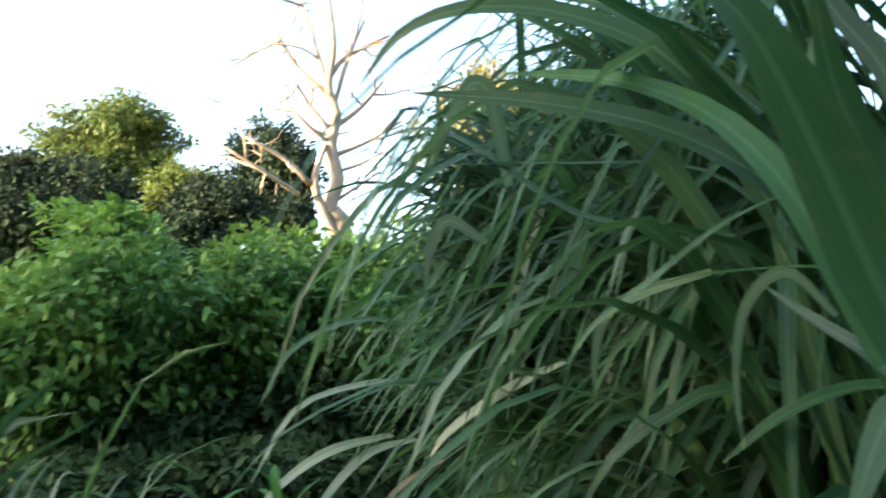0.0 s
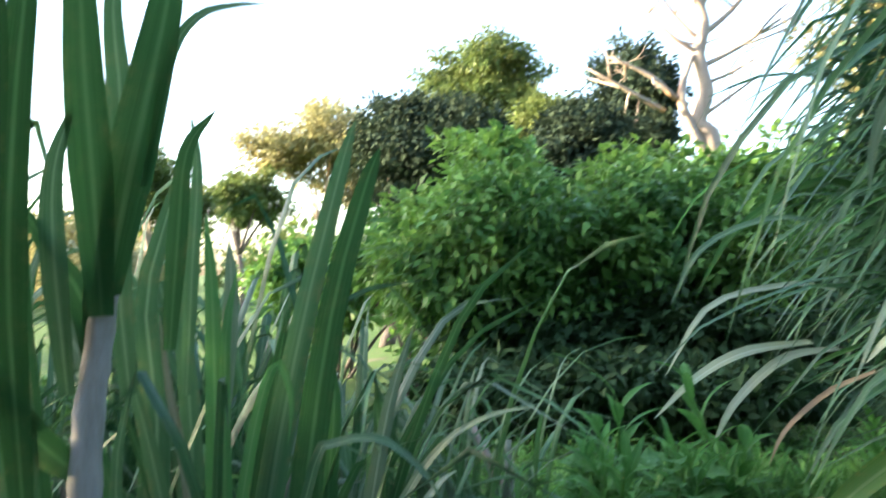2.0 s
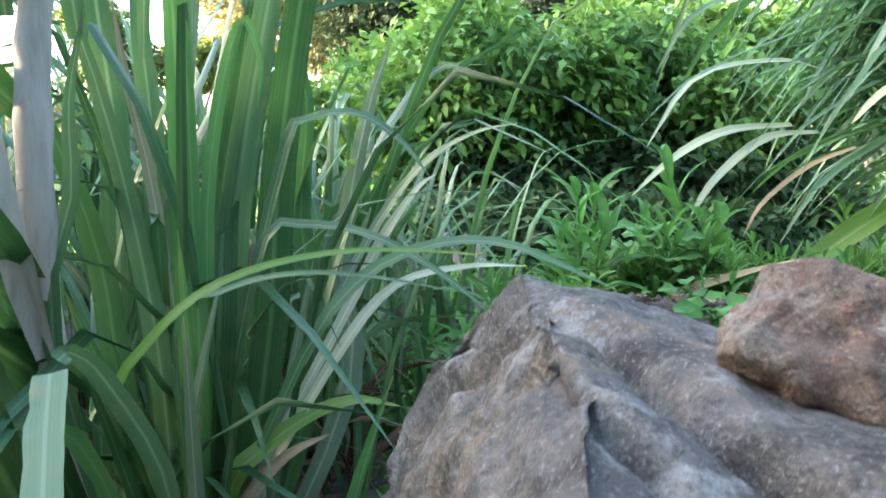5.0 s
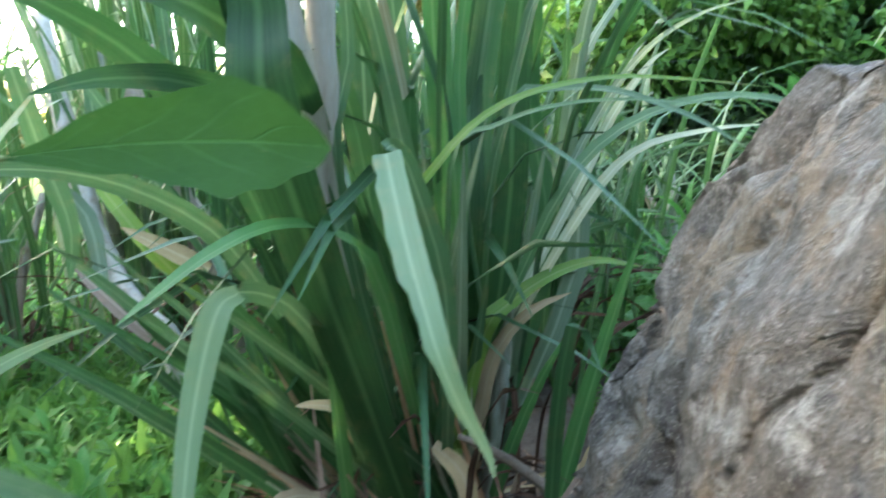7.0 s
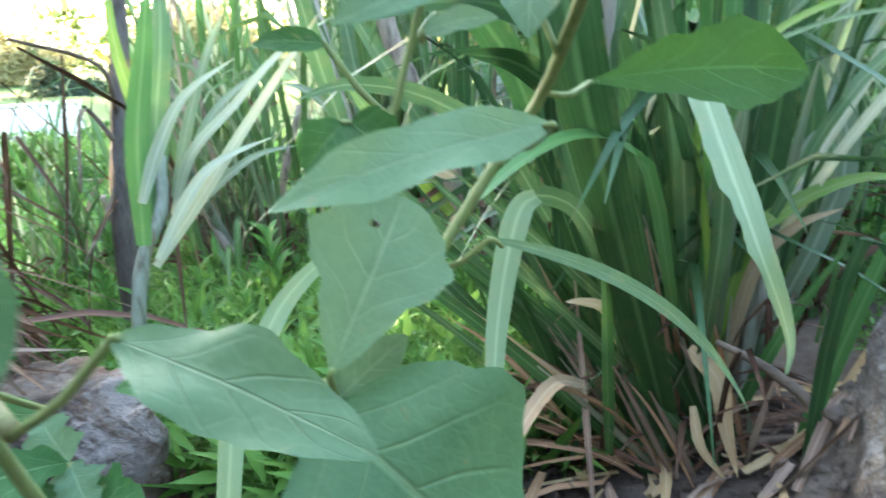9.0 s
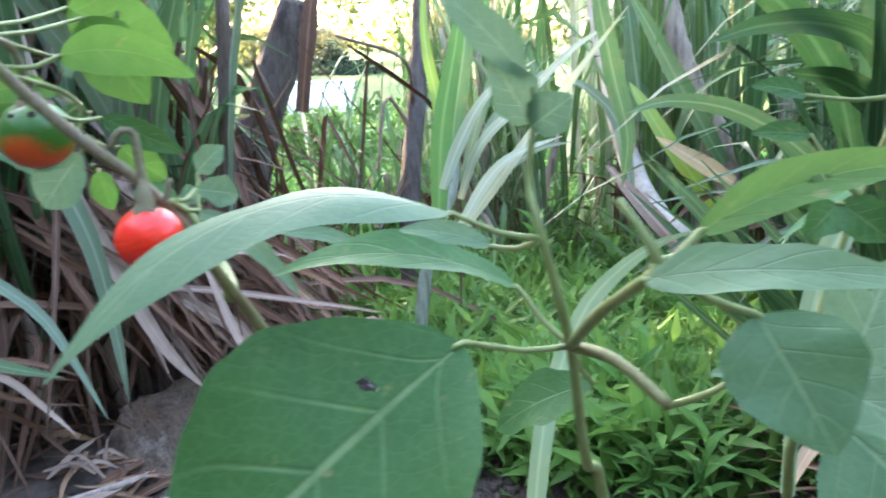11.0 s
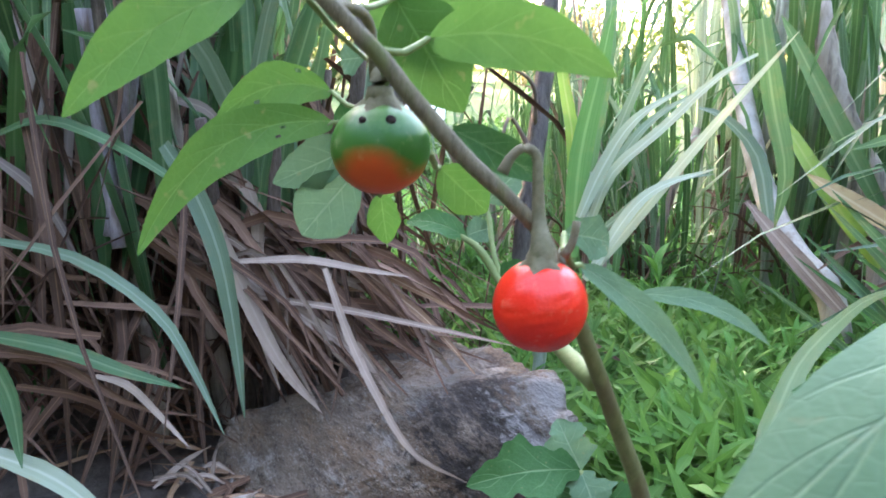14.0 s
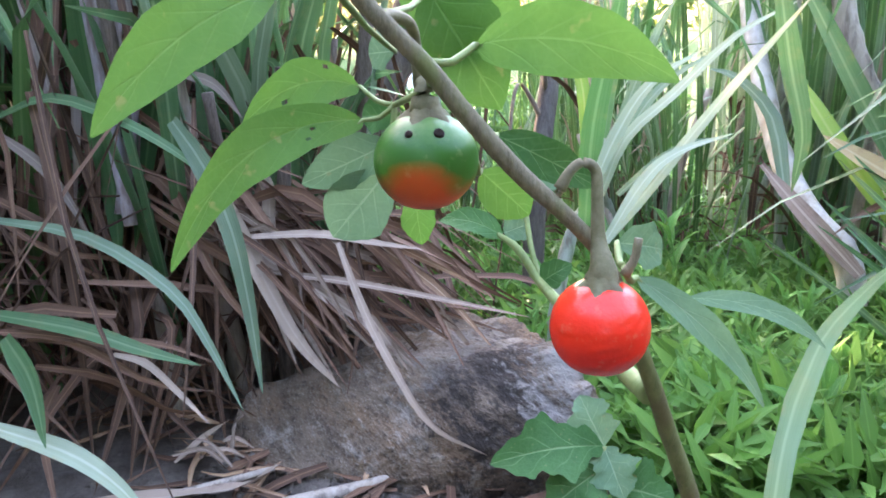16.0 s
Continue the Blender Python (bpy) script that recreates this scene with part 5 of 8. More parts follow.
def sprouts(parent, middle, half, count, seed, material, rise, length, width, around):
    """The uncountable leaves of tall canes: each leaves its cane at some height, arches out and hangs."""
    local = np.random.default_rng(seed)
    geos = []
    for _ in range(count):
        a = radians(local.uniform(*around))
        out = np.array((math.sin(a), math.cos(a), 0))
        ln = length * local.uniform(0.5, 1.1)
        b = np.asarray(middle, float) + np.array((*(local.uniform(-1, 1, 2) * half), local.uniform(*rise)))
        up, drop = local.uniform(0.25, 0.7), local.uniform(0.1, 0.6)
        q = [b, b + out * ln * 0.3 + np.array((0, 0, ln * up * 0.75)), b + out * ln * 0.65 + np.array((0, 0, ln * up)), b + out * ln + np.array((0, 0, ln * (up - drop)))]
        geos.append(blade_geo(q, local.uniform(*width), 7, 0.3, out * 0.5 + np.array((0, -0.3, 1.0)), 0, 0.03, local.normal() * 0.5))
    part("foliage", join(geos), material, parent, kind="stuff")


B2 = np.array((1.75, 2.15, 0.3))
grass = thing("tall_grass", B2, "tall dense grass with long arching green leaves", "grass", "tall grass")
fountain(grass, B2, 110, 61, (CANE_DEEP, CANE_DEEP, CANE_DEEP, CANE_FRESH, CANE, CANE_BLUE), 1.35, 1.0, (0.026, 0.050), (-135, -50), (0.28, 0.35))
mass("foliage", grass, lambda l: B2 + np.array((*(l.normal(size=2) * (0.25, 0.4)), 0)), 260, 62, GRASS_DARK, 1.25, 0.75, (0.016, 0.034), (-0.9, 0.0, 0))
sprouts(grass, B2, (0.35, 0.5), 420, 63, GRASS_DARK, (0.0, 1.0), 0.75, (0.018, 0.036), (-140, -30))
sprouts(grass, (1.14, 2.35, 0.3), (0.16, 0.35), 280, 64, GRASS_DARK, (0.45, 1.30), 0.55, (0.022, 0.042), (-120, -10))
B3 = np.array((1.30, 1.15, 0.28))
grass2 = thing("tall_grass", B3, "tall grass with broad dark green leaves overhead", "grass", "tall grass")
fountain(grass2, B3, 34, 66, (CANE_DEEP, CANE_DEEP, CANE), 1.5, 0.85, (0.026, 0.045), (-105, -40), (0.12, 0.2))
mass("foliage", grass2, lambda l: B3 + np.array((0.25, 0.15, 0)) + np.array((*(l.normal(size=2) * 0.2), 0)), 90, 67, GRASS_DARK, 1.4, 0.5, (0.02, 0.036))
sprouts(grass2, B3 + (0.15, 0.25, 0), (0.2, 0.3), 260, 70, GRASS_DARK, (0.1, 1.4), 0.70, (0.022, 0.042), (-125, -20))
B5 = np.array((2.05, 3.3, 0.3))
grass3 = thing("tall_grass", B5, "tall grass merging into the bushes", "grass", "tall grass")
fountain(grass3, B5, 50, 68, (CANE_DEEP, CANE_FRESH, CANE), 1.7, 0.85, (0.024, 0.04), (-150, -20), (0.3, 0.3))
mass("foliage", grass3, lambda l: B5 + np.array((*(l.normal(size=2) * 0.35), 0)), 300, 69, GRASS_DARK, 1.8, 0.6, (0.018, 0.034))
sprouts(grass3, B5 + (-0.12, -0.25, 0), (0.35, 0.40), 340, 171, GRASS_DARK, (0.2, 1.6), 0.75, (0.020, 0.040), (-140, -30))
B6 = np.array((2.15, 2.55, 0.2))
grass4 = thing("tall_grass", B6, "very tall dark green grass arching over the bank", "grass", "tall grass")
fountain(grass4, B6, 50, 168, (CANE, CANE_DEEP), 2.2, 1.05, (0.03, 0.05), (-125, -40), (0.25, 0.3))
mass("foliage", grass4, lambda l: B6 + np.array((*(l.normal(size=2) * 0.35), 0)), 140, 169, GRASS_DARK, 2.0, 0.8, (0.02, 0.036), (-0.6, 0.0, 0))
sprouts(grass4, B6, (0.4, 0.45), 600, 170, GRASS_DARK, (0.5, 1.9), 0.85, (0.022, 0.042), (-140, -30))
NEAR_LEAF = (-0.25, -0.95, 0.2)
# single leaves close to the path
leaf(grass2, [(0.762, 0.636, 0.922), (0.773, 0.708, 1.055), (0.758, 0.790, 1.228), (0.724, 0.878, 1.344), (0.663, 0.992, 1.422), (0.557, 1.113, 1.465)], 0.051, CANE_FRESH, 16, face=NEAR_LEAF)
leaf(grass2, [(0.697, 0.570, 0.981), (0.685, 0.624, 1.105), (0.659, 0.655, 1.238), (0.614, 0.675, 1.358), (0.567, 0.704, 1.422)], 0.085, CANE_DEEP, 14, face=NEAR_LEAF)
leaf(grass2, [(0.745, 0.583, 1.056), (0.726, 0.631, 1.164), (0.694, 0.658, 1.294), (0.669, 0.652, 1.409)], 0.053, CANE_DEEP, 14, face=NEAR_LEAF)
leaf(grass2, [(0.894, 0.812, 1.091), (0.850, 0.906, 1.256), (0.761, 1.012, 1.364), (0.642, 1.123, 1.427), (0.547, 1.210, 1.461), (0.465, 1.283, 1.485)], 0.043, CANE_DEEP, 16, face=NEAR_LEAF)
leaf(grass2, [(0.891, 0.927, 1.293), (0.790, 1.015, 1.467), (0.662, 1.111, 1.569), (0.541, 1.206, 1.607), (0.452, 1.299, 1.594), (0.397, 1.393, 1.528)], 0.040, CANE_DEEP, 16, face=NEAR_LEAF)
leaf(grass2, [(0.890, 0.968, 1.384), (0.752, 1.065, 1.554), (0.647, 1.154, 1.619), (0.494, 1.271, 1.626)], 0.034, CANE, 14, face=NEAR_LEAF)
leaf(grass2, [(1.016, 0.973, 1.128), (0.907, 1.107, 1.327), (0.732, 1.268, 1.375), (0.557, 1.393, 1.395)], 0.024, CANE, 14, face=(0, -0.5, 0.85))
leaf(grass2, [(0.906, 1.065, 1.221), (0.754, 1.276, 1.288), (0.584, 1.372, 1.435), (0.477, 1.450, 1.466), (0.380, 1.541, 1.399)], 0.033, CANE, 16, face=(0, -0.5, 0.85))
leaf(grass2, [(0.665, 1.362, 1.353), (0.609, 1.291, 1.484), (0.568, 1.275, 1.508), (0.537, 1.295, 1.451), (0.504, 1.319, 1.366)], 0.034, CANE_SOFT, 16, face=NEAR_LEAF)
leaf(grass2, [(0.827, 0.811, 1.092), (0.783, 0.835, 1.145), (0.744, 0.859, 1.108), (0.725, 0.862, 1.030), (0.722, 0.854, 0.946)], 0.016, CANE_SOFT, 14, face=NEAR_LEAF)
leaf(grass2, [(0.664, 0.551, 1.002), (0.626, 0.567, 1.015), (0.597, 0.566, 0.989), (0.560, 0.559, 0.933)], 0.034, CANE_SOFT, 12, face=NEAR_LEAF)
leaf(grass2, [(0.761, 0.656, 1.005), (0.766, 0.715, 1.050), (0.771, 0.795, 1.092), (0.772, 0.860, 1.131)], 0.023, CANE_BLUE, 12, face=NEAR_LEAF)
leaf(grass2, [(0.834, 0.851, 1.251), (0.781, 0.934, 1.214), (0.719, 1.013, 1.147), (0.663, 1.073, 1.089), (0.635, 1.110, 1.034)], 0.027, CANE, 14, face=(0, -0.5, 0.85))
leaf(grass2, [(0.820, 1.013, 1.163), (0.749, 1.089, 1.137), (0.712, 1.125, 1.106), (0.701, 1.143, 1.040), (0.698, 1.140, 0.973)], 0.019, CANE_SOFT, 14, face=NEAR_LEAF)
leaf(grass2, [(0.902, 0.723, 1.087), (0.864, 0.841, 1.146), (0.829, 0.955, 1.158), (0.752, 1.063, 1.152)], 0.027, CANE_FRESH, 12, face=(0, -0.5, 0.85))
leaf(grass2, [(0.842, 0.695, 1.236), (0.803, 0.701, 1.342), (0.758, 0.715, 1.410), (0.735, 0.708, 1.459)], 0.041, CANE_BLUE, 12, face=NEAR_LEAF)
leaf(grass2, [(0.871, 0.825, 1.199), (0.840, 0.884, 1.354), (0.818, 0.898, 1.463), (0.797, 0.894, 1.552)], 0.041, CANE_DEEP, 12, face=NEAR_LEAF)
leaf(grass2, [(0.917, 0.783, 1.013), (0.864, 0.841, 1.006), (0.808, 0.891, 0.973), (0.751, 0.929, 0.918)], 0.031, CANE_DEEP, 12, face=(0, -0.5, 0.85))
leaf(grass, [(1.044, 1.315, 1.358), (0.957, 1.315, 1.553), (0.873, 1.330, 1.641), (0.802, 1.349, 1.687), (0.738, 1.393, 1.664)], 0.046, CANE_DEEP, 12, face=NEAR_LEAF)
leaf(grass, [(0.981, 1.792, 1.020), (0.850, 1.843, 0.955), (0.720, 1.897, 0.863), (0.669, 1.923, 0.796)], 0.035, CANE_PALE, face=(0, -0.6, 0.8))
leaf(grass, [(0.721, 1.629, 1.286), (0.638, 1.648, 1.337), (0.604, 1.669, 1.265), (0.596, 1.686, 1.156)], 0.03, CANE_BLUE, face=NEAR_LEAF)
leaf(grass, [(0.726, 2.278, 0.951), (0.595, 2.207, 0.966), (0.374, 2.111, 0.916), (0.255, 2.067, 0.743)], 0.03, CANE_PALE, face=(0, -0.5, 0.85))
leaf(grass, [(0.668, 2.300, 0.808), (0.478, 2.214, 0.787), (0.347, 2.182, 0.720), (0.235, 2.149, 0.619)], 0.04, CANE_PALE, face=(0, -0.5, 0.85))
leaf(grass, [(0.742, 2.311, 0.790), (0.578, 2.228, 0.769), (0.447, 2.191, 0.658), (0.380, 2.164, 0.545)], 0.034, CANE_PALE, face=(0, -0.5, 0.85))
leaf(grass, [(0.777, 2.158, 0.749), (0.656, 2.130, 0.699), (0.545, 2.099, 0.608), (0.500, 2.080, 0.527)], 0.018, TAN_DULL, face=(0, -0.5, 0.85))
leaf(grass, [(0.773, 2.205, 1.105), (0.555, 2.172, 1.142), (0.363, 2.129, 1.067), (0.272, 2.094, 0.920)], 0.03, CANE, face=(0, -0.5, 0.85))

# the old clump with hanging dead leaves
B4 = np.array((-2.10, 0.30, -0.30))
old = thing("cane_clump", B4, "old cane clump smothered in brown dead leaves", "sugar cane", "cane clumps")
local = np.random.default_rng(70)
for i in range(12):
    b = B4 + np.array((*(local.normal(size=2) * (0.16, 0.22)), 0))
    tip = b + np.array((*(local.normal(size=2) * 0.12), local.uniform(0.8, 1.2)))
    cane_stalk(old, [b, (b + tip) / 2, tip], local.uniform(0.014, 0.022), (STALK_DARK, STALK_DARK, STALK_GREY)[i % 3], 6)
fan(old, B4 + (0, 0, 0.25), 26, 1.0, 0.5, 71, (CANE, CANE, CANE_BLUE), (0.035, 0.055), (0, 360), 0.16, 0.75)


def dead_fall(parent, base, count, seed, towards, mats, reach=0.75, top=0.75, width=(0.014, 0.035), name="dead_leaf"):
    """Dead leaves that hang from up a clump down to the ground."""
    local = np.random.default_rng(seed)
    base = np.asarray(base, float)
    for _ in range(count):
        a = radians(local.uniform(*towards))
        out = np.array((math.sin(a), math.cos(a), 0))
        h = top * local.uniform(0.25, 1.0)
        d = reach * local.uniform(0.35, 1.0)
        b = base + np.array((*(local.normal(size=2) * 0.12), h))
        e = b + out * d
        e[2] = max(float(ground_z(e[0], e[1])) + 0.01, b[2] - h * local.uniform(0.5, 1.0))
        mid = (b + e) / 2 + np.array((0, 0, 0.06 + 0.08 * local.random())) + local.normal(size=3) * 0.03
        part(name, blade_geo([b, mid, e], local.uniform(*width), 7, 0.35, out + np.array((0, 0, 0.5)), 0.15, 0.08, local.normal() * 0.9), mats[int(local.integers(len(mats)))], parent)


for k, (x, y) in enumerate(((-0.05, -0.10), (-0.10, -0.35), (-0.20, -0.60))):
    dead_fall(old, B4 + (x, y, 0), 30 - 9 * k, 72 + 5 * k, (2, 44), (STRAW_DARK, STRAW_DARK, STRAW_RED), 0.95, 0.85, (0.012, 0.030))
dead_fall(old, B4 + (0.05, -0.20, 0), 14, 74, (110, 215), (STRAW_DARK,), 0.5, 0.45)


def thatch(parent, a, b, count, seed, mats, width, sag=0.04, loose=0.03, blunt=0.12):
    """Dead leaves lying side by side: each runs from somewhere on the line a to somewhere on the line b."""
    local = np.random.default_rng(seed)
    a, b = np.asarray(a, float), np.asarray(b, float)
    for _ in range(count):
        s, e = local.random(), local.random()
        e = 0.65 * s + 0.35 * e
        p = a[0] + (a[1] - a[0]) * s + local.normal(size=3) * loose
        q = b[0] + (b[1] - b[0]) * e + local.normal(size=3) * loose * 0.8
        m1 = p * 0.62 + q * 0.38 + local.normal(size=3) * loose * 0.5 + np.array((0, 0, sag * local.uniform(0.2, 1.4)))
        m2 = p * 0.28 + q * 0.72 + local.normal(size=3) * loose * 0.5 + np.array((0, 0, sag * local.uniform(0.0, 0.9)))
        part("dead_leaf", blade_geo([p, m1, m2, q], local.uniform(*width), 8, 0.45, (0.75 + 0.3 * local.normal(), -0.45, 0.5 + 0.3 * local.normal()), blunt, 0.06, local.normal() * 0.8), mats[int(local.integers(len(mats)))], parent)


BROWNS = (STRAW_RED, STRAW_DARK, STRAW_DARK, STRAW_DARK, STRAW_GREY)
thatch(old, ((-2.027, 0.112, 0.301), (-1.924, 0.410, 0.189)), ((-1.625, 0.281, -0.030), (-1.408, 0.571, 0.068)), 30, 511, BROWNS, (0.010, 0.036), 0.06, 0.055)
thatch(old, ((-2.166, 0.013, 0.483), (-2.022, 0.340, 0.275)), ((-1.774, 0.119, 0.001), (-1.585, 0.441, 0.021)), 18, 512, (STRAW_DARK, STRAW_RED, STRAW_DARK, STRAW_GREY), (0.012, 0.036), 0.06, 0.05)
thatch(old, ((-2.037, 0.260, 0.241), (-1.852, 0.492, 0.166)), ((-1.640, 0.471, 0.096), (-1.391, 0.585, 0.106)), 15, 513, (STRAW_RED, STRAW_DARK, STRAW), (0.010, 0.026), 0.05, 0.036)
thatch(old, ((-1.866, -0.314, 0.139), (-1.696, -0.158, 0.012)), ((-1.760, 0.059, -0.003), (-1.557, 0.108, -0.093)), 5, 514, (STRAW_DARK, STRAW_DARK, STRAW_RED, STRAW_DARK), (0.010, 0.026), 0.02)
thatch(old, ((-2.278, -0.101, 0.726), (-2.237, 0.240, 0.727)), ((-2.022, -0.174, 0.182), (-1.983, 0.119, 0.127)), 20, 515, (STRAW_DARK, STRAW_RED, STRAW_DARK, STRAW_PALE), (0.016, 0.036), 0.03)
thatch(old, ((-2.059, -0.261, 0.376), (-1.956, -0.297, 0.152)), ((-1.979, 0.117, 0.115), (-1.839, 0.041, -0.005)), 3, 516, (STRAW_DARK, STRAW_DARK, STRAW_RED), (0.010, 0.026), 0.04)
# single dry leaves and sheaths that stand out
leaf(old, [(-1.902, 0.157, 0.401), (-1.774, 0.208, 0.205), (-1.626, 0.242, 0.065), (-1.514, 0.285, -0.013)], 0.040, STRAW_GREY, 12, face=(0.85, -0.5, 0.2), wave=0.05)
leaf(old, [(-1.602, 0.335, 0.239), (-1.500, 0.334, 0.146), (-1.394, 0.336, 0.075), (-1.259, 0.339, 0.019), (-1.119, 0.358, 0.030)], 0.018, STRAW_GREY, 14, face=(0.85, -0.5, 0.2), wave=0.08)
leaf(old, [(-1.780, 0.212, 0.227), (-1.693, 0.326, 0.236), (-1.610, 0.411, 0.225), (-1.528, 0.481, 0.220)], 0.022, STRAW_GREY, 10, face=(0.5, -0.3, 0.8))
leaf(old, [(-1.769, 0.214, 0.159), (-1.626, 0.365, 0.146), (-1.470, 0.483, 0.136), (-1.292, 0.564, 0.142)], 0.018, STRAW_GREY, 10, face=(0.5, -0.3, 0.8))
leaf(old, [(-1.697, -0.075, 0.070), (-1.663, -0.025, 0.052), (-1.612, 0.019, -0.000), (-1.560, 0.054, -0.045)], 0.016, STRAW_GREY, 10, face=(0.5, -0.3, 0.8))
leaf(old, [(-2.020, -0.192, 0.441), (-1.972, -0.134, 0.386), (-1.939, -0.096, 0.319), (-1.897, -0.066, 0.231)], 0.026, STRAW_PALE, 10, face=(0.85, -0.5, 0.2))
leaf(old, [(-2.047, 0.168, 0.543), (-2.002, 0.228, 0.518), (-1.964, 0.272, 0.445)], 0.026, STRAW_PALE, 9, face=(0.85, -0.5, 0.2))
leaf(old, [(-2.101, -0.011, 0.741), (-2.081, -0.006, 0.526), (-2.034, -0.002, 0.314), (-1.976, -0.017, 0.154)], 0.075, CANE_DEEP, 10, face=(0.85, -0.5, 0.2))
leaf(old, [(-2.103, 0.153, 0.626), (-2.079, 0.092, 0.410), (-2.001, 0.021, 0.179)], 0.060, CANE_DEEP, 10, face=(0.85, -0.5, 0.2))
leaf(old, [(-2.156, 0.355, 0.749), (-2.146, 0.319, 0.545), (-2.094, 0.255, 0.313)], 0.11, CANE_DEEP, 10, face=(0.85, -0.5, 0.2))
for q in ([(-2.040, 0.003, 0.727), (-2.038, 0.010, 0.516), (-1.974, 0.016, 0.237)], [(-2.052, 0.096, 0.650), (-2.049, 0.056, 0.465), (-2.001, 0.003, 0.258)], [(-2.163, 0.076, 0.734), (-2.166, 0.042, 0.519), (-2.118, 0.017, 0.336)]):
    part("stalk", tube_geo(q, [0.017, 0.016, 0.014], 12, 8, 0.06, 0.03, 5), STALK_MAUVE, old, "pale purplish cane stalk")


def drape_mass(parent, base, count, seed, towards, material, reach, top):
    local = np.random.default_rng(seed)
    geos = []
    for _ in range(count):
        a = radians(local.uniform(*towards))
        out = np.array((math.sin(a), math.cos(a), 0))
        h, d = top * local.uniform(0.15, 1.0), reach * local.uniform(0.2, 0.9)
        b = np.asarray(base) + np.array((*(local.normal(size=2) * (0.2, 0.28)), h))
        e = b + out * d
        e[2] = max(float(ground_z(e[0], e[1])) + 0.005, b[2] - h * local.uniform(0.3, 1.0))
        geos.append(blade_geo([b, (b + e) / 2 + np.array((0, 0, 0.08 * local.random())) + local.normal(size=3) * 0.03, e], local.uniform(0.010, 0.03), 5, 0.35, out + np.array((0, 0, 0.5)), 0.1, 0.1, local.normal() * 0.9))
    part("dead_leaves", join(geos), material, parent, kind="stuff")


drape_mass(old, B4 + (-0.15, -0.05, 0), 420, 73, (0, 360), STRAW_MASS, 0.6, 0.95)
# leaves overhead, out of view, added to shade the old clump
fan(old, B4 + (-0.1, 0, 0.9), 40, 1.2, 0.8, 75, (CANE, CANE, CANE_BLUE), (0.035, 0.055), (0, 360), 0.2, 0.4)
OLD_MIX = (CANE, STRAW_DARK, STRAW_DARK, STRAW_GREY)
for i, (x, y) in enumerate(((-2.72, 0.42), (-2.7, 0.0), (-2.45, -0.45), (-3.3, 0.3), (-2.2, -0.85), (-3.0, -0.6))):
    ob = stand((x, y), "old cane clump with brown dead leaves among green ones", 20, 1.9, 0.7, 700 + 10 * i, OLD_MIX, (0.03, 0.05), 90, 6, 0.5, STALK_DARK)
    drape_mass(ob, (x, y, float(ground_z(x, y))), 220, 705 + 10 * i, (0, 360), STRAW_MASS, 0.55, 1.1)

# leaves and straw round the log
LOOK = (0.85, -0.5, 0.2)
UPW = (0.5, -0.3, 0.8)
leaf(old, [(-1.913, -0.238, 0.301), (-1.757, -0.085, 0.279), (-1.619, 0.024, 0.201), (-1.541, 0.065, 0.116), (-1.466, 0.094, 0.015)], 0.026, CANE_BLUE, 12, face=UPW)
leaf(old, [(-1.815, -0.260, 0.150), (-1.705, -0.127, 0.129), (-1.617, -0.033, 0.099), (-1.549, 0.049, 0.077)], 0.034, CANE, 10, face=UPW)
leaf(old, [(-1.559, -0.271, 0.052), (-1.468, -0.173, 0.022), (-1.399, -0.116, -0.016), (-1.328, -0.072, -0.075)], 0.034, CANE_PALE, 10, face=UPW)
leaf(old, [(-1.828, 0.100, 0.466), (-1.728, 0.128, 0.390), (-1.652, 0.150, 0.278), (-1.591, 0.153, 0.144), (-1.524, 0.144, 0.008)], 0.046, CANE_BLUE, 12, face=LOOK)
leaf(old, [(-2.005, -0.194, 0.475), (-1.960, -0.096, 0.511), (-1.884, 0.008, 0.471), (-1.790, 0.092, 0.412), (-1.736, 0.123, 0.375)], 0.03, CANE, 12, face=UPW)
leaf(old, [(-1.581, -0.228, 0.183), (-1.524, -0.204, 0.126), (-1.468, -0.200, 0.039)], 0.04, CANE, 8, face=LOOK)
leaf(old, [(-2.031, 0.200, 0.253), (-2.094, 0.229, 0.474), (-2.224, 0.264, 0.735)], 0.06, CANE, 9, face=LOOK)
leaf(old, [(-2.117, 0.199, 0.174), (-1.946, 0.393, 0.174), (-1.721, 0.572, 0.156)], 0.022, STRAW, 10, face=UPW)

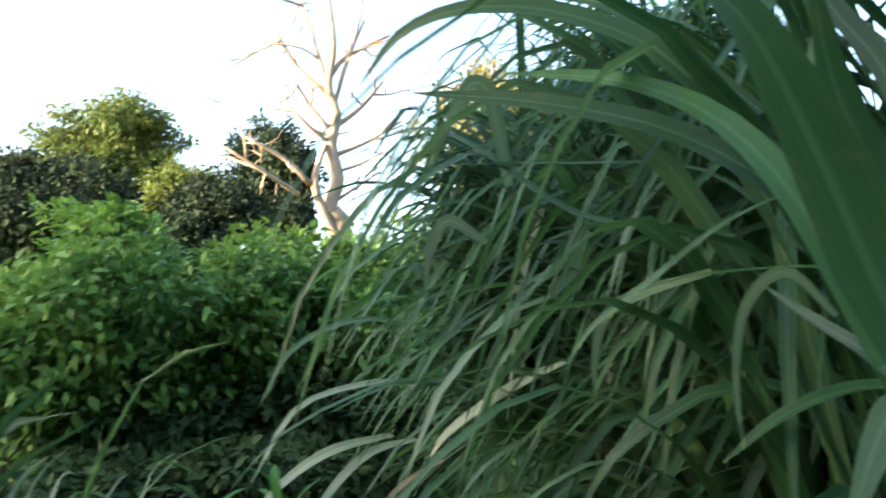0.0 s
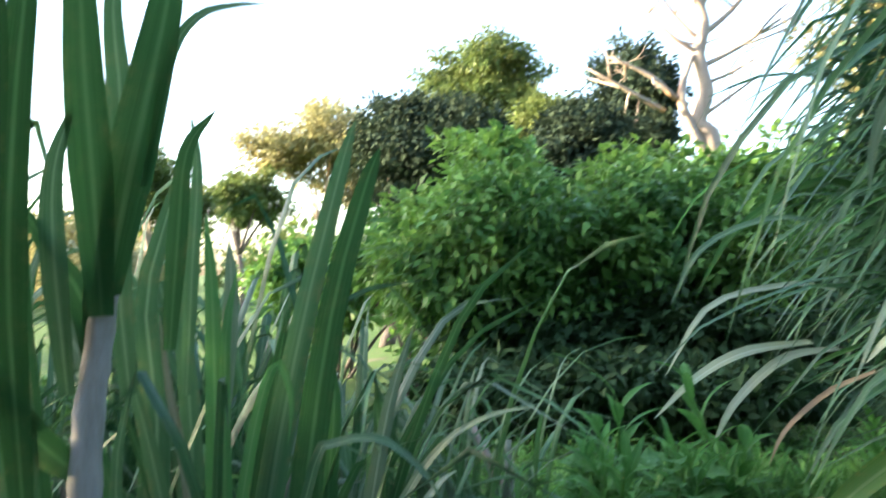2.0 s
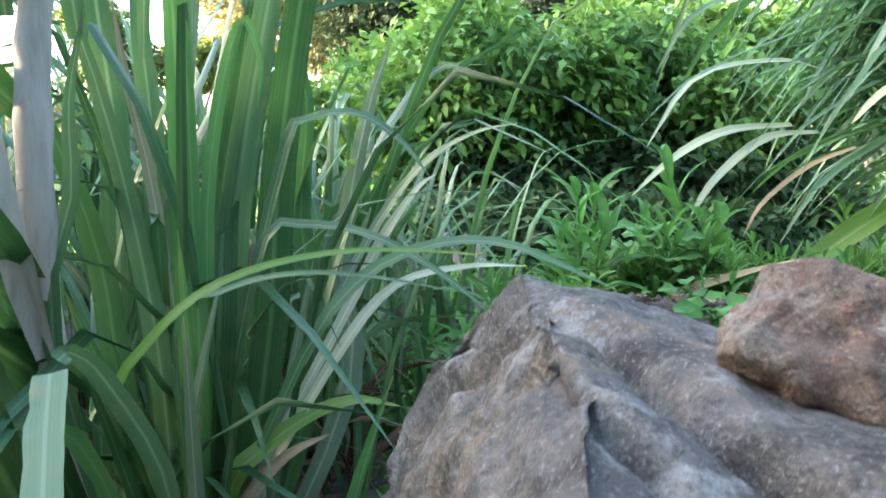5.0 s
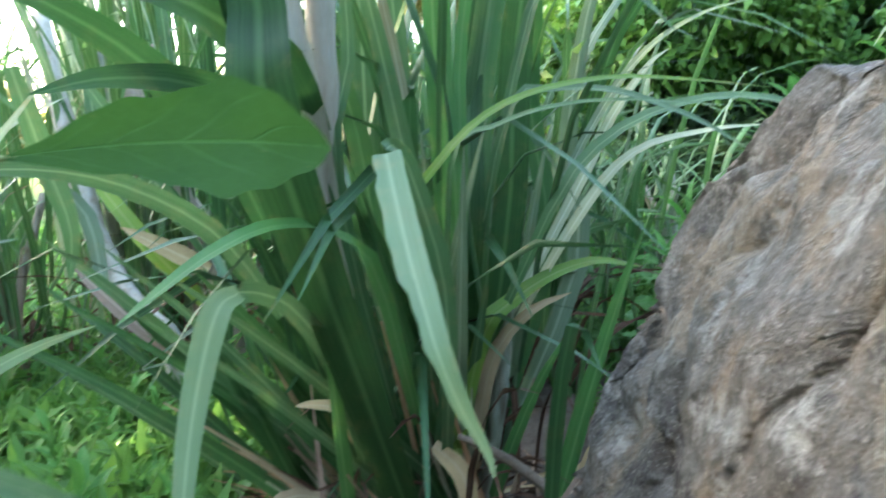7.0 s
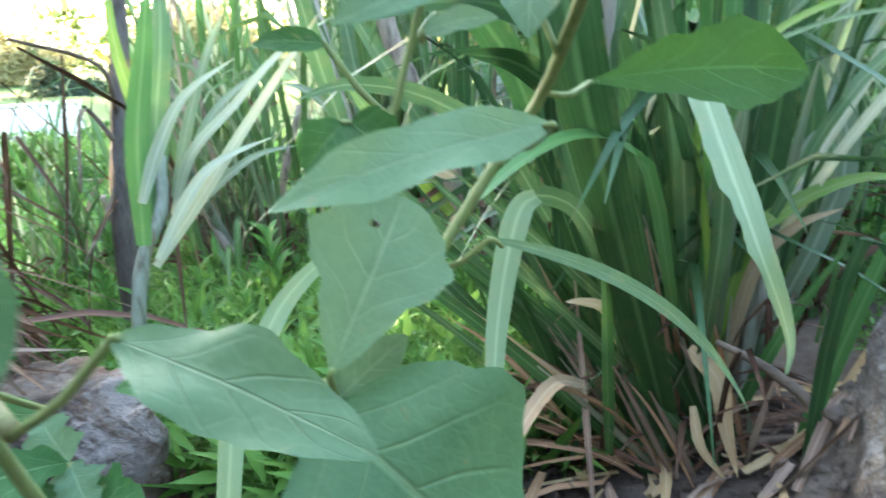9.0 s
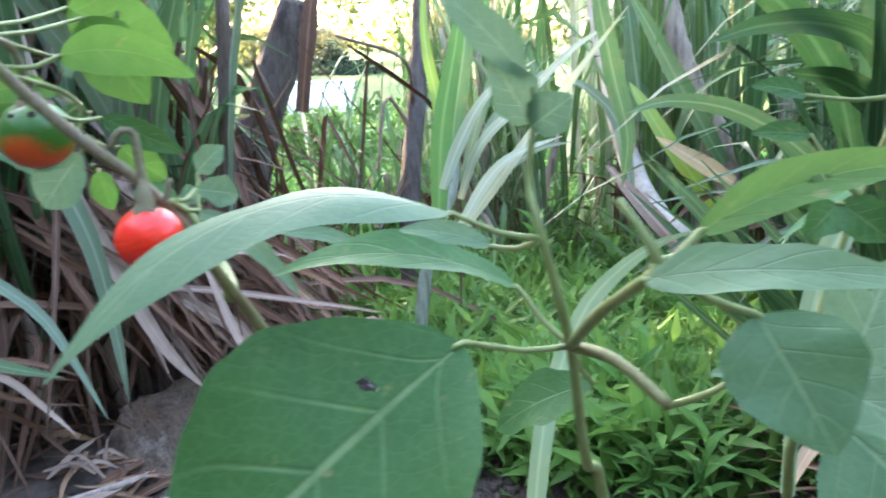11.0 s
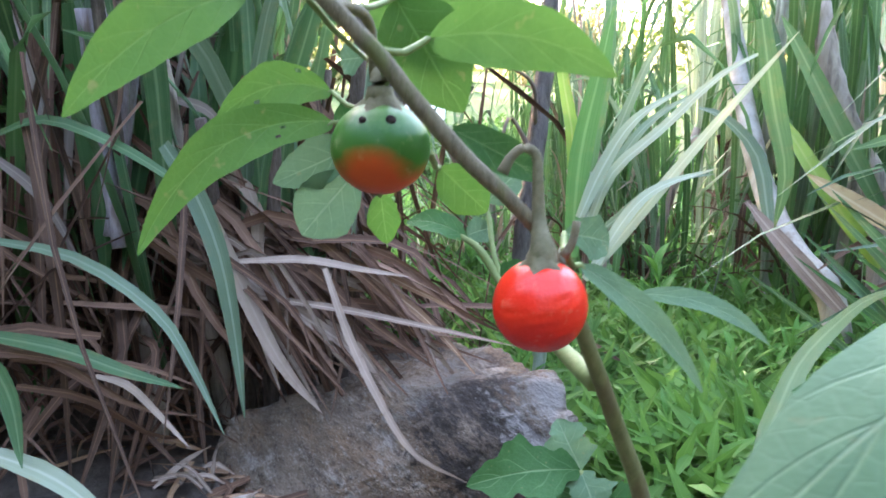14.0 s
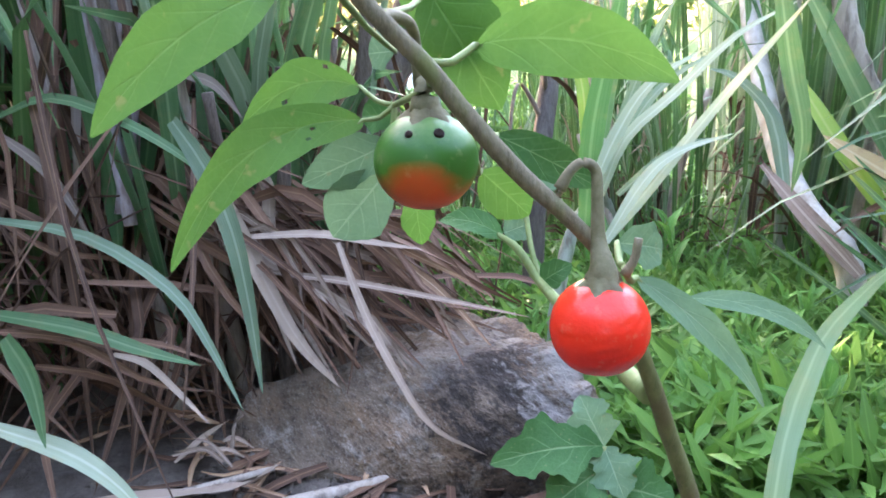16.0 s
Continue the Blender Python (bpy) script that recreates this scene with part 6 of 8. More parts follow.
# ---- the fruiting plants ----
def fruit_material(name, top, mid, low, band, wrinkle=0.0, gloss=0.18):
    """Ripening skin: the colour runs from the stalk end to the far end with a wandering border."""
    m, t, p = nodes_of(name)
    geo = node(t, "TexCoord").outputs["Object"]
    sep = node(t, "SeparateXYZ")
    t.links.new(geo, sep.inputs[0])
    front = sums(t, "MAXIMUM", sums(t, "ADD", sums(t, "MULTIPLY", sep.outputs[0], 58.0), sums(t, "MULTIPLY", sep.outputs[1], -46.0)), 0.0)
    h = sums(t, "SUBTRACT", sep.outputs[2], sums(t, "SUBTRACT", sums(t, "MULTIPLY", sums(t, "POWER", front, 5.0), band * 1.9), band * 1.2))
    h = sums(t, "ADD", h, sums(t, "MULTIPLY", sums(t, "SUBTRACT", noisy(t, 150.0, 3.0, 0.5, geo), 0.5), band * 1.3))
    col = mixed(t, stretch(t, h, -band * 0.9, band * 0.5), low, mid)
    pale = sums(t, "ADD", sep.outputs[2], sums(t, "MULTIPLY", sums(t, "SUBTRACT", noisy(t, 320.0, 3.0, 0.6, geo), 0.5), band * 2.0))
    col = mixed(t, stretch(t, pale, band * 1.3, band * 2.6), col, top)
    col = mixed(t, stretch(t, noisy(t, 260.0, 3.0, 0.6, geo), 0.6, 0.8, 0.0, 0.18), col, (0.6, 0.5, 0.3))
    t.links.new(col, p.inputs["Base Color"])
    p.inputs["Roughness"].default_value = gloss
    p.inputs["Specular IOR Level"].default_value = 0.35
    p.inputs["Subsurface Weight"].default_value = 0.12
    p.inputs["Subsurface Radius"].default_value = (0.004, 0.002, 0.001)
    p.inputs["Subsurface Scale"].default_value = 0.3
    p.inputs["Coat Weight"].default_value = 0.08
    p.inputs["Coat Roughness"].default_value = 0.15
    bumped(t, p, sums(t, "ADD", noisy(t, 140.0, 3.0, 0.55, geo), sums(t, "MULTIPLY", noisy(t, 420.0, 3.0, 0.6, geo), wrinkle * 0.5)), 0.15 + wrinkle * 0.45, 0.001)
    return m


RED = fruit_material("ripe_skin", (0.80, 0.030, 0.012), (0.82, 0.028, 0.010), (0.70, 0.016, 0.008), 0.004, 0.8, 0.25)
GREEN = fruit_material("half_ripe_skin", (0.10, 0.20, 0.05), (0.028, 0.130, 0.012), (0.55, 0.075, 0.008), 0.0042, 0.0, 0.40)
HOLE = rough_material("bored_hole", (0.03, 0.018, 0.012), (0.05, 0.03, 0.02), (0.02, 0.012, 0.01), 300.0, (0.02, 0.01, 0.01), 200.0)


def fruit_geo(r, squat, creases, seed):
    """A round berry with a sunken stalk end; creases: wrinkles where the ripe skin has slackened."""
    local = np.random.default_rng(seed)
    v, f, n, m = [], [], 64, 80
    lines = [(0.42 - 0.11 * k + local.normal() * 0.03, 5.66 + local.normal() * 0.5, local.uniform(0.14, 0.36)) for k in range(creases)]
    for i in range(n + 1):
        a = math.pi * i / n
        for j in range(m):
            b = 2 * math.pi * j / m
            rr = r * (1 + 0.012 * math.cos(4 * b) * math.sin(a))
            z = math.cos(a) * squat
            dent = 0.05 * math.exp(-(a / 0.34) ** 2)
            for h, w, spread_w in lines:
                da = (b - w + math.pi) % (2 * math.pi) - math.pi
                rr -= r * 0.026 * math.exp(-((z - h - 0.12 * math.sin(3 * da + w)) / 0.04) ** 2) * math.exp(-(da / spread_w) ** 2)
            v.append((rr * math.sin(a) * math.cos(b), rr * math.sin(a) * math.sin(b), rr * (z - dent)))
    for i in range(n):
        for j in range(m):
            q = (j + 1) % m
            f.append((i * m + j, (i + 1) * m + j, (i + 1) * m + q, i * m + q))
    return np.array(v), f, None


def calyx_geo(c, r, way, lobes=5):
    """The dry cap on a fruit: a collar with pointed lobes that clasp the top."""
    way = unit(np.asarray(way, float))
    a = unit(np.cross(way, (0.3, 0.9, 0.1)))
    b = np.cross(way, a)
    v, f, m = [], [], lobes * 6
    for ring, (rad, up) in enumerate(((0.20, 1.18), (0.30, 1.0), (0.48, 0.84), (0.66, 0.72))):
        for j in range(m):
            th = 2 * math.pi * j / m
            lobe = 0.5 + 0.5 * math.cos(lobes * th)
            rr = rad * r if ring < 2 else rad * r * (0.72 + 0.34 * lobe)
            hh = up * r - (0.10 * r * lobe if ring == 3 else 0)
            v.append(np.asarray(c) + (a * math.cos(th) + b * math.sin(th)) * rr + way * hh)
    for k in range(3):
        for j in range(m):
            q = (j + 1) % m
            f.append((k * m + j, (k + 1) * m + j, (k + 1) * m + q, k * m + q))
    return np.array(v), f, None


def sprig(parent, ctrl, radii, material, name="stem", n=14, ring=9):
    return part(name, tube_geo(ctrl, radii, n, ring, 0, 0.02, n), material, parent)


def leaf_on(parent, joint, base, tip, width, material, up=(0, 0, 1), label="", holes=(), **kw):
    """A leaf with its stalk as a sub-part."""
    ob = part("leaf", broad_geo(base, tip, width, up, holes=holes, **kw), material, parent, label)
    if joint is not None:
        j, b = np.asarray(joint), np.asarray(base)
        t2 = b + (np.asarray(tip) - b) * 0.04
        part("leaf_stalk", tube_geo([j, (j + b) / 2 + np.array((0, 0, -0.002)), b, t2], [0.0011, 0.0010, 0.0009, 0.0006], 6, 6), EGG_STEM, ob)
    return ob


def plant(name, base, label, group="wild eggplants"):
    b = np.array((base[0], base[1], float(ground_z(base[0], base[1]))))
    return thing(name, b, label, "plant", group), b


def towards(side, base, tip, tilt=0.0):
    """The way a leaf's face looks: to a camera position, tilted up."""
    m = (np.asarray(base) + np.asarray(tip)) / 2
    return tuple(unit(np.asarray(side) - m) + np.array((0, 0, tilt)))


def grow(parent, joint, base, tip, width, material, side, tilt=0.0, label="", **kw):
    return leaf_on(parent, joint, base, tip, width, material, towards(side, base, tip, tilt), label, **kw)


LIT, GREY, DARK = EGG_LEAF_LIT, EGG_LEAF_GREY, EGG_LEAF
LEAF_DEEP = broad_material("eggplant_leaf_deep", (0.028, 0.088, 0.017), (0.042, 0.115, 0.025), (0.075, 0.18, 0.05), (0.20, 0.20, 0.07), 0.42)
EGG_LEAF_BROAD = broad_material("eggplant_leaf_broad", (0.045, 0.110, 0.045), (0.075, 0.160, 0.070), (0.17, 0.27, 0.13), (0.20, 0.18, 0.07), 0.3)
GREEN_LEAF = broad_material("eggplant_leaf_green", (0.062, 0.140, 0.030), (0.100, 0.205, 0.052), (0.18, 0.30, 0.10), (0.24, 0.24, 0.10), 0.45)
EYE_A, EYE_B, EYE_C = (-0.344, -0.152, 0.618), (-0.169, -0.066, 0.625), (-0.166, -0.014, 0.598)   # camera positions; leaves are turned to fit these views
egg, eb = plant("eggplant", (-0.535, 0.085), "wild eggplant with one ripe red fruit and one half-green fruit")
foot = np.array((-0.473, 0.022, 0.463))
STEM_LINE = [*(eb - (0, 0, 0.02) + (foot - eb) * k / 8 for k in range(9)), (-0.472, 0.013, 0.479), (-0.469, -0.004, 0.512), (-0.464, -0.020, 0.539), (-0.462, -0.033, 0.563), (-0.459, -0.044, 0.579), (-0.461, -0.054, 0.590), (-0.465, -0.064, 0.600), (-0.469, -0.075, 0.613), (-0.473, -0.084, 0.625), (-0.477, -0.097, 0.639), (-0.482, -0.103, 0.651), (-0.495, -0.107, 0.675)]
STEM_R = [0.0046, 0.0045, 0.0044, 0.0042, 0.0040, 0.0038, 0.0036, 0.0034, 0.0032, 0.0030, 0.0027, 0.0024, 0.0021, 0.0020, 0.0020, 0.0022, 0.0022, 0.0021, 0.0020, 0.0018, 0.0015]
sprig(egg, STEM_LINE[:13], STEM_R[:13], EGG_STEM_OLIVE, "main_stem", 50, 10)
sprig(egg, STEM_LINE[12:], STEM_R[12:], EGG_STEM_BROWN, "upper_stem", 34, 10)
sprig(egg, [(-0.467, -0.016, 0.530), (-0.490, -0.008, 0.529), (-0.518, -0.003, 0.534), (-0.538, -0.001, 0.540), (-0.549, -0.004, 0.551), (-0.558, -0.007, 0.555)], [0.0034, 0.003, 0.0024, 0.0019, 0.0016, 0.0010], EGG_STEM, "side_stem", 20)
sprig(egg, [(-0.538, -0.001, 0.540), (-0.547, 0.001, 0.551), (-0.554, 0.004, 0.560), (-0.561, 0.007, 0.567)], [0.0012, 0.0011, 0.0011, 0.0008], EGG_STEM, "side_stem", 12)

# the ripe fruit
rc = np.array((-0.454, -0.048, 0.563))
rf = part("fruit", mesh_of("fruit", *fruit_geo(0.0121, 0.98, 7, 12)), RED, egg, "ripe glossy red fruit with wrinkled skin")
rf.location = rc - place_of(egg)
part("calyx", calyx_geo(rc, 0.0121, (0.04, -0.05, 1)), CALYX, rf, "dry brownish calyx")
part("pedicel", tube_geo([(-0.462, -0.055, 0.596), (-0.461, -0.053, 0.600), (-0.460, -0.050, 0.602), (-0.459, -0.047, 0.600), (-0.458, -0.047, 0.594), (-0.457, -0.047, 0.584), rc + (0.0, 0, 0.0150), rc + (0, 0, 0.0118)], [0.0016, 0.0012, 0.0012, 0.0013, 0.0014, 0.0018, 0.0032, 0.0042], 30, 9), CALYX, rf)
sprig(egg, [(-0.453, -0.042, 0.575), (-0.452, -0.040, 0.579), (-0.452, -0.039, 0.584)], [0.0014, 0.0010, 0.0011], EGG_STEM_BROWN, "leaf_scar", 5)

# the half-ripe fruit
gc = np.array((-0.493, -0.073, 0.600))
gf = part("fruit", mesh_of("fruit", *fruit_geo(0.0133, 0.93, 0, 6)), GREEN, egg, "half-ripe fruit, green above and orange below")
gf.location = gc - place_of(egg)
part("calyx", calyx_geo(gc, 0.0133, (0.0, 0.02, 1)), CALYX, gf, "grey-green calyx")
part("pedicel", tube_geo([gc + (0, 0, 0.0125), gc + (0, 0, 0.0185), (-0.496, -0.073, 0.619), (-0.495, -0.074, 0.627), (-0.490, -0.078, 0.633), (-0.482, -0.087, 0.635), (-0.475, -0.093, 0.634)], [0.0042, 0.0026, 0.0016, 0.0014, 0.0014, 0.0014, 0.0016], 24, 9), CALYX, gf)


for hp, hr in (((-0.486, -0.082, 0.609), 0.0010), ((-0.482, -0.075, 0.609), 0.0014)):
    d = unit(np.array(hp) - gc)
    q = gc + d * 0.0131
    part("bored_hole", tube_geo([q - d * 0.002, q, q + d * 0.0004], [hr, hr, hr * 0.8], 2, 10), HOLE, gf)

# leaves of the fruiting plant
JA, JB, JD = (-0.490, -0.100, 0.645), (-0.577, -0.040, 0.605), (-0.477, -0.081, 0.625)
sprig(egg, [(-0.474, -0.081, 0.622), (-0.519, -0.059, 0.615), JB], [0.0013, 0.0012, 0.0011], EGG_STEM, "side_stem", 6)
grow(egg, JA, (-0.553, -0.090, 0.643), (-0.530, -0.146, 0.608), 0.0185, LIT, EYE_A, 0.25, "drooping light green leaf", bend=0.05, seed=1, lobes=0.05, sweep=0.07, n=22, m=10)
grow(egg, JB, (-0.594, -0.046, 0.611), (-0.583, -0.095, 0.601), 0.0165, LIT, EYE_A, 0.1, "light green leaf with eaten edges", bend=0.05, seed=2, lobes=0.07, sweep=0.14, n=22, m=10, holes=((5, 8), (14, 2)))
grow(egg, JB, (-0.581, -0.051, 0.600), (-0.548, -0.129, 0.565), 0.0175, LIT, EYE_A, 0.0, "long light green leaf with small holes", bend=0.03, seed=3, lobes=0.05, sweep=0.15, fat=0.38, holes=((9, 6), (11, 3)), n=40, m=16)
grow(egg, JB, (-0.574, -0.044, 0.592), (-0.596, -0.071, 0.576), 0.0185, GREY, EYE_A, 0.2, bend=-0.05, seed=4, lobes=0.10)
grow(egg, JB, (-0.576, -0.043, 0.582), (-0.590, -0.062, 0.555), 0.0250, GREY, EYE_A, 0.1, "round greyish leaf hanging behind the fruit", bend=0.05, seed=5, lobes=0.05, fat=0.52)
grow(egg, JD, (-0.487, -0.062, 0.628), (-0.458, -0.023, 0.619), 0.0170, LIT, EYE_A, 0.15, "spreading light green leaf", bend=0.05, seed=6, lobes=0.04, fat=0.38, sweep=-0.10, n=22, m=10)
grow(egg, (-0.476, -0.092, 0.635), (-0.553, -0.038, 0.644), (-0.540, -0.018, 0.605), 0.030, LIT, EYE_A, 0.2, "broad leaf in a lit green behind the stem", bend=0.04, seed=7, lobes=0.06, n=22, m=10)
grow(egg, (-0.478, -0.093, 0.638), (-0.568, -0.041, 0.649), (-0.551, -0.000, 0.629), 0.034, LIT, EYE_A, 0.2, bend=0.04, seed=8, lobes=0.06, n=22, m=10, holes=((9, 3),))
grow(egg, (-0.471, -0.071, 0.609), (-0.497, -0.049, 0.604), (-0.488, -0.021, 0.588), 0.0105, DARK, EYE_A, 0.2, bend=0.1, seed=9, lobes=0.05)
grow(egg, (-0.498, -0.055, 0.597), (-0.522, -0.038, 0.589), (-0.519, -0.021, 0.573), 0.0155, LIT, EYE_A, 0.1, bend=0.1, seed=19, lobes=0.05)
grow(egg, (-0.557, -0.043, 0.578), (-0.565, -0.039, 0.574), (-0.568, -0.035, 0.553), 0.0120, LIT, EYE_A, 0.0, bend=0.04, seed=10, lobes=0.08)
grow(egg, (-0.457, -0.038, 0.575), (-0.465, -0.026, 0.568), (-0.444, 0.004, 0.531), 0.0082, GREY, EYE_A, 0.9, "narrow greyish green leaf", bend=0.05, seed=11, lobes=0.05, sweep=-0.05, fat=0.35, n=20)
grow(egg, (-0.467, -0.020, 0.565), (-0.483, 0.015, 0.548), (-0.457, 0.051, 0.532), 0.0075, GREY, EYE_A, 0.9, bend=0.10, seed=12, lobes=0.05, sweep=-0.06)
grow(egg, None, (-0.557, -0.005, 0.554), (-0.575, -0.023, 0.559), 0.011, DARK, EYE_A, 0.9, bend=0.2, seed=13, lobes=0.06)
grow(egg, None, (-0.558, -0.004, 0.555), (-0.557, 0.007, 0.557), 0.011, GREY, EYE_A, 0.3, bend=0.1, seed=113)
grow(egg, (-0.461, -0.035, 0.574), (-0.477, -0.022, 0.574), (-0.477, -0.004, 0.569), 0.0125, GREY, EYE_A, 0.2, bend=0.1, seed=14, fat=0.5)
grow(egg, None, (-0.561, 0.007, 0.567), (-0.557, 0.021, 0.580), 0.014, GREY, EYE_A, 0.2, bend=0.1, seed=15)
grow(egg, None, (-0.538, -0.001, 0.540), (-0.530, 0.007, 0.548), 0.010, DARK, EYE_A, 0.4, bend=0.1, seed=16)
grow(egg, JB, (-0.589, -0.034, 0.600), (-0.600, -0.043, 0.599), 0.013, DARK, EYE_A, 0.1, bend=0.1, seed=17, fat=0.5)
grow(egg, JA, (-0.581, -0.037, 0.624), (-0.591, -0.043, 0.623), 0.012, GREY, EYE_A, 0.1, bend=0.1, seed=18, fat=0.5)

# the leafy plant between the path and the cane
mid, mb = plant("eggplant", (-0.36, 0.16), "young wild eggplant with broad soft leaves")
JH, JL = (-0.336, 0.035, 0.570), (-0.338, 0.050, 0.530)
sprig(mid, [mb - (0, 0, 0.02), (-0.355, 0.095, 0.410), (-0.349, 0.071, 0.474), JL, JH, (-0.343, 0.036, 0.586), (-0.342, 0.037, 0.604), (-0.340, 0.035, 0.615)], [0.0030, 0.0024, 0.0020, 0.0017, 0.0014, 0.0012, 0.0010, 0.0007], EGG_STEM, "main_stem", 30)
grow(mid, JH, (-0.348, 0.010, 0.580), (-0.365, -0.099, 0.554), 0.028, GREY, EYE_A, 0.9, "broad greyish green leaf arching over", bend=0.20, cup=-0.10, seed=21, lobes=0.04, n=22, m=10)
grow(mid, JL, (-0.355, 0.042, 0.548), (-0.398, -0.026, 0.557), 0.019, DARK, EYE_A, 1.6, bend=0.14, seed=22, lobes=0.05, n=20)
grow(mid, JL, (-0.321, -0.008, 0.553), (-0.331, -0.089, 0.502), 0.070, DARK, (-0.236, -0.174, 0.626), 0.1, "large dark green leaf with pale veins", bend=0.05, seed=23, lobes=0.05, holes=((6, 7),), n=24, m=12, fat=0.45)
grow(mid, JL, (-0.350, 0.075, 0.504), (-0.380, 0.053, 0.479), 0.022, DARK, EYE_A, 0.5, bend=0.1, seed=24)
NODE = (-0.268, 0.000, 0.585)
sprig(mid, [JL, (-0.300, 0.020, 0.560), (-0.279, 0.006, 0.575), NODE, (-0.276, -0.003, 0.597)], [0.0020, 0.0016, 0.0014, 0.0013, 0.0008], EGG_STEM, "side_stem", 16)
grow(mid, NODE, (-0.265, 0.009, 0.590), (-0.233, 0.041, 0.603), 0.0092, GREEN_LEAF, EYE_B, 0.5, "arched green leaf with a bright hole", bend=0.09, cup=0.25, seed=26, lobes=0.03, holes=tuple((k, j) for k in range(24, 31) for j in range(9, 15) if ((k - 27) / 2.6) ** 2 + ((j - 11.5) / 2.2) ** 2 < 1), n=56, m=24, fat=0.36, sweep=-0.06)
grow(mid, NODE, (-0.268, -0.004, 0.582), (-0.223, 0.004, 0.591), 0.0098, GREY, EYE_B, 0.5, "soft greyish leaf held level", bend=0.08, seed=27, lobes=0.06, n=24, fat=0.4, wave=0.1)
grow(mid, NODE, (-0.257, 0.019, 0.572), (-0.236, 0.014, 0.551), 0.027, EGG_LEAF_BROAD, EYE_B, 0.2, "round bluish green leaf", bend=0.05, seed=28, lobes=0.05, fat=0.40, n=24, m=10)
sprig(mid, [JL, (-0.317, 0.047, 0.533), (-0.295, 0.045, 0.527)], [0.0022, 0.0020, 0.0018], EGG_STEM_OLIVE, "side_stem", 10)
grow(mid, (-0.295, 0.045, 0.527), (-0.273, 0.053, 0.546), (-0.223, 0.057, 0.538), 0.0150, GREY, EYE_C, 0.4, "long greyish leaf with a wavy edge", bend=0.05, seed=29, lobes=0.10, wave=0.14, n=30, m=12, fat=0.5)
grow(mid, None, (-0.343, 0.036, 0.604), (-0.347, 0.024, 0.624), 0.014, GREY, EYE_B, 0.2, bend=0.1, seed=30, lobes=0.08)
grow(mid, None, (-0.342, 0.036, 0.603), (-0.332, 0.043, 0.612), 0.013, GREY, EYE_B, 0.2, bend=0.1, seed=31, lobes=0.08)
grow(mid, None, (-0.342, 0.034, 0.618), (-0.358, 0.013, 0.644), 0.011, GREY, EYE_B, 0.2, bend=0.1, seed=32, lobes=0.05)
grow(mid, JH, (-0.348, 0.025, 0.567), (-0.369, 0.005, 0.572), 0.008, GREY, EYE_B, 0.8, bend=0.1, seed=34)

# the taller plant behind it
back, bb = plant("eggplant", (-0.34, 0.20), "tall young wild eggplant with leaves along its stems")
sprig(back, [bb - (0, 0, 0.02), (-0.305, 0.140, 0.40), (-0.290, 0.108, 0.495), (-0.287, 0.130, 0.514), (-0.281, 0.148, 0.529), (-0.272, 0.167, 0.553), (-0.262, 0.181, 0.574), (-0.238, 0.158, 0.602), (-0.230, 0.150, 0.610)], [0.0028, 0.0022, 0.0019, 0.0016, 0.0016, 0.0016, 0.0017, 0.0017, 0.0012], EGG_STEM, "main_stem", 34)
sprig(back, [(-0.294, 0.119, 0.493), (-0.303, 0.143, 0.524), (-0.302, 0.164, 0.568), (-0.294, 0.174, 0.606), (-0.280, 0.172, 0.627), (-0.274, 0.175, 0.645)], [0.0016, 0.0014, 0.0012, 0.0011, 0.0010, 0.0008], EGG_STEM, "side_stem", 26)
JT = (-0.230, 0.150, 0.610)
grow(back, (-0.280, 0.172, 0.627), (-0.278, 0.165, 0.635), (-0.267, 0.103, 0.593), 0.026, GREY, EYE_C, 0.1, "drooping bluish green leaf", bend=0.06, seed=41, lobes=0.04, fat=0.34, sweep=-0.16, n=22, m=10)
grow(back, JT, (-0.226, 0.189, 0.612), (-0.182, 0.201, 0.603), 0.0230, GREY, EYE_C, 0.6, "soft green leaf with a wavy edge", bend=0.12, seed=42, lobes=0.06, wave=0.12, n=20)
grow(back, (-0.266, 0.194, 0.573), (-0.271, 0.234, 0.574), (-0.212, 0.291, 0.574), 0.0310, LEAF_DEEP, EYE_C, 0.3, "dark green leaf with a notched edge", bend=0.02, seed=43, lobes=0.16, sweep=-0.03, n=26, m=12, fat=0.62)
grow(back, (-0.275, 0.174, 0.642), (-0.269, 0.169, 0.633), (-0.252, 0.185, 0.640), 0.013, GREEN_LEAF, EYE_C, 0.2, bend=0.08, seed=44)
grow(back, (-0.271, 0.179, 0.559), (-0.233, 0.128, 0.572), (-0.266, 0.082, 0.561), 0.0140, GREY, EYE_C, 0.7, "wavy greyish green leaf", bend=0.06, seed=45, lobes=0.09, wave=0.12, fat=0.45, n=22, m=10)
grow(back, (-0.287, 0.117, 0.503), (-0.276, 0.103, 0.518), (-0.279, 0.138, 0.552), 0.0320, GREY, EYE_C, 0.0, "upright leaf with an insect hole", bend=0.04, seed=46, lobes=0.16, holes=((18, 3),), n=24, m=10, fat=0.62)
grow(back, (-0.287, 0.117, 0.503), (-0.284, 0.113, 0.506), (-0.269, 0.123, 0.522), 0.0130, GREY, EYE_C, 0.2, bend=0.04, seed=47)
grow(back, (-0.290, 0.119, 0.498), (-0.273, 0.093, 0.519), (-0.291, 0.062, 0.529), 0.0150, DARK, EYE_C, 0.8, bend=0.14, seed=48, n=18)
grow(back, (-0.290, 0.119, 0.498), (-0.272, 0.097, 0.513), (-0.232, 0.103, 0.482), 0.058, EGG_LEAF_BROAD, EYE_C, 0.3, "broad green leaf with pale veins", bend=0.08, seed=147, lobes=0.07, fat=0.42, n=24, m=12)
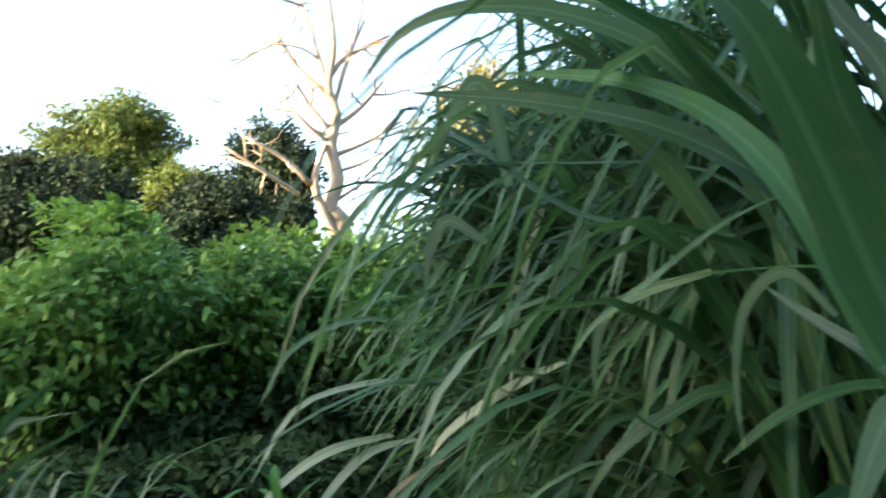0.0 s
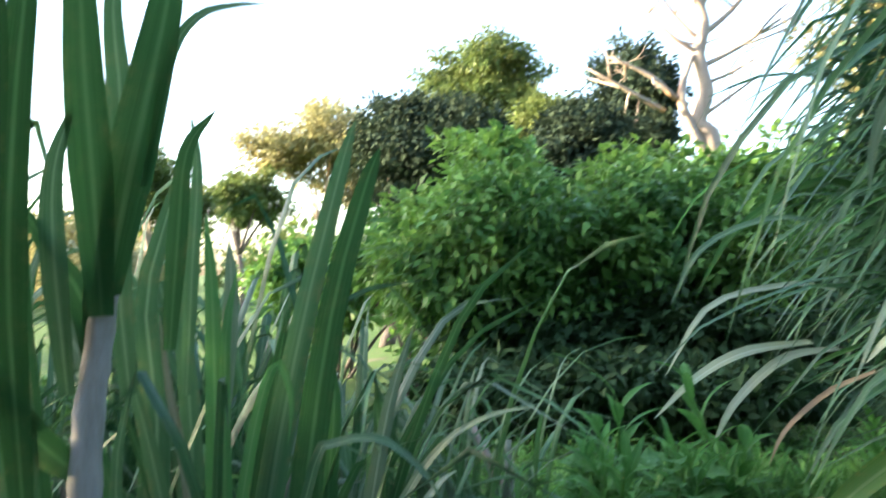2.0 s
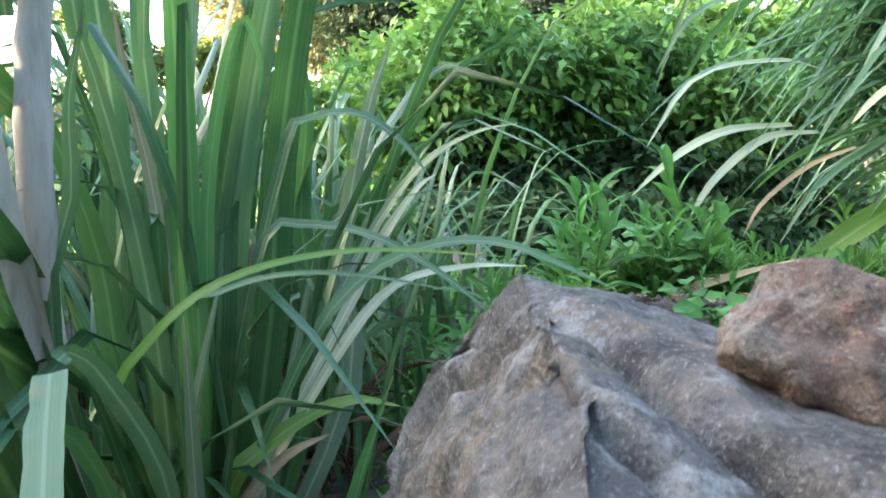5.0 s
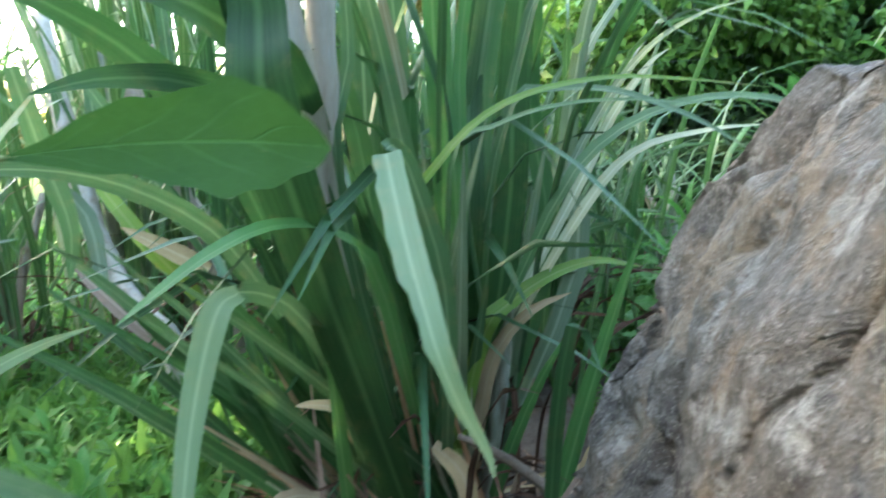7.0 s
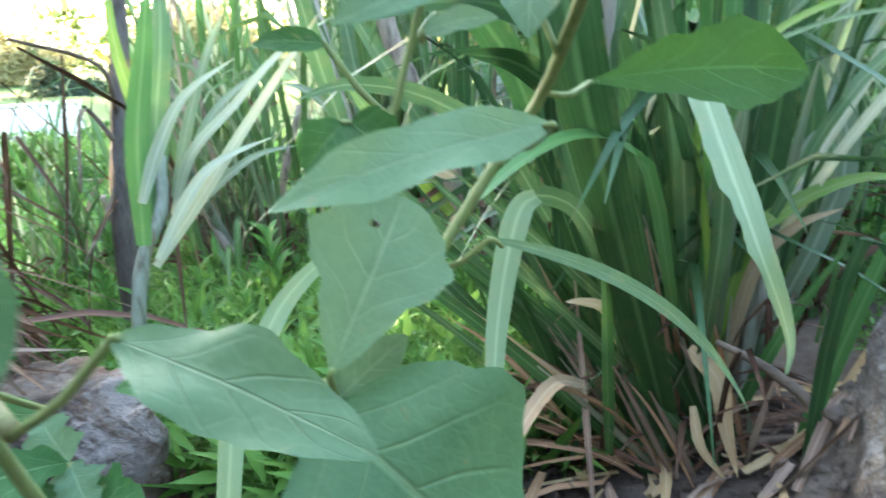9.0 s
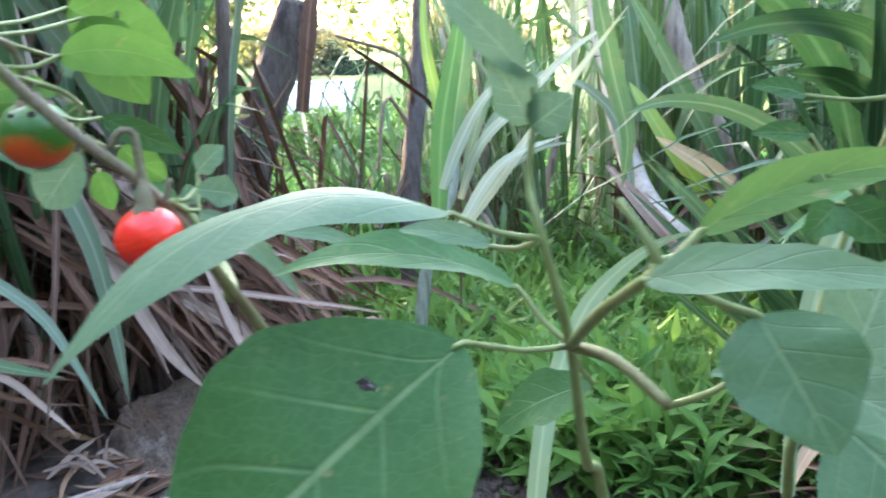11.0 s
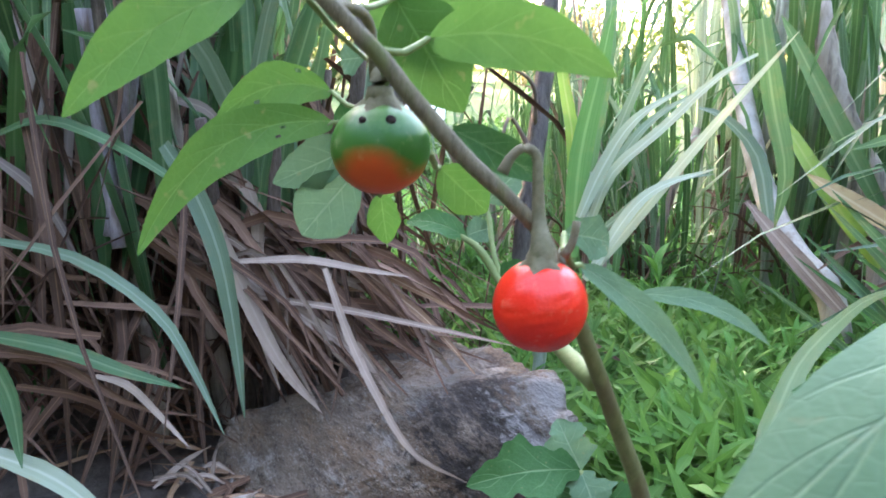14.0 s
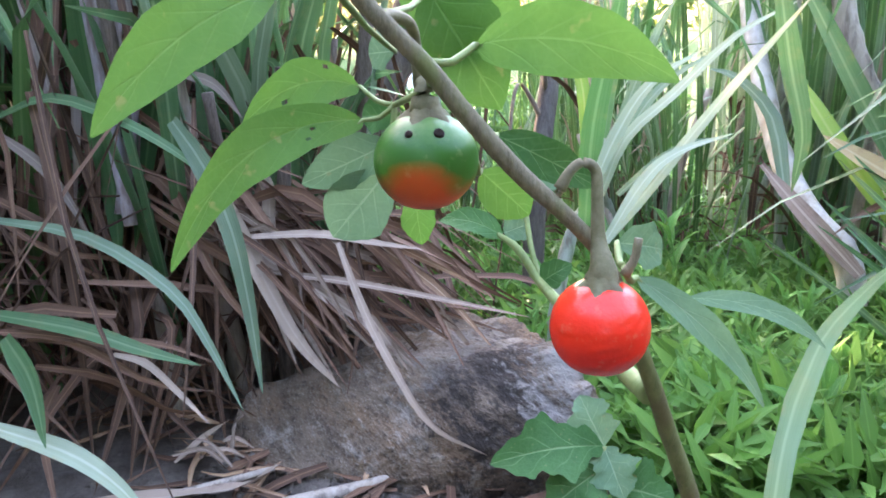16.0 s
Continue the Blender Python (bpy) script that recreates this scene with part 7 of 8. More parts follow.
grow(back, (-0.290, 0.119, 0.498), (-0.281, 0.100, 0.518), (-0.301, 0.073, 0.526), 0.011, GREY, EYE_C, 0.9, bend=0.12, seed=148)
grow(back, (-0.282, 0.154, 0.528), (-0.266, 0.157, 0.538), (-0.213, 0.233, 0.466), 0.0044, GREY, EYE_C, 0.5, "long narrow drooping leaf", bend=0.06, seed=49, lobes=0.02, sweep=-0.08, n=20)
grow(back, (-0.302, 0.164, 0.568), (-0.298, 0.141, 0.570), (-0.282, 0.144, 0.559), 0.0150, DARK, EYE_C, 0.0, "curled dark leaf", bend=0.1, cup=0.3, seed=50)
grow(back, (-0.302, 0.164, 0.568), (-0.299, 0.140, 0.570), (-0.303, 0.128, 0.559), 0.0120, DARK, EYE_C, 0.3, bend=0.1, cup=0.2, seed=51)
grow(back, (-0.252, 0.170, 0.585), (-0.264, 0.179, 0.605), (-0.253, 0.156, 0.589), 0.021, GREY, EYE_C, 0.0, "small bluish leaf", bend=0.12, seed=52, lobes=0.08, fat=0.30, n=18)
grow(back, (-0.295, 0.171, 0.591), (-0.294, 0.170, 0.592), (-0.275, 0.180, 0.595), 0.0080, GREY, EYE_C, 0.7, bend=0.1, seed=53)
grow(back, (-0.294, 0.174, 0.605), (-0.320, 0.153, 0.605), (-0.333, 0.138, 0.609), 0.0080, DARK, EYE_C, 0.7, bend=0.1, seed=54)
grow(back, (-0.302, 0.164, 0.568), (-0.319, 0.157, 0.590), (-0.335, 0.144, 0.591), 0.0080, DARK, EYE_C, 0.6, bend=0.1, seed=55)
for k, (x, y, w, mt) in enumerate(((1200, 40, 0.006, GREY), (1240, 10, 0.006, LIT), (1300, 30, 0.007, GREY), (1200, 100, 0.005, DARK))):
    q = np.array(JT) + np.array(((x - 1250) * 0.00011, (x - 1250) * 0.00009, (120 - y) * 0.00015))
    leaf_on(back, None, JT, tuple(q), w, mt, towards(EYE_C, JT, q, 0.1), bend=0.18, cup=0.25, seed=60 + k)

# the seedling in front of the log
sd, sb = plant("seedling", (-0.86, 0.33), "eggplant seedling with lobed leaves on bare soil", "seedlings")
sj = (-0.808, 0.291, 0.232)
sprig(sd, [sb - (0, 0, 0.01), (-0.801, 0.288, 0.179), sj], [0.004, 0.0035, 0.003], EGG_STEM, "main_stem", 8)
leaf_on(sd, None, sj, (-0.847, 0.182, 0.227), 0.0570, EGG_LEAF, (0.45, -0.5, 0.7), bend=0.16, seed=81, lobes=0.30, n=26, m=10)
leaf_on(sd, None, sj, (-0.845, 0.289, 0.272), 0.0442, EGG_LEAF_GREY, (0.6, -0.5, 0.4), bend=0.10, seed=82, lobes=0.30, n=26, m=10)
leaf_on(sd, None, sj, (-0.767, 0.282, 0.199), 0.0442, EGG_LEAF_GREY, (0.6, -0.5, 0.5), bend=0.06, seed=83, lobes=0.30, n=26, m=10)
leaf_on(sd, None, (-0.803, 0.286, 0.211), (-0.797, 0.207, 0.192), 0.0460, EGG_LEAF, (0.5, -0.4, 0.7), bend=0.10, seed=84, lobes=0.30, n=26, m=10)
leaf_on(sd, None, (-0.796, 0.288, 0.195), (-0.736, 0.317, 0.202), 0.0552, EGG_LEAF, (0.5, -0.4, 0.7), bend=0.10, seed=85, lobes=0.30, n=26, m=10)

# ---- trunk, posts and single canes across the weeds ----
tb = np.array((-2.930, 0.874, -0.176))
tb[2] = ground_z(tb[0], tb[1]) - 0.03
trunk = thing("tree_stump", tb, "leaning grey broken tree trunk without branches", "tree stump")
part("trunk", tube_geo([tb, (-2.923, 1.016, 0.270), (-2.879, 1.159, 0.619), (-2.865, 1.223, 0.789)], [0.10, 0.085, 0.078, 0.07], 22, 14, 0, 0.045, 5), BARK, trunk)
part("bark_strip", blade_geo([(-2.748, 1.220, 0.806), (-2.713, 1.165, 0.617), (-2.692, 1.114, 0.393)], 0.07, 8, 0.4, (0.9, -0.4, 0.1), 0.7, 0.15), STRAW_DARK, trunk, "peeling strip of reddish bark")

pb = np.array((-1.974, 1.079, 0.005))
pb[2] = ground_z(pb[0], pb[1]) - 0.03
post = thing("dead_sapling", pb, "thin dark leafless sapling standing in weeds", "sapling")
part("stem", tube_geo([pb, (-2.005, 1.112, 0.154), (-2.066, 1.198, 0.483), (-2.133, 1.274, 0.747), (-2.204, 1.335, 0.999)], [0.034, 0.031, 0.029, 0.026, 0.022], 20, 9, 0, 0.06, 6), BARK, post)
for a, b, c in (((-2.048, 1.171, 0.451), (-2.030, 1.126, 0.583), (-2.060, 0.924, 0.653)), ((-2.033, 1.150, 0.370), (-2.071, 1.087, 0.470), (-1.997, 1.002, 0.268)), ((-2.022, 1.130, 0.305), (-1.994, 1.061, 0.196), (-1.961, 0.962, 0.095))):
    part("twig", tube_geo([a, b, c], [0.008, 0.006, 0.004], 10, 6, 0, 0.06, 7), TWIG, post)


def single_cane(base, ctrl, r, label, mat, joints=6):
    b = np.array(base)
    b[2] = ground_z(b[0], b[1]) - 0.02
    ob = thing("sugar_cane", b, label, "sugar cane", "single canes")
    cane_stalk(ob, [b, *ctrl], r, mat, joints)
    return ob


c1 = single_cane((-1.538, 0.783, -0.007), [(-1.556, 0.856, 0.143), (-1.564, 0.933, 0.269), (-1.583, 0.968, 0.385)], 0.016, "young cane with a pale stem and upright leaves", STALK)
leaf(c1, [(-1.566, 0.926, 0.263), (-1.599, 0.977, 0.450), (-1.627, 1.041, 0.643), (-1.694, 1.116, 0.904)], 0.058, CANE, 10, face=LOOK)
leaf(c1, [(-1.568, 0.920, 0.257), (-1.631, 0.960, 0.448), (-1.707, 0.977, 0.630), (-1.765, 1.022, 0.817)], 0.035, CANE_LIME, 10, face=LOOK)
leaf(c1, [(-1.611, 1.005, 0.284), (-1.624, 1.074, 0.435), (-1.631, 1.169, 0.611), (-1.628, 1.221, 0.687)], 0.028, CANE_BLUE, 10, face=LOOK)
leaf(c1, [(-1.604, 0.994, 0.247), (-1.594, 1.052, 0.375), (-1.548, 1.153, 0.476), (-1.495, 1.277, 0.600), (-1.431, 1.392, 0.672)], 0.030, CANE_PALE, 12, face=UPW)
leaf(c1, [(-1.584, 1.028, 0.247), (-1.554, 1.124, 0.322), (-1.524, 1.198, 0.360), (-1.483, 1.273, 0.371)], 0.026, CANE_BLUE, 10, face=UPW)
leaf(c1, [(-1.608, 1.019, 0.297), (-1.618, 1.122, 0.433), (-1.611, 1.217, 0.509), (-1.586, 1.334, 0.566)], 0.026, CANE_BLUE, 10, face=UPW)

leaf(c1, [(-1.337, 0.754, 0.225), (-1.319, 0.857, 0.335), (-1.274, 0.998, 0.508), (-1.200, 1.121, 0.685)], 0.026, CANE_PALE, 12, face=LOOK)
leaf(c1, [(-1.391, 0.781, 0.332), (-1.385, 0.827, 0.426), (-1.360, 0.882, 0.520), (-1.313, 0.972, 0.585)], 0.030, CANE_PALE, 12, face=UPW)
leaf(c1, [(-1.319, 0.750, 0.241), (-1.308, 0.830, 0.351), (-1.280, 0.883, 0.403), (-1.225, 0.963, 0.437)], 0.026, CANE_PALE, 12, face=UPW)
leaf(c1, [(-1.423, 0.791, 0.245), (-1.461, 0.836, 0.439), (-1.472, 0.887, 0.612), (-1.478, 0.920, 0.738)], 0.050, CANE_FRESH, 12, face=LOOK)
c2 = single_cane((-1.251, 1.487, 0.042), [(-1.285, 1.487, 0.076), (-1.449, 1.526, 0.189), (-1.665, 1.655, 0.372), (-1.917, 1.827, 0.726), (-2.051, 1.928, 0.953)], 0.034, "leaning cane stem in pale dry sheaths", STALK_PALE, 8)
leaf(c2, [(-1.230, 1.444, 0.072), (-1.323, 1.416, 0.160), (-1.421, 1.411, 0.236), (-1.496, 1.415, 0.292)], 0.05, STRAW_GREY, 9, face=LOOK, blunt=0.3)
leaf(c2, [(-1.467, 1.477, 0.220), (-1.601, 1.579, 0.383), (-1.706, 1.558, 0.480), (-1.785, 1.534, 0.506)], 0.05, CANE_BLUE, 9, face=UPW)
leaf(c2, [(-1.563, 1.644, 0.383), (-1.639, 1.697, 0.524), (-1.741, 1.763, 0.762)], 0.09, CANE, 9, face=LOOK)
leaf(c2, [(-1.298, 1.651, 0.288), (-1.394, 1.599, 0.470), (-1.480, 1.555, 0.638), (-1.536, 1.525, 0.742)], 0.06, CANE, 10, face=LOOK)
leaf(c2, [(-1.212, 1.535, 0.170), (-1.323, 1.480, 0.327), (-1.413, 1.459, 0.448), (-1.468, 1.459, 0.509)], 0.05, CANE_LIME, 10, face=LOOK)
leaf(c2, [(-1.165, 1.487, 0.276), (-1.256, 1.459, 0.326), (-1.351, 1.425, 0.379)], 0.05, TAN, 9, face=LOOK)
leaf(c2, [(-1.296, 1.137, 0.710), (-1.265, 1.159, 0.543), (-1.230, 1.169, 0.415), (-1.225, 1.149, 0.305)], 0.050, CANE, 10, face=LOOK)
single_cane((-1.286, 1.745, 0.094), [(-1.346, 1.744, 0.258), (-1.431, 1.714, 0.449), (-1.490, 1.699, 0.585), (-1.555, 1.704, 0.776)], 0.035, "cane stem in brown dry sheaths", STALK_GREY, 8)

# the pale arching leaf over the weeds
rb_ = np.array((-0.633, 0.297, 0.0))
rb_[2] = ground_z(rb_[0], rb_[1])
arch = thing("cane_shoot", rb_, "cane shoot with a long pale arching leaf", "sugar cane", "cane shoots")
cane_stalk(arch, [rb_ - (0, 0, 0.01), rb_ + (0.002, 0.0, 0.05), rb_ + (0.004, 0.0, 0.11)], 0.008, STALK, 3)
leaf(arch, [rb_ + (0.004, 0, 0.08), (-0.667, 0.360, 0.238), (-0.696, 0.413, 0.277), (-0.705, 0.441, 0.307), (-0.720, 0.490, 0.338), (-0.729, 0.554, 0.361), (-0.751, 0.649, 0.368), (-0.757, 0.738, 0.368)], 0.029, CANE_SOFT, 18, face=LOOK)


# ---- weeds ----
def weed_kind(seed, leaves, height, length, width):
    """One weed: a stem with narrow leaves in turn; used again at other places."""
    local = np.random.default_rng(seed)
    ob = thing("weed", (0, 0, 0), "bright green broad-leaved weed in the undergrowth", "weed", "weeds")
    top = np.array((*(local.normal(size=2) * 0.02), height))
    part("stem", tube_geo([(0, 0, -0.01), top * 0.5 + np.array((0.008, 0, 0)), top], [0.0035, 0.003, 0.0015], 5, 5), WEED_LEAF, ob)
    for k in range(leaves):
        s = 0.15 + 0.85 * k / (leaves - 1)
        a = k * 2.4 + local.normal() * 0.3
        out = np.array((math.cos(a), math.sin(a), 0.35 + 0.6 * s))
        ln = length * local.uniform(0.7, 1.1) * (1.1 - 0.4 * s)
        b = top * s
        part("leaf", broad_geo(b, b + unit(out) * ln, width * local.uniform(0.8, 1.2), (0, 0, 1), 0.14, 0.15, 0.02, 6, 4, 0.05, seed=k), WEED_LEAF, ob)
    return ob


def herb(at, label, leaves, height, length, width, seed, material, group="broad herbs"):
    """A low herb with a few rounded leaves on long stalks."""
    local = np.random.default_rng(seed)
    b = np.array((at[0], at[1], float(ground_z(at[0], at[1])) - 0.005))
    ob = thing("herb", b, label, "herb", group)
    top = b + np.array((*(local.normal(size=2) * 0.01), height))
    part("stem", tube_geo([b, (b + top) / 2 + np.array((0.006, 0, 0)), top], [0.003, 0.0025, 0.0015], 6, 6), WEED_LEAF, ob)
    for k in range(leaves):
        a = k * 2.4 + local.normal() * 0.4
        s = b + (top - b) * local.uniform(0.45, 1.0)
        out = np.array((math.cos(a), math.sin(a), local.uniform(0.1, 0.6)))
        j = s + unit(out) * length * local.uniform(0.3, 0.7)
        tip = j + unit(out * (1, 1, 0.3)) * length * local.uniform(0.75, 1.15)
        lf = part("leaf", broad_geo(j, tip, width * local.uniform(0.8, 1.15), (0.1 * local.normal(), -0.35, 0.9), 0.12, 0.10, 0.05, 10, 6, 0.08, seed=k, fat=0.40), material, ob)
        part("leaf_stalk", tube_geo([s, (s + j) / 2 + np.array((0, 0, 0.004)), j], [0.0016, 0.0013, 0.0011], 5, 5), WEED_LEAF, lf)
    return ob


WEED_LEAF = broad_material("weed_blade", (0.053, 0.160, 0.031), (0.112, 0.290, 0.061), (0.18, 0.37, 0.11), (0.20, 0.25, 0.06), 0.4, 0.5, 7.0)
kinds = [weed_kind(1, 12, 0.17, 0.12, 0.015), weed_kind(2, 10, 0.13, 0.09, 0.020), weed_kind(3, 10, 0.10, 0.14, 0.012), weed_kind(4, 13, 0.22, 0.11, 0.015)]
local = np.random.default_rng(17)
# (middle x, y, half widths, how many, size)
PATCHES = ((-1.22, 1.05, 0.40, 0.35, 46, 0.78), (-0.92, 0.80, 0.22, 0.20, 22, 0.66), (-1.75, 1.35, 0.5, 0.35, 22, 1.0), (-2.5, 1.35, 0.4, 0.35, 16, 1.1), (-1.0, 0.86, 0.12, 0.10, 9, 0.9), (-1.45, 1.5, 0.4, 0.25, 26, 1.1), (-1.22, 1.38, 0.25, 0.15, 12, 0.9),
           (0.24, 1.13, 0.05, 0.02, 4, 0.32), (0.33, 1.14, 0.06, 0.03, 4, 0.30), (0.12, 2.12, 0.30, 0.16, 22, 1.35), (0.45, 2.45, 0.5, 0.25, 14, 1.1), (-0.30, 2.2, 0.2, 0.3, 8, 1.2))
used = 0
for px, py, rx, ry, many, size in PATCHES:
    for _ in range(many):
        x, y = px + local.uniform(-1, 1) * rx, py + local.uniform(-1, 1) * ry
        m = pose(x, y, float(ground_z(x, y)), local.normal() * 8, local.normal() * 8, local.uniform(0, 360))
        s = size * local.uniform(0.7, 1.3)
        if used < len(kinds):
            ob = kinds[used]
            ob.matrix_basis = m @ Matrix.Scale(s, 4)
        else:
            src = kinds[int(local.integers(len(kinds)))]
            ob = copy_thing(src, m)
            ob.scale = (s, s, s)
        used += 1


HERB_LEAF = broad_material("herb_leaf", (0.080, 0.195, 0.055), (0.165, 0.345, 0.110), (0.24, 0.42, 0.17), (0.25, 0.25, 0.08), 0.4, 0.5, 5.0)
YELLOWED = broad_material("yellowed_leaf", (0.45, 0.32, 0.05), (0.60, 0.42, 0.08), (0.55, 0.45, 0.15), (0.30, 0.15, 0.04), 0.4)
local = np.random.default_rng(607)
herb((0.168, 0.973), "small green herb with rounded leaves on the soil bank", 7, 0.030, 0.030, 0.026, 601, WEED_LEAF)
herb((0.243, 0.999), "small green herb with rounded leaves on the soil bank", 6, 0.025, 0.030, 0.024, 602, WEED_LEAF)
herb((0.182, 1.102), "small green herb with rounded leaves on the soil bank", 5, 0.05, 0.026, 0.022, 603, WEED_LEAF)
for k in range(26):
    herb((0.02 + local.uniform(-0.38, 0.40), 2.14 + local.uniform(-0.22, 0.22)), "creeping herb with broad light green leaves", 8, local.uniform(0.08, 0.20), 0.058, 0.052, 610 + k, HERB_LEAF)
herb((0.13, 2.24), "creeping herb with a yellowed leaf", 4, 0.13, 0.055, 0.050, 640, YELLOWED)


def undergrowth(name, spots, label, seed, material, size, tall, grassy=0.0):
    """Low leaves that nobody could count, over patches of the ground."""
    local = np.random.default_rng(seed)
    pts, ways, sizes = [], [], []
    for px, py, rx, ry, many in spots:
        n = many // 6
        a = local.uniform(0, 6.283, n)
        r = np.sqrt(local.random(n))
        x, y = px + np.cos(a) * r * rx, py + np.sin(a) * r * ry
        z = ground_z(x, y)
        for k in range(6):
            h = tall * local.random(n) ** 1.3
            q = np.stack([x + local.normal(size=n) * 0.02, y + local.normal(size=n) * 0.02, z + h], 1)
            w = unit(np.stack([local.normal(size=n), local.normal(size=n), 0.30 + 0.9 * local.random(n) + grassy], 1))
            pts.append(q)
            ways.append(w)
            sizes.append(size * local.uniform(0.6, 1.3, n) * (1 + grassy))
    pts, ways, sizes = np.vstack(pts), np.vstack(ways), np.concatenate(sizes)
    face = unit(local.normal(size=pts.shape) * 0.5 + np.array((0, 0, 1.0)))
    ratio = 0.23 if grassy == 0 else 0.10
    whole(name, leaves_geo(pts, ways, face, sizes, sizes * ratio), material, label, "undergrowth", kind="stuff", at=(0, 0, 0))


undergrowth("undergrowth", ((-1.25, 1.1, 0.55, 0.5, 5200), (-0.95, 0.85, 0.25, 0.25, 1800), (-2.0, 1.5, 0.8, 0.6, 6000), (-2.9, 1.6, 0.9, 0.9, 6000), (-4.2, 2.4, 1.4, 1.4, 6000), (-2.9, 0.9, 0.5, 0.5, 1800)),
            "low bright green weeds covering the bank", 201, WEED, 0.085, 0.14)
undergrowth("undergrowth", ((-6.5, 3.5, 2.0, 2.5, 7000), (-3.2, 4.0, 2.0, 1.6, 6000), (-9, 6, 3.0, 3.5, 9000), (-5.0, 0.5, 1.5, 1.5, 4000)), "weeds and herbs on the slope beyond the cane", 202, WEED, 0.13, 0.16)
undergrowth("undergrowth", ((0.10, 2.15, 0.45, 0.26, 3600), (0.9, 2.7, 0.9, 0.5, 3600), (0.3, 3.3, 1.2, 0.7, 6000), (-0.4, 2.4, 0.35, 0.5, 2000), (0.8, 4.4, 2.2, 0.7, 5000)),
            "leafy green weeds on the soil bank below the bush", 203, WEED, 0.060, 0.12)
undergrowth("grass_tufts", ((0.8, 2.35, 0.7, 0.35, 1400), (1.0, 3.2, 1.2, 0.7, 1800), (-2.6, 1.5, 0.9, 0.6, 1200), (-1.2, 1.4, 0.6, 0.4, 900), (-0.75, 1.15, 0.25, 0.3, 1400)),
            "short green grass among the weeds", 204, WEED, 0.08, 0.03, 0.9)
undergrowth("undergrowth", ((0.0, 1.45, 0.10, 0.25, 220), (0.45, 1.75, 0.35, 0.12, 500), (-0.15, 1.75, 0.2, 0.3, 1200)), "sparse small weeds on bare soil", 205, WEED, 0.035, 0.04)


# ---- litter ----
def litter(name, spots, label, seed, mats, width, length):
    local = np.random.default_rng(seed)
    for px, py, rx, ry, many in spots:
        for _ in range(many):
            x, y = px + local.uniform(-1, 1) * rx, py + local.uniform(-1, 1) * ry
            a = local.uniform(0, 6.283)
            ln = length * local.uniform(0.4, 1.2)
            q = []
            for s in (-0.5, -0.15, 0.2, 0.5):
                u, v = x + math.cos(a) * ln * s + local.normal() * 0.012, y + math.sin(a) * ln * s + local.normal() * 0.012
                q.append((u, v, float(ground_z(u, v)) + 0.008 + 0.018 * local.random()))
            whole(name, blade_geo(q, local.uniform(*width), 6, 0.3, (0.2, 0, 1), 0.2, 0.15, local.normal() * 0.8), mats[int(local.integers(len(mats)))], label, "dead leaf", "fallen leaves")


litter("fallen_leaf", ((-0.42, 0.90, 0.22, 0.16, 34), (-0.30, 1.15, 0.16, 0.15, 18)), "dry brown cane leaf lying on soil", 301, (STRAW, STRAW_DARK, STRAW_GREY, TAN), (0.008, 0.024), 0.22)
litter("fallen_leaf", ((-1.80, 0.0, 0.4, 0.25, 50), (-1.25, 0.28, 0.25, 0.16, 16), (-0.95, 0.45, 0.25, 0.2, 16), (-1.2, 0.8, 0.35, 0.3, 14)), "dry grey-brown cane leaf lying on soil", 302, (STRAW_DARK, STRAW_DARK, STRAW, STRAW_DARK), (0.008, 0.024), 0.26)
litter("fallen_leaf", ((0.25, 1.55, 0.35, 0.28, 22),), "dry straw lying on the bare bank", 303, (STRAW, STRAW_GREY), (0.006, 0.016), 0.16)
for q, w in (([(-1.422, 0.003, -0.160), (-1.421, 0.145, -0.160), (-1.398, 0.282, -0.160), (-1.381, 0.417, -0.150)], 0.013), ([(-1.662, -0.193, -0.200), (-1.597, -0.012, -0.190), (-1.556, 0.161, -0.170)], 0.010)):
    whole("dry_stalk", tube_geo(q, [w * 0.7, w, w, w * 0.5], 12, 8, 0, 0.08, 3), STALK_GREY, "pale dry stalk lying in front of the log", "stalk", "dry stalks")
whole("fallen_leaf", blade_geo([(-1.654, -0.183, -0.185), (-1.570, -0.015, -0.175), (-1.523, 0.094, -0.165), (-1.530, 0.162, -0.150)], 0.040, 12, 0.35, (0.2, 0, 1), 0.5, 0.2, 0.8), STRAW_GREY, "broad dry cane leaf with a torn end on soil", "dead leaf", "fallen leaves")
local = np.random.default_rng(99)
for k in range(9):
    c = np.array((-1.692, 0.066, -0.170)) + local.normal(size=3) * (0.035, 0.035, 0.008)
    d = local.normal(size=3) * (0.03, 0.03, 0.012)
    whole("bark_scrap", blade_geo([c - d, c + local.normal(size=3) * 0.008 + (0, 0, 0.012), c + d], local.uniform(0.008, 0.016), 7, 0.5, (0.3, -0.3, 0.9), 0.3, 0.3, local.normal() * 1.5), STRAW_GREY, "crumpled grey scrap of dry sheath beside the log", "dead leaf", "dry scraps")
whole("root", tube_geo([(-0.396, 0.952, 0.189), (-0.329, 0.957, 0.161), (-0.269, 0.952, 0.117), (-0.264, 0.933, 0.053), (-0.298, 0.891, 0.019), (-0.349, 0.834, 0.004)], [0.004, 0.007, 0.008, 0.008, 0.007, 0.005], 20, 7, 0, 0.05, 4), TWIG, "bent brown root lying beside the boulder", "root")
whole("fallen_leaf", blade_geo([(0.264, 1.956, 0.353), (0.346, 1.926, 0.411), (0.462, 1.951, 0.448), (0.577, 1.935, 0.490)], 0.038, 12, 0.45, (0, -0.5, 0.85), 0.2, 0.05, 0.3), TAN, "yellowish dry cane leaf lying on the bank", "leaf", "fallen leaves")
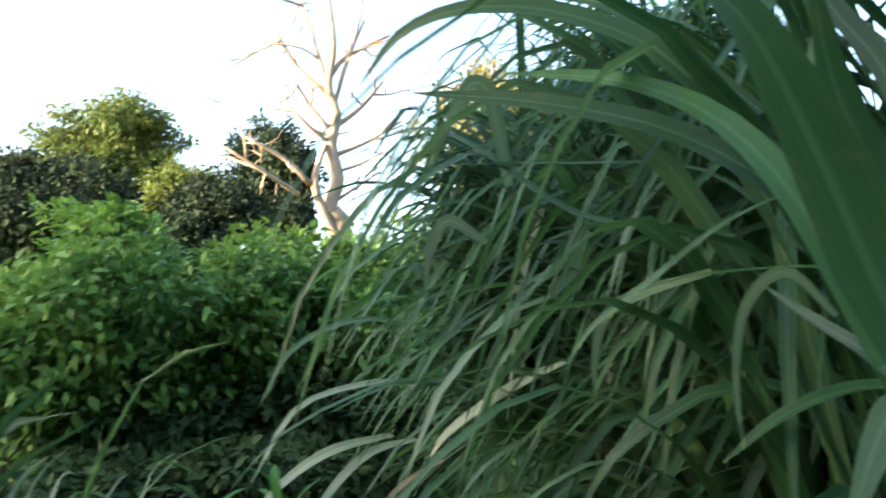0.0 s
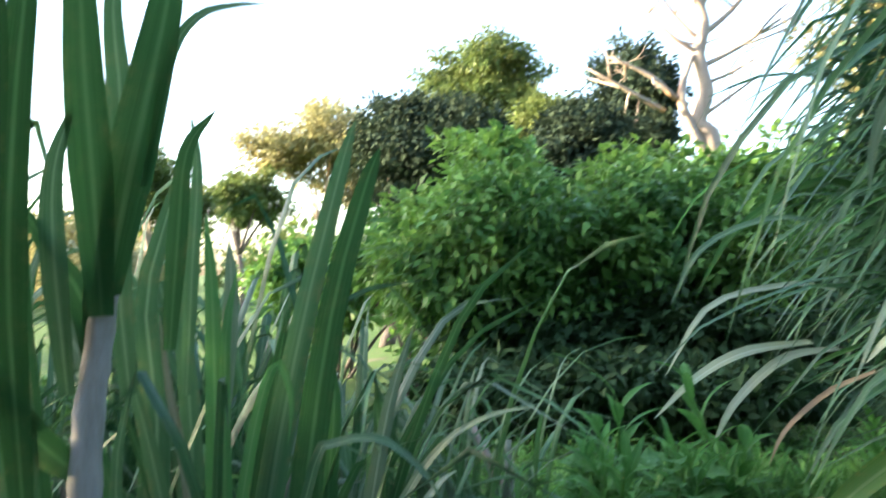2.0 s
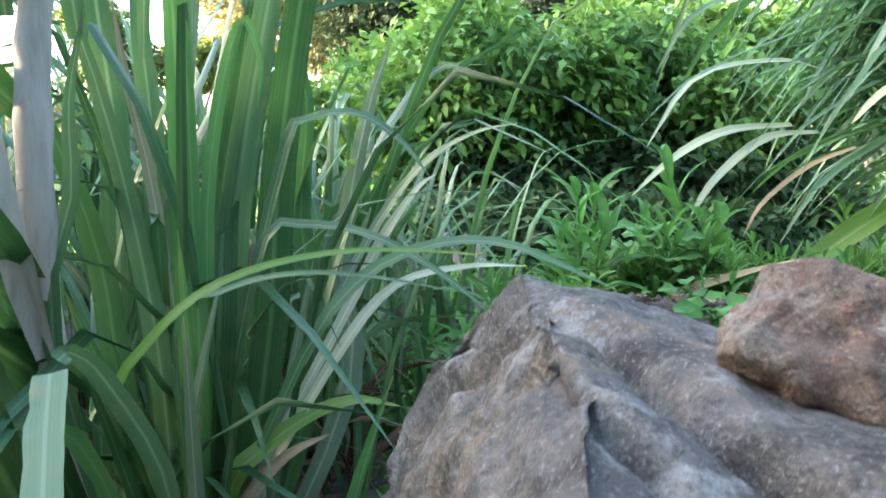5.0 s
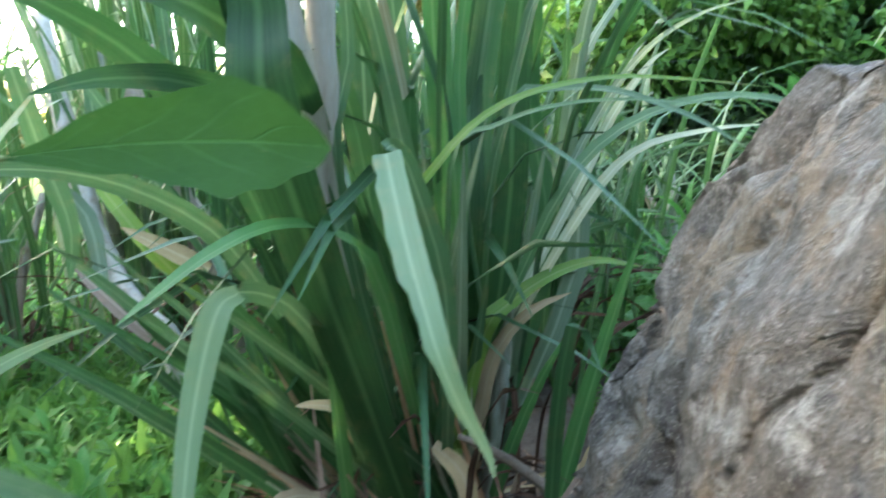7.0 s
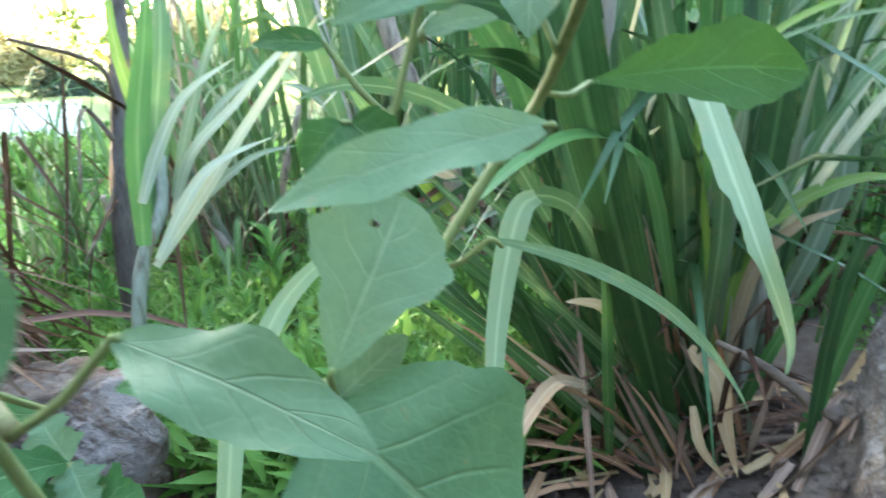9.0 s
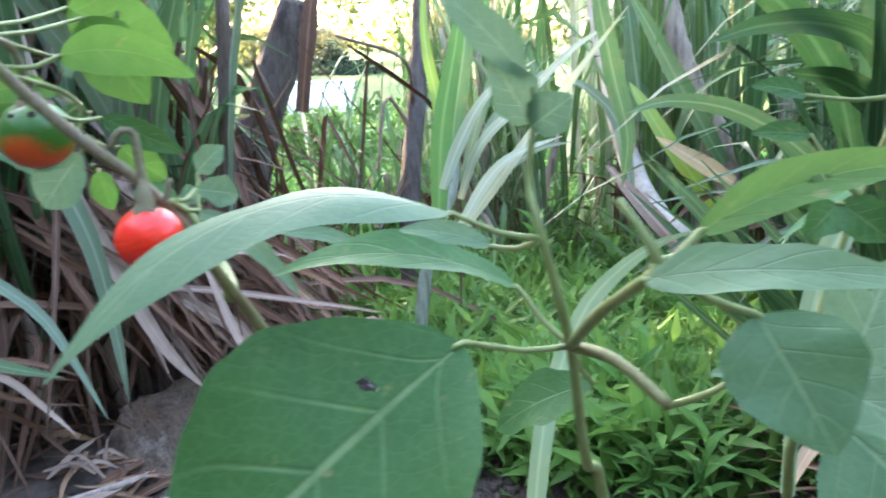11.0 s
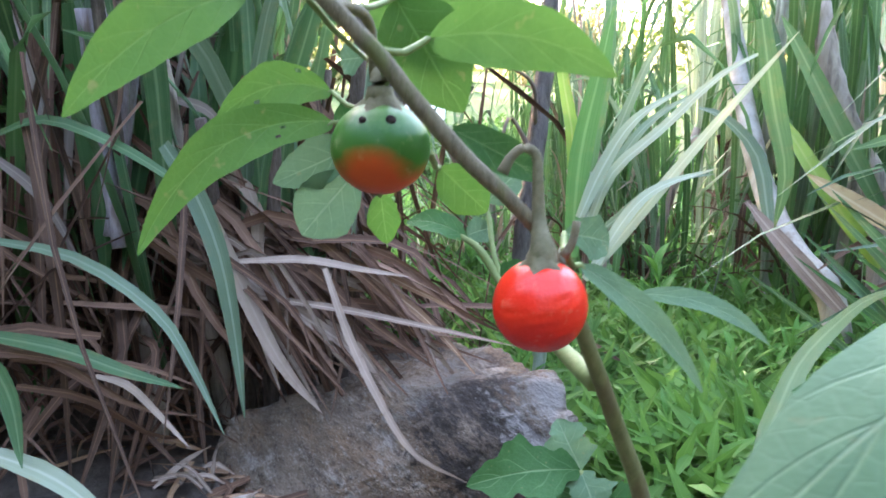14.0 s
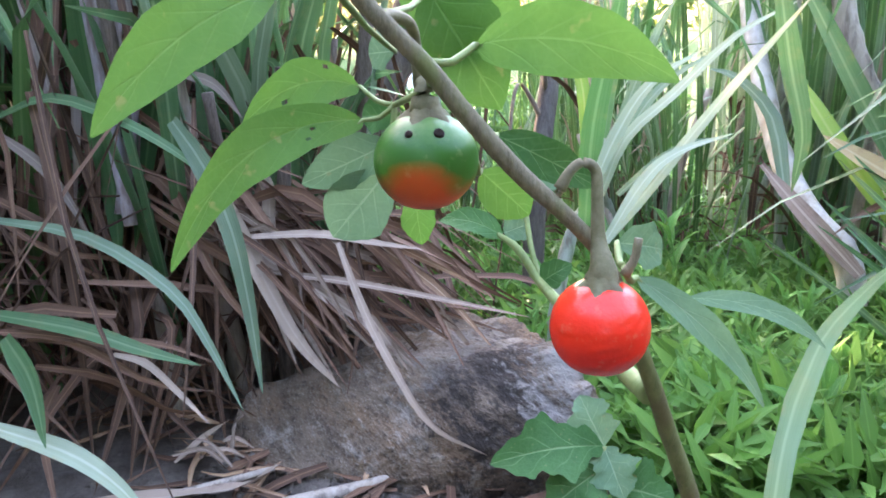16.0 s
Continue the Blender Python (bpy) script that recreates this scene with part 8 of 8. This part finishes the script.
whole("fallen_leaf", blade_geo([(0.882, 1.950, 0.680), (0.698, 1.904, 0.570), (0.580, 1.873, 0.483), (0.478, 1.843, 0.386)], 0.062, 12, 0.4, (0, -0.6, 0.8), 0.05, 0.03, 0.2), CANE_LIME, "yellow-green cane leaf leaning on the bank", "leaf", "fallen leaves")
local = np.random.default_rng(77)
for i in range(26):
    x, y = 0.02 + 0.75 * local.random(), 1.02 + 0.75 * local.random()
    s = local.uniform(0.008, 0.028)
    c = np.array((x, y, float(ground_z(x, y)) + s * 0.3))
    pts = [tuple(c + unit(local.normal(size=3)) * s * local.uniform(0.7, 1.2)) for _ in range(9)]
    whole("pebble", stone_geo(pts, i * 1.0, 2, 0.004, 30.0, 0.3), (STONE, STONE_RED)[i % 3 == 0], "small stone on the bare soil", "stone", "pebbles")


def crumbs(name, spots, label, seed, material, size):
    """Loose crumbs of soil, uncountable: small rough lumps scattered on the ground."""
    local = np.random.default_rng(seed)
    shape = np.array([(1, 0, 0), (0, 1, 0), (-1, 0, 0), (0, -1, 0), (0, 0, 0.8), (0, 0, -0.6)], float)
    tri = np.array([(0, 1, 4), (1, 2, 4), (2, 3, 4), (3, 0, 4), (1, 0, 5), (2, 1, 5), (3, 2, 5), (0, 3, 5)])
    vs, fs = [], []
    for px, py, rx, ry, many in spots:
        x, y = px + local.uniform(-1, 1, many) * rx, py + local.uniform(-1, 1, many) * ry
        s = size * local.exponential(1.0, many) + 0.0012
        c = np.stack([x, y, ground_z(x, y) + s * 0.4], 1)
        v = c[:, None] + shape[None] * s[:, None, None] * local.uniform(0.55, 1.35, (many, 6, 3))
        off = sum(len(q) for q in vs)
        vs.append(v.reshape(-1, 3))
        fs.append((tri[None] + (np.arange(many) * 6)[:, None, None] + off).reshape(-1, 3))
    whole(name, (np.vstack(vs), np.vstack(fs).tolist(), None), material, label, "soil", kind="stuff", at=(0, 0, 0))


crumbs("soil_crumbs", ((0.30, 1.30, 0.55, 0.42, 9000), (-0.35, 1.0, 0.35, 0.25, 5000), (-1.2, 0.35, 0.5, 0.35, 7000), (-0.9, 0.75, 0.3, 0.3, 2500)), "loose crumbs of dark soil", 501, SOIL, 0.0028)
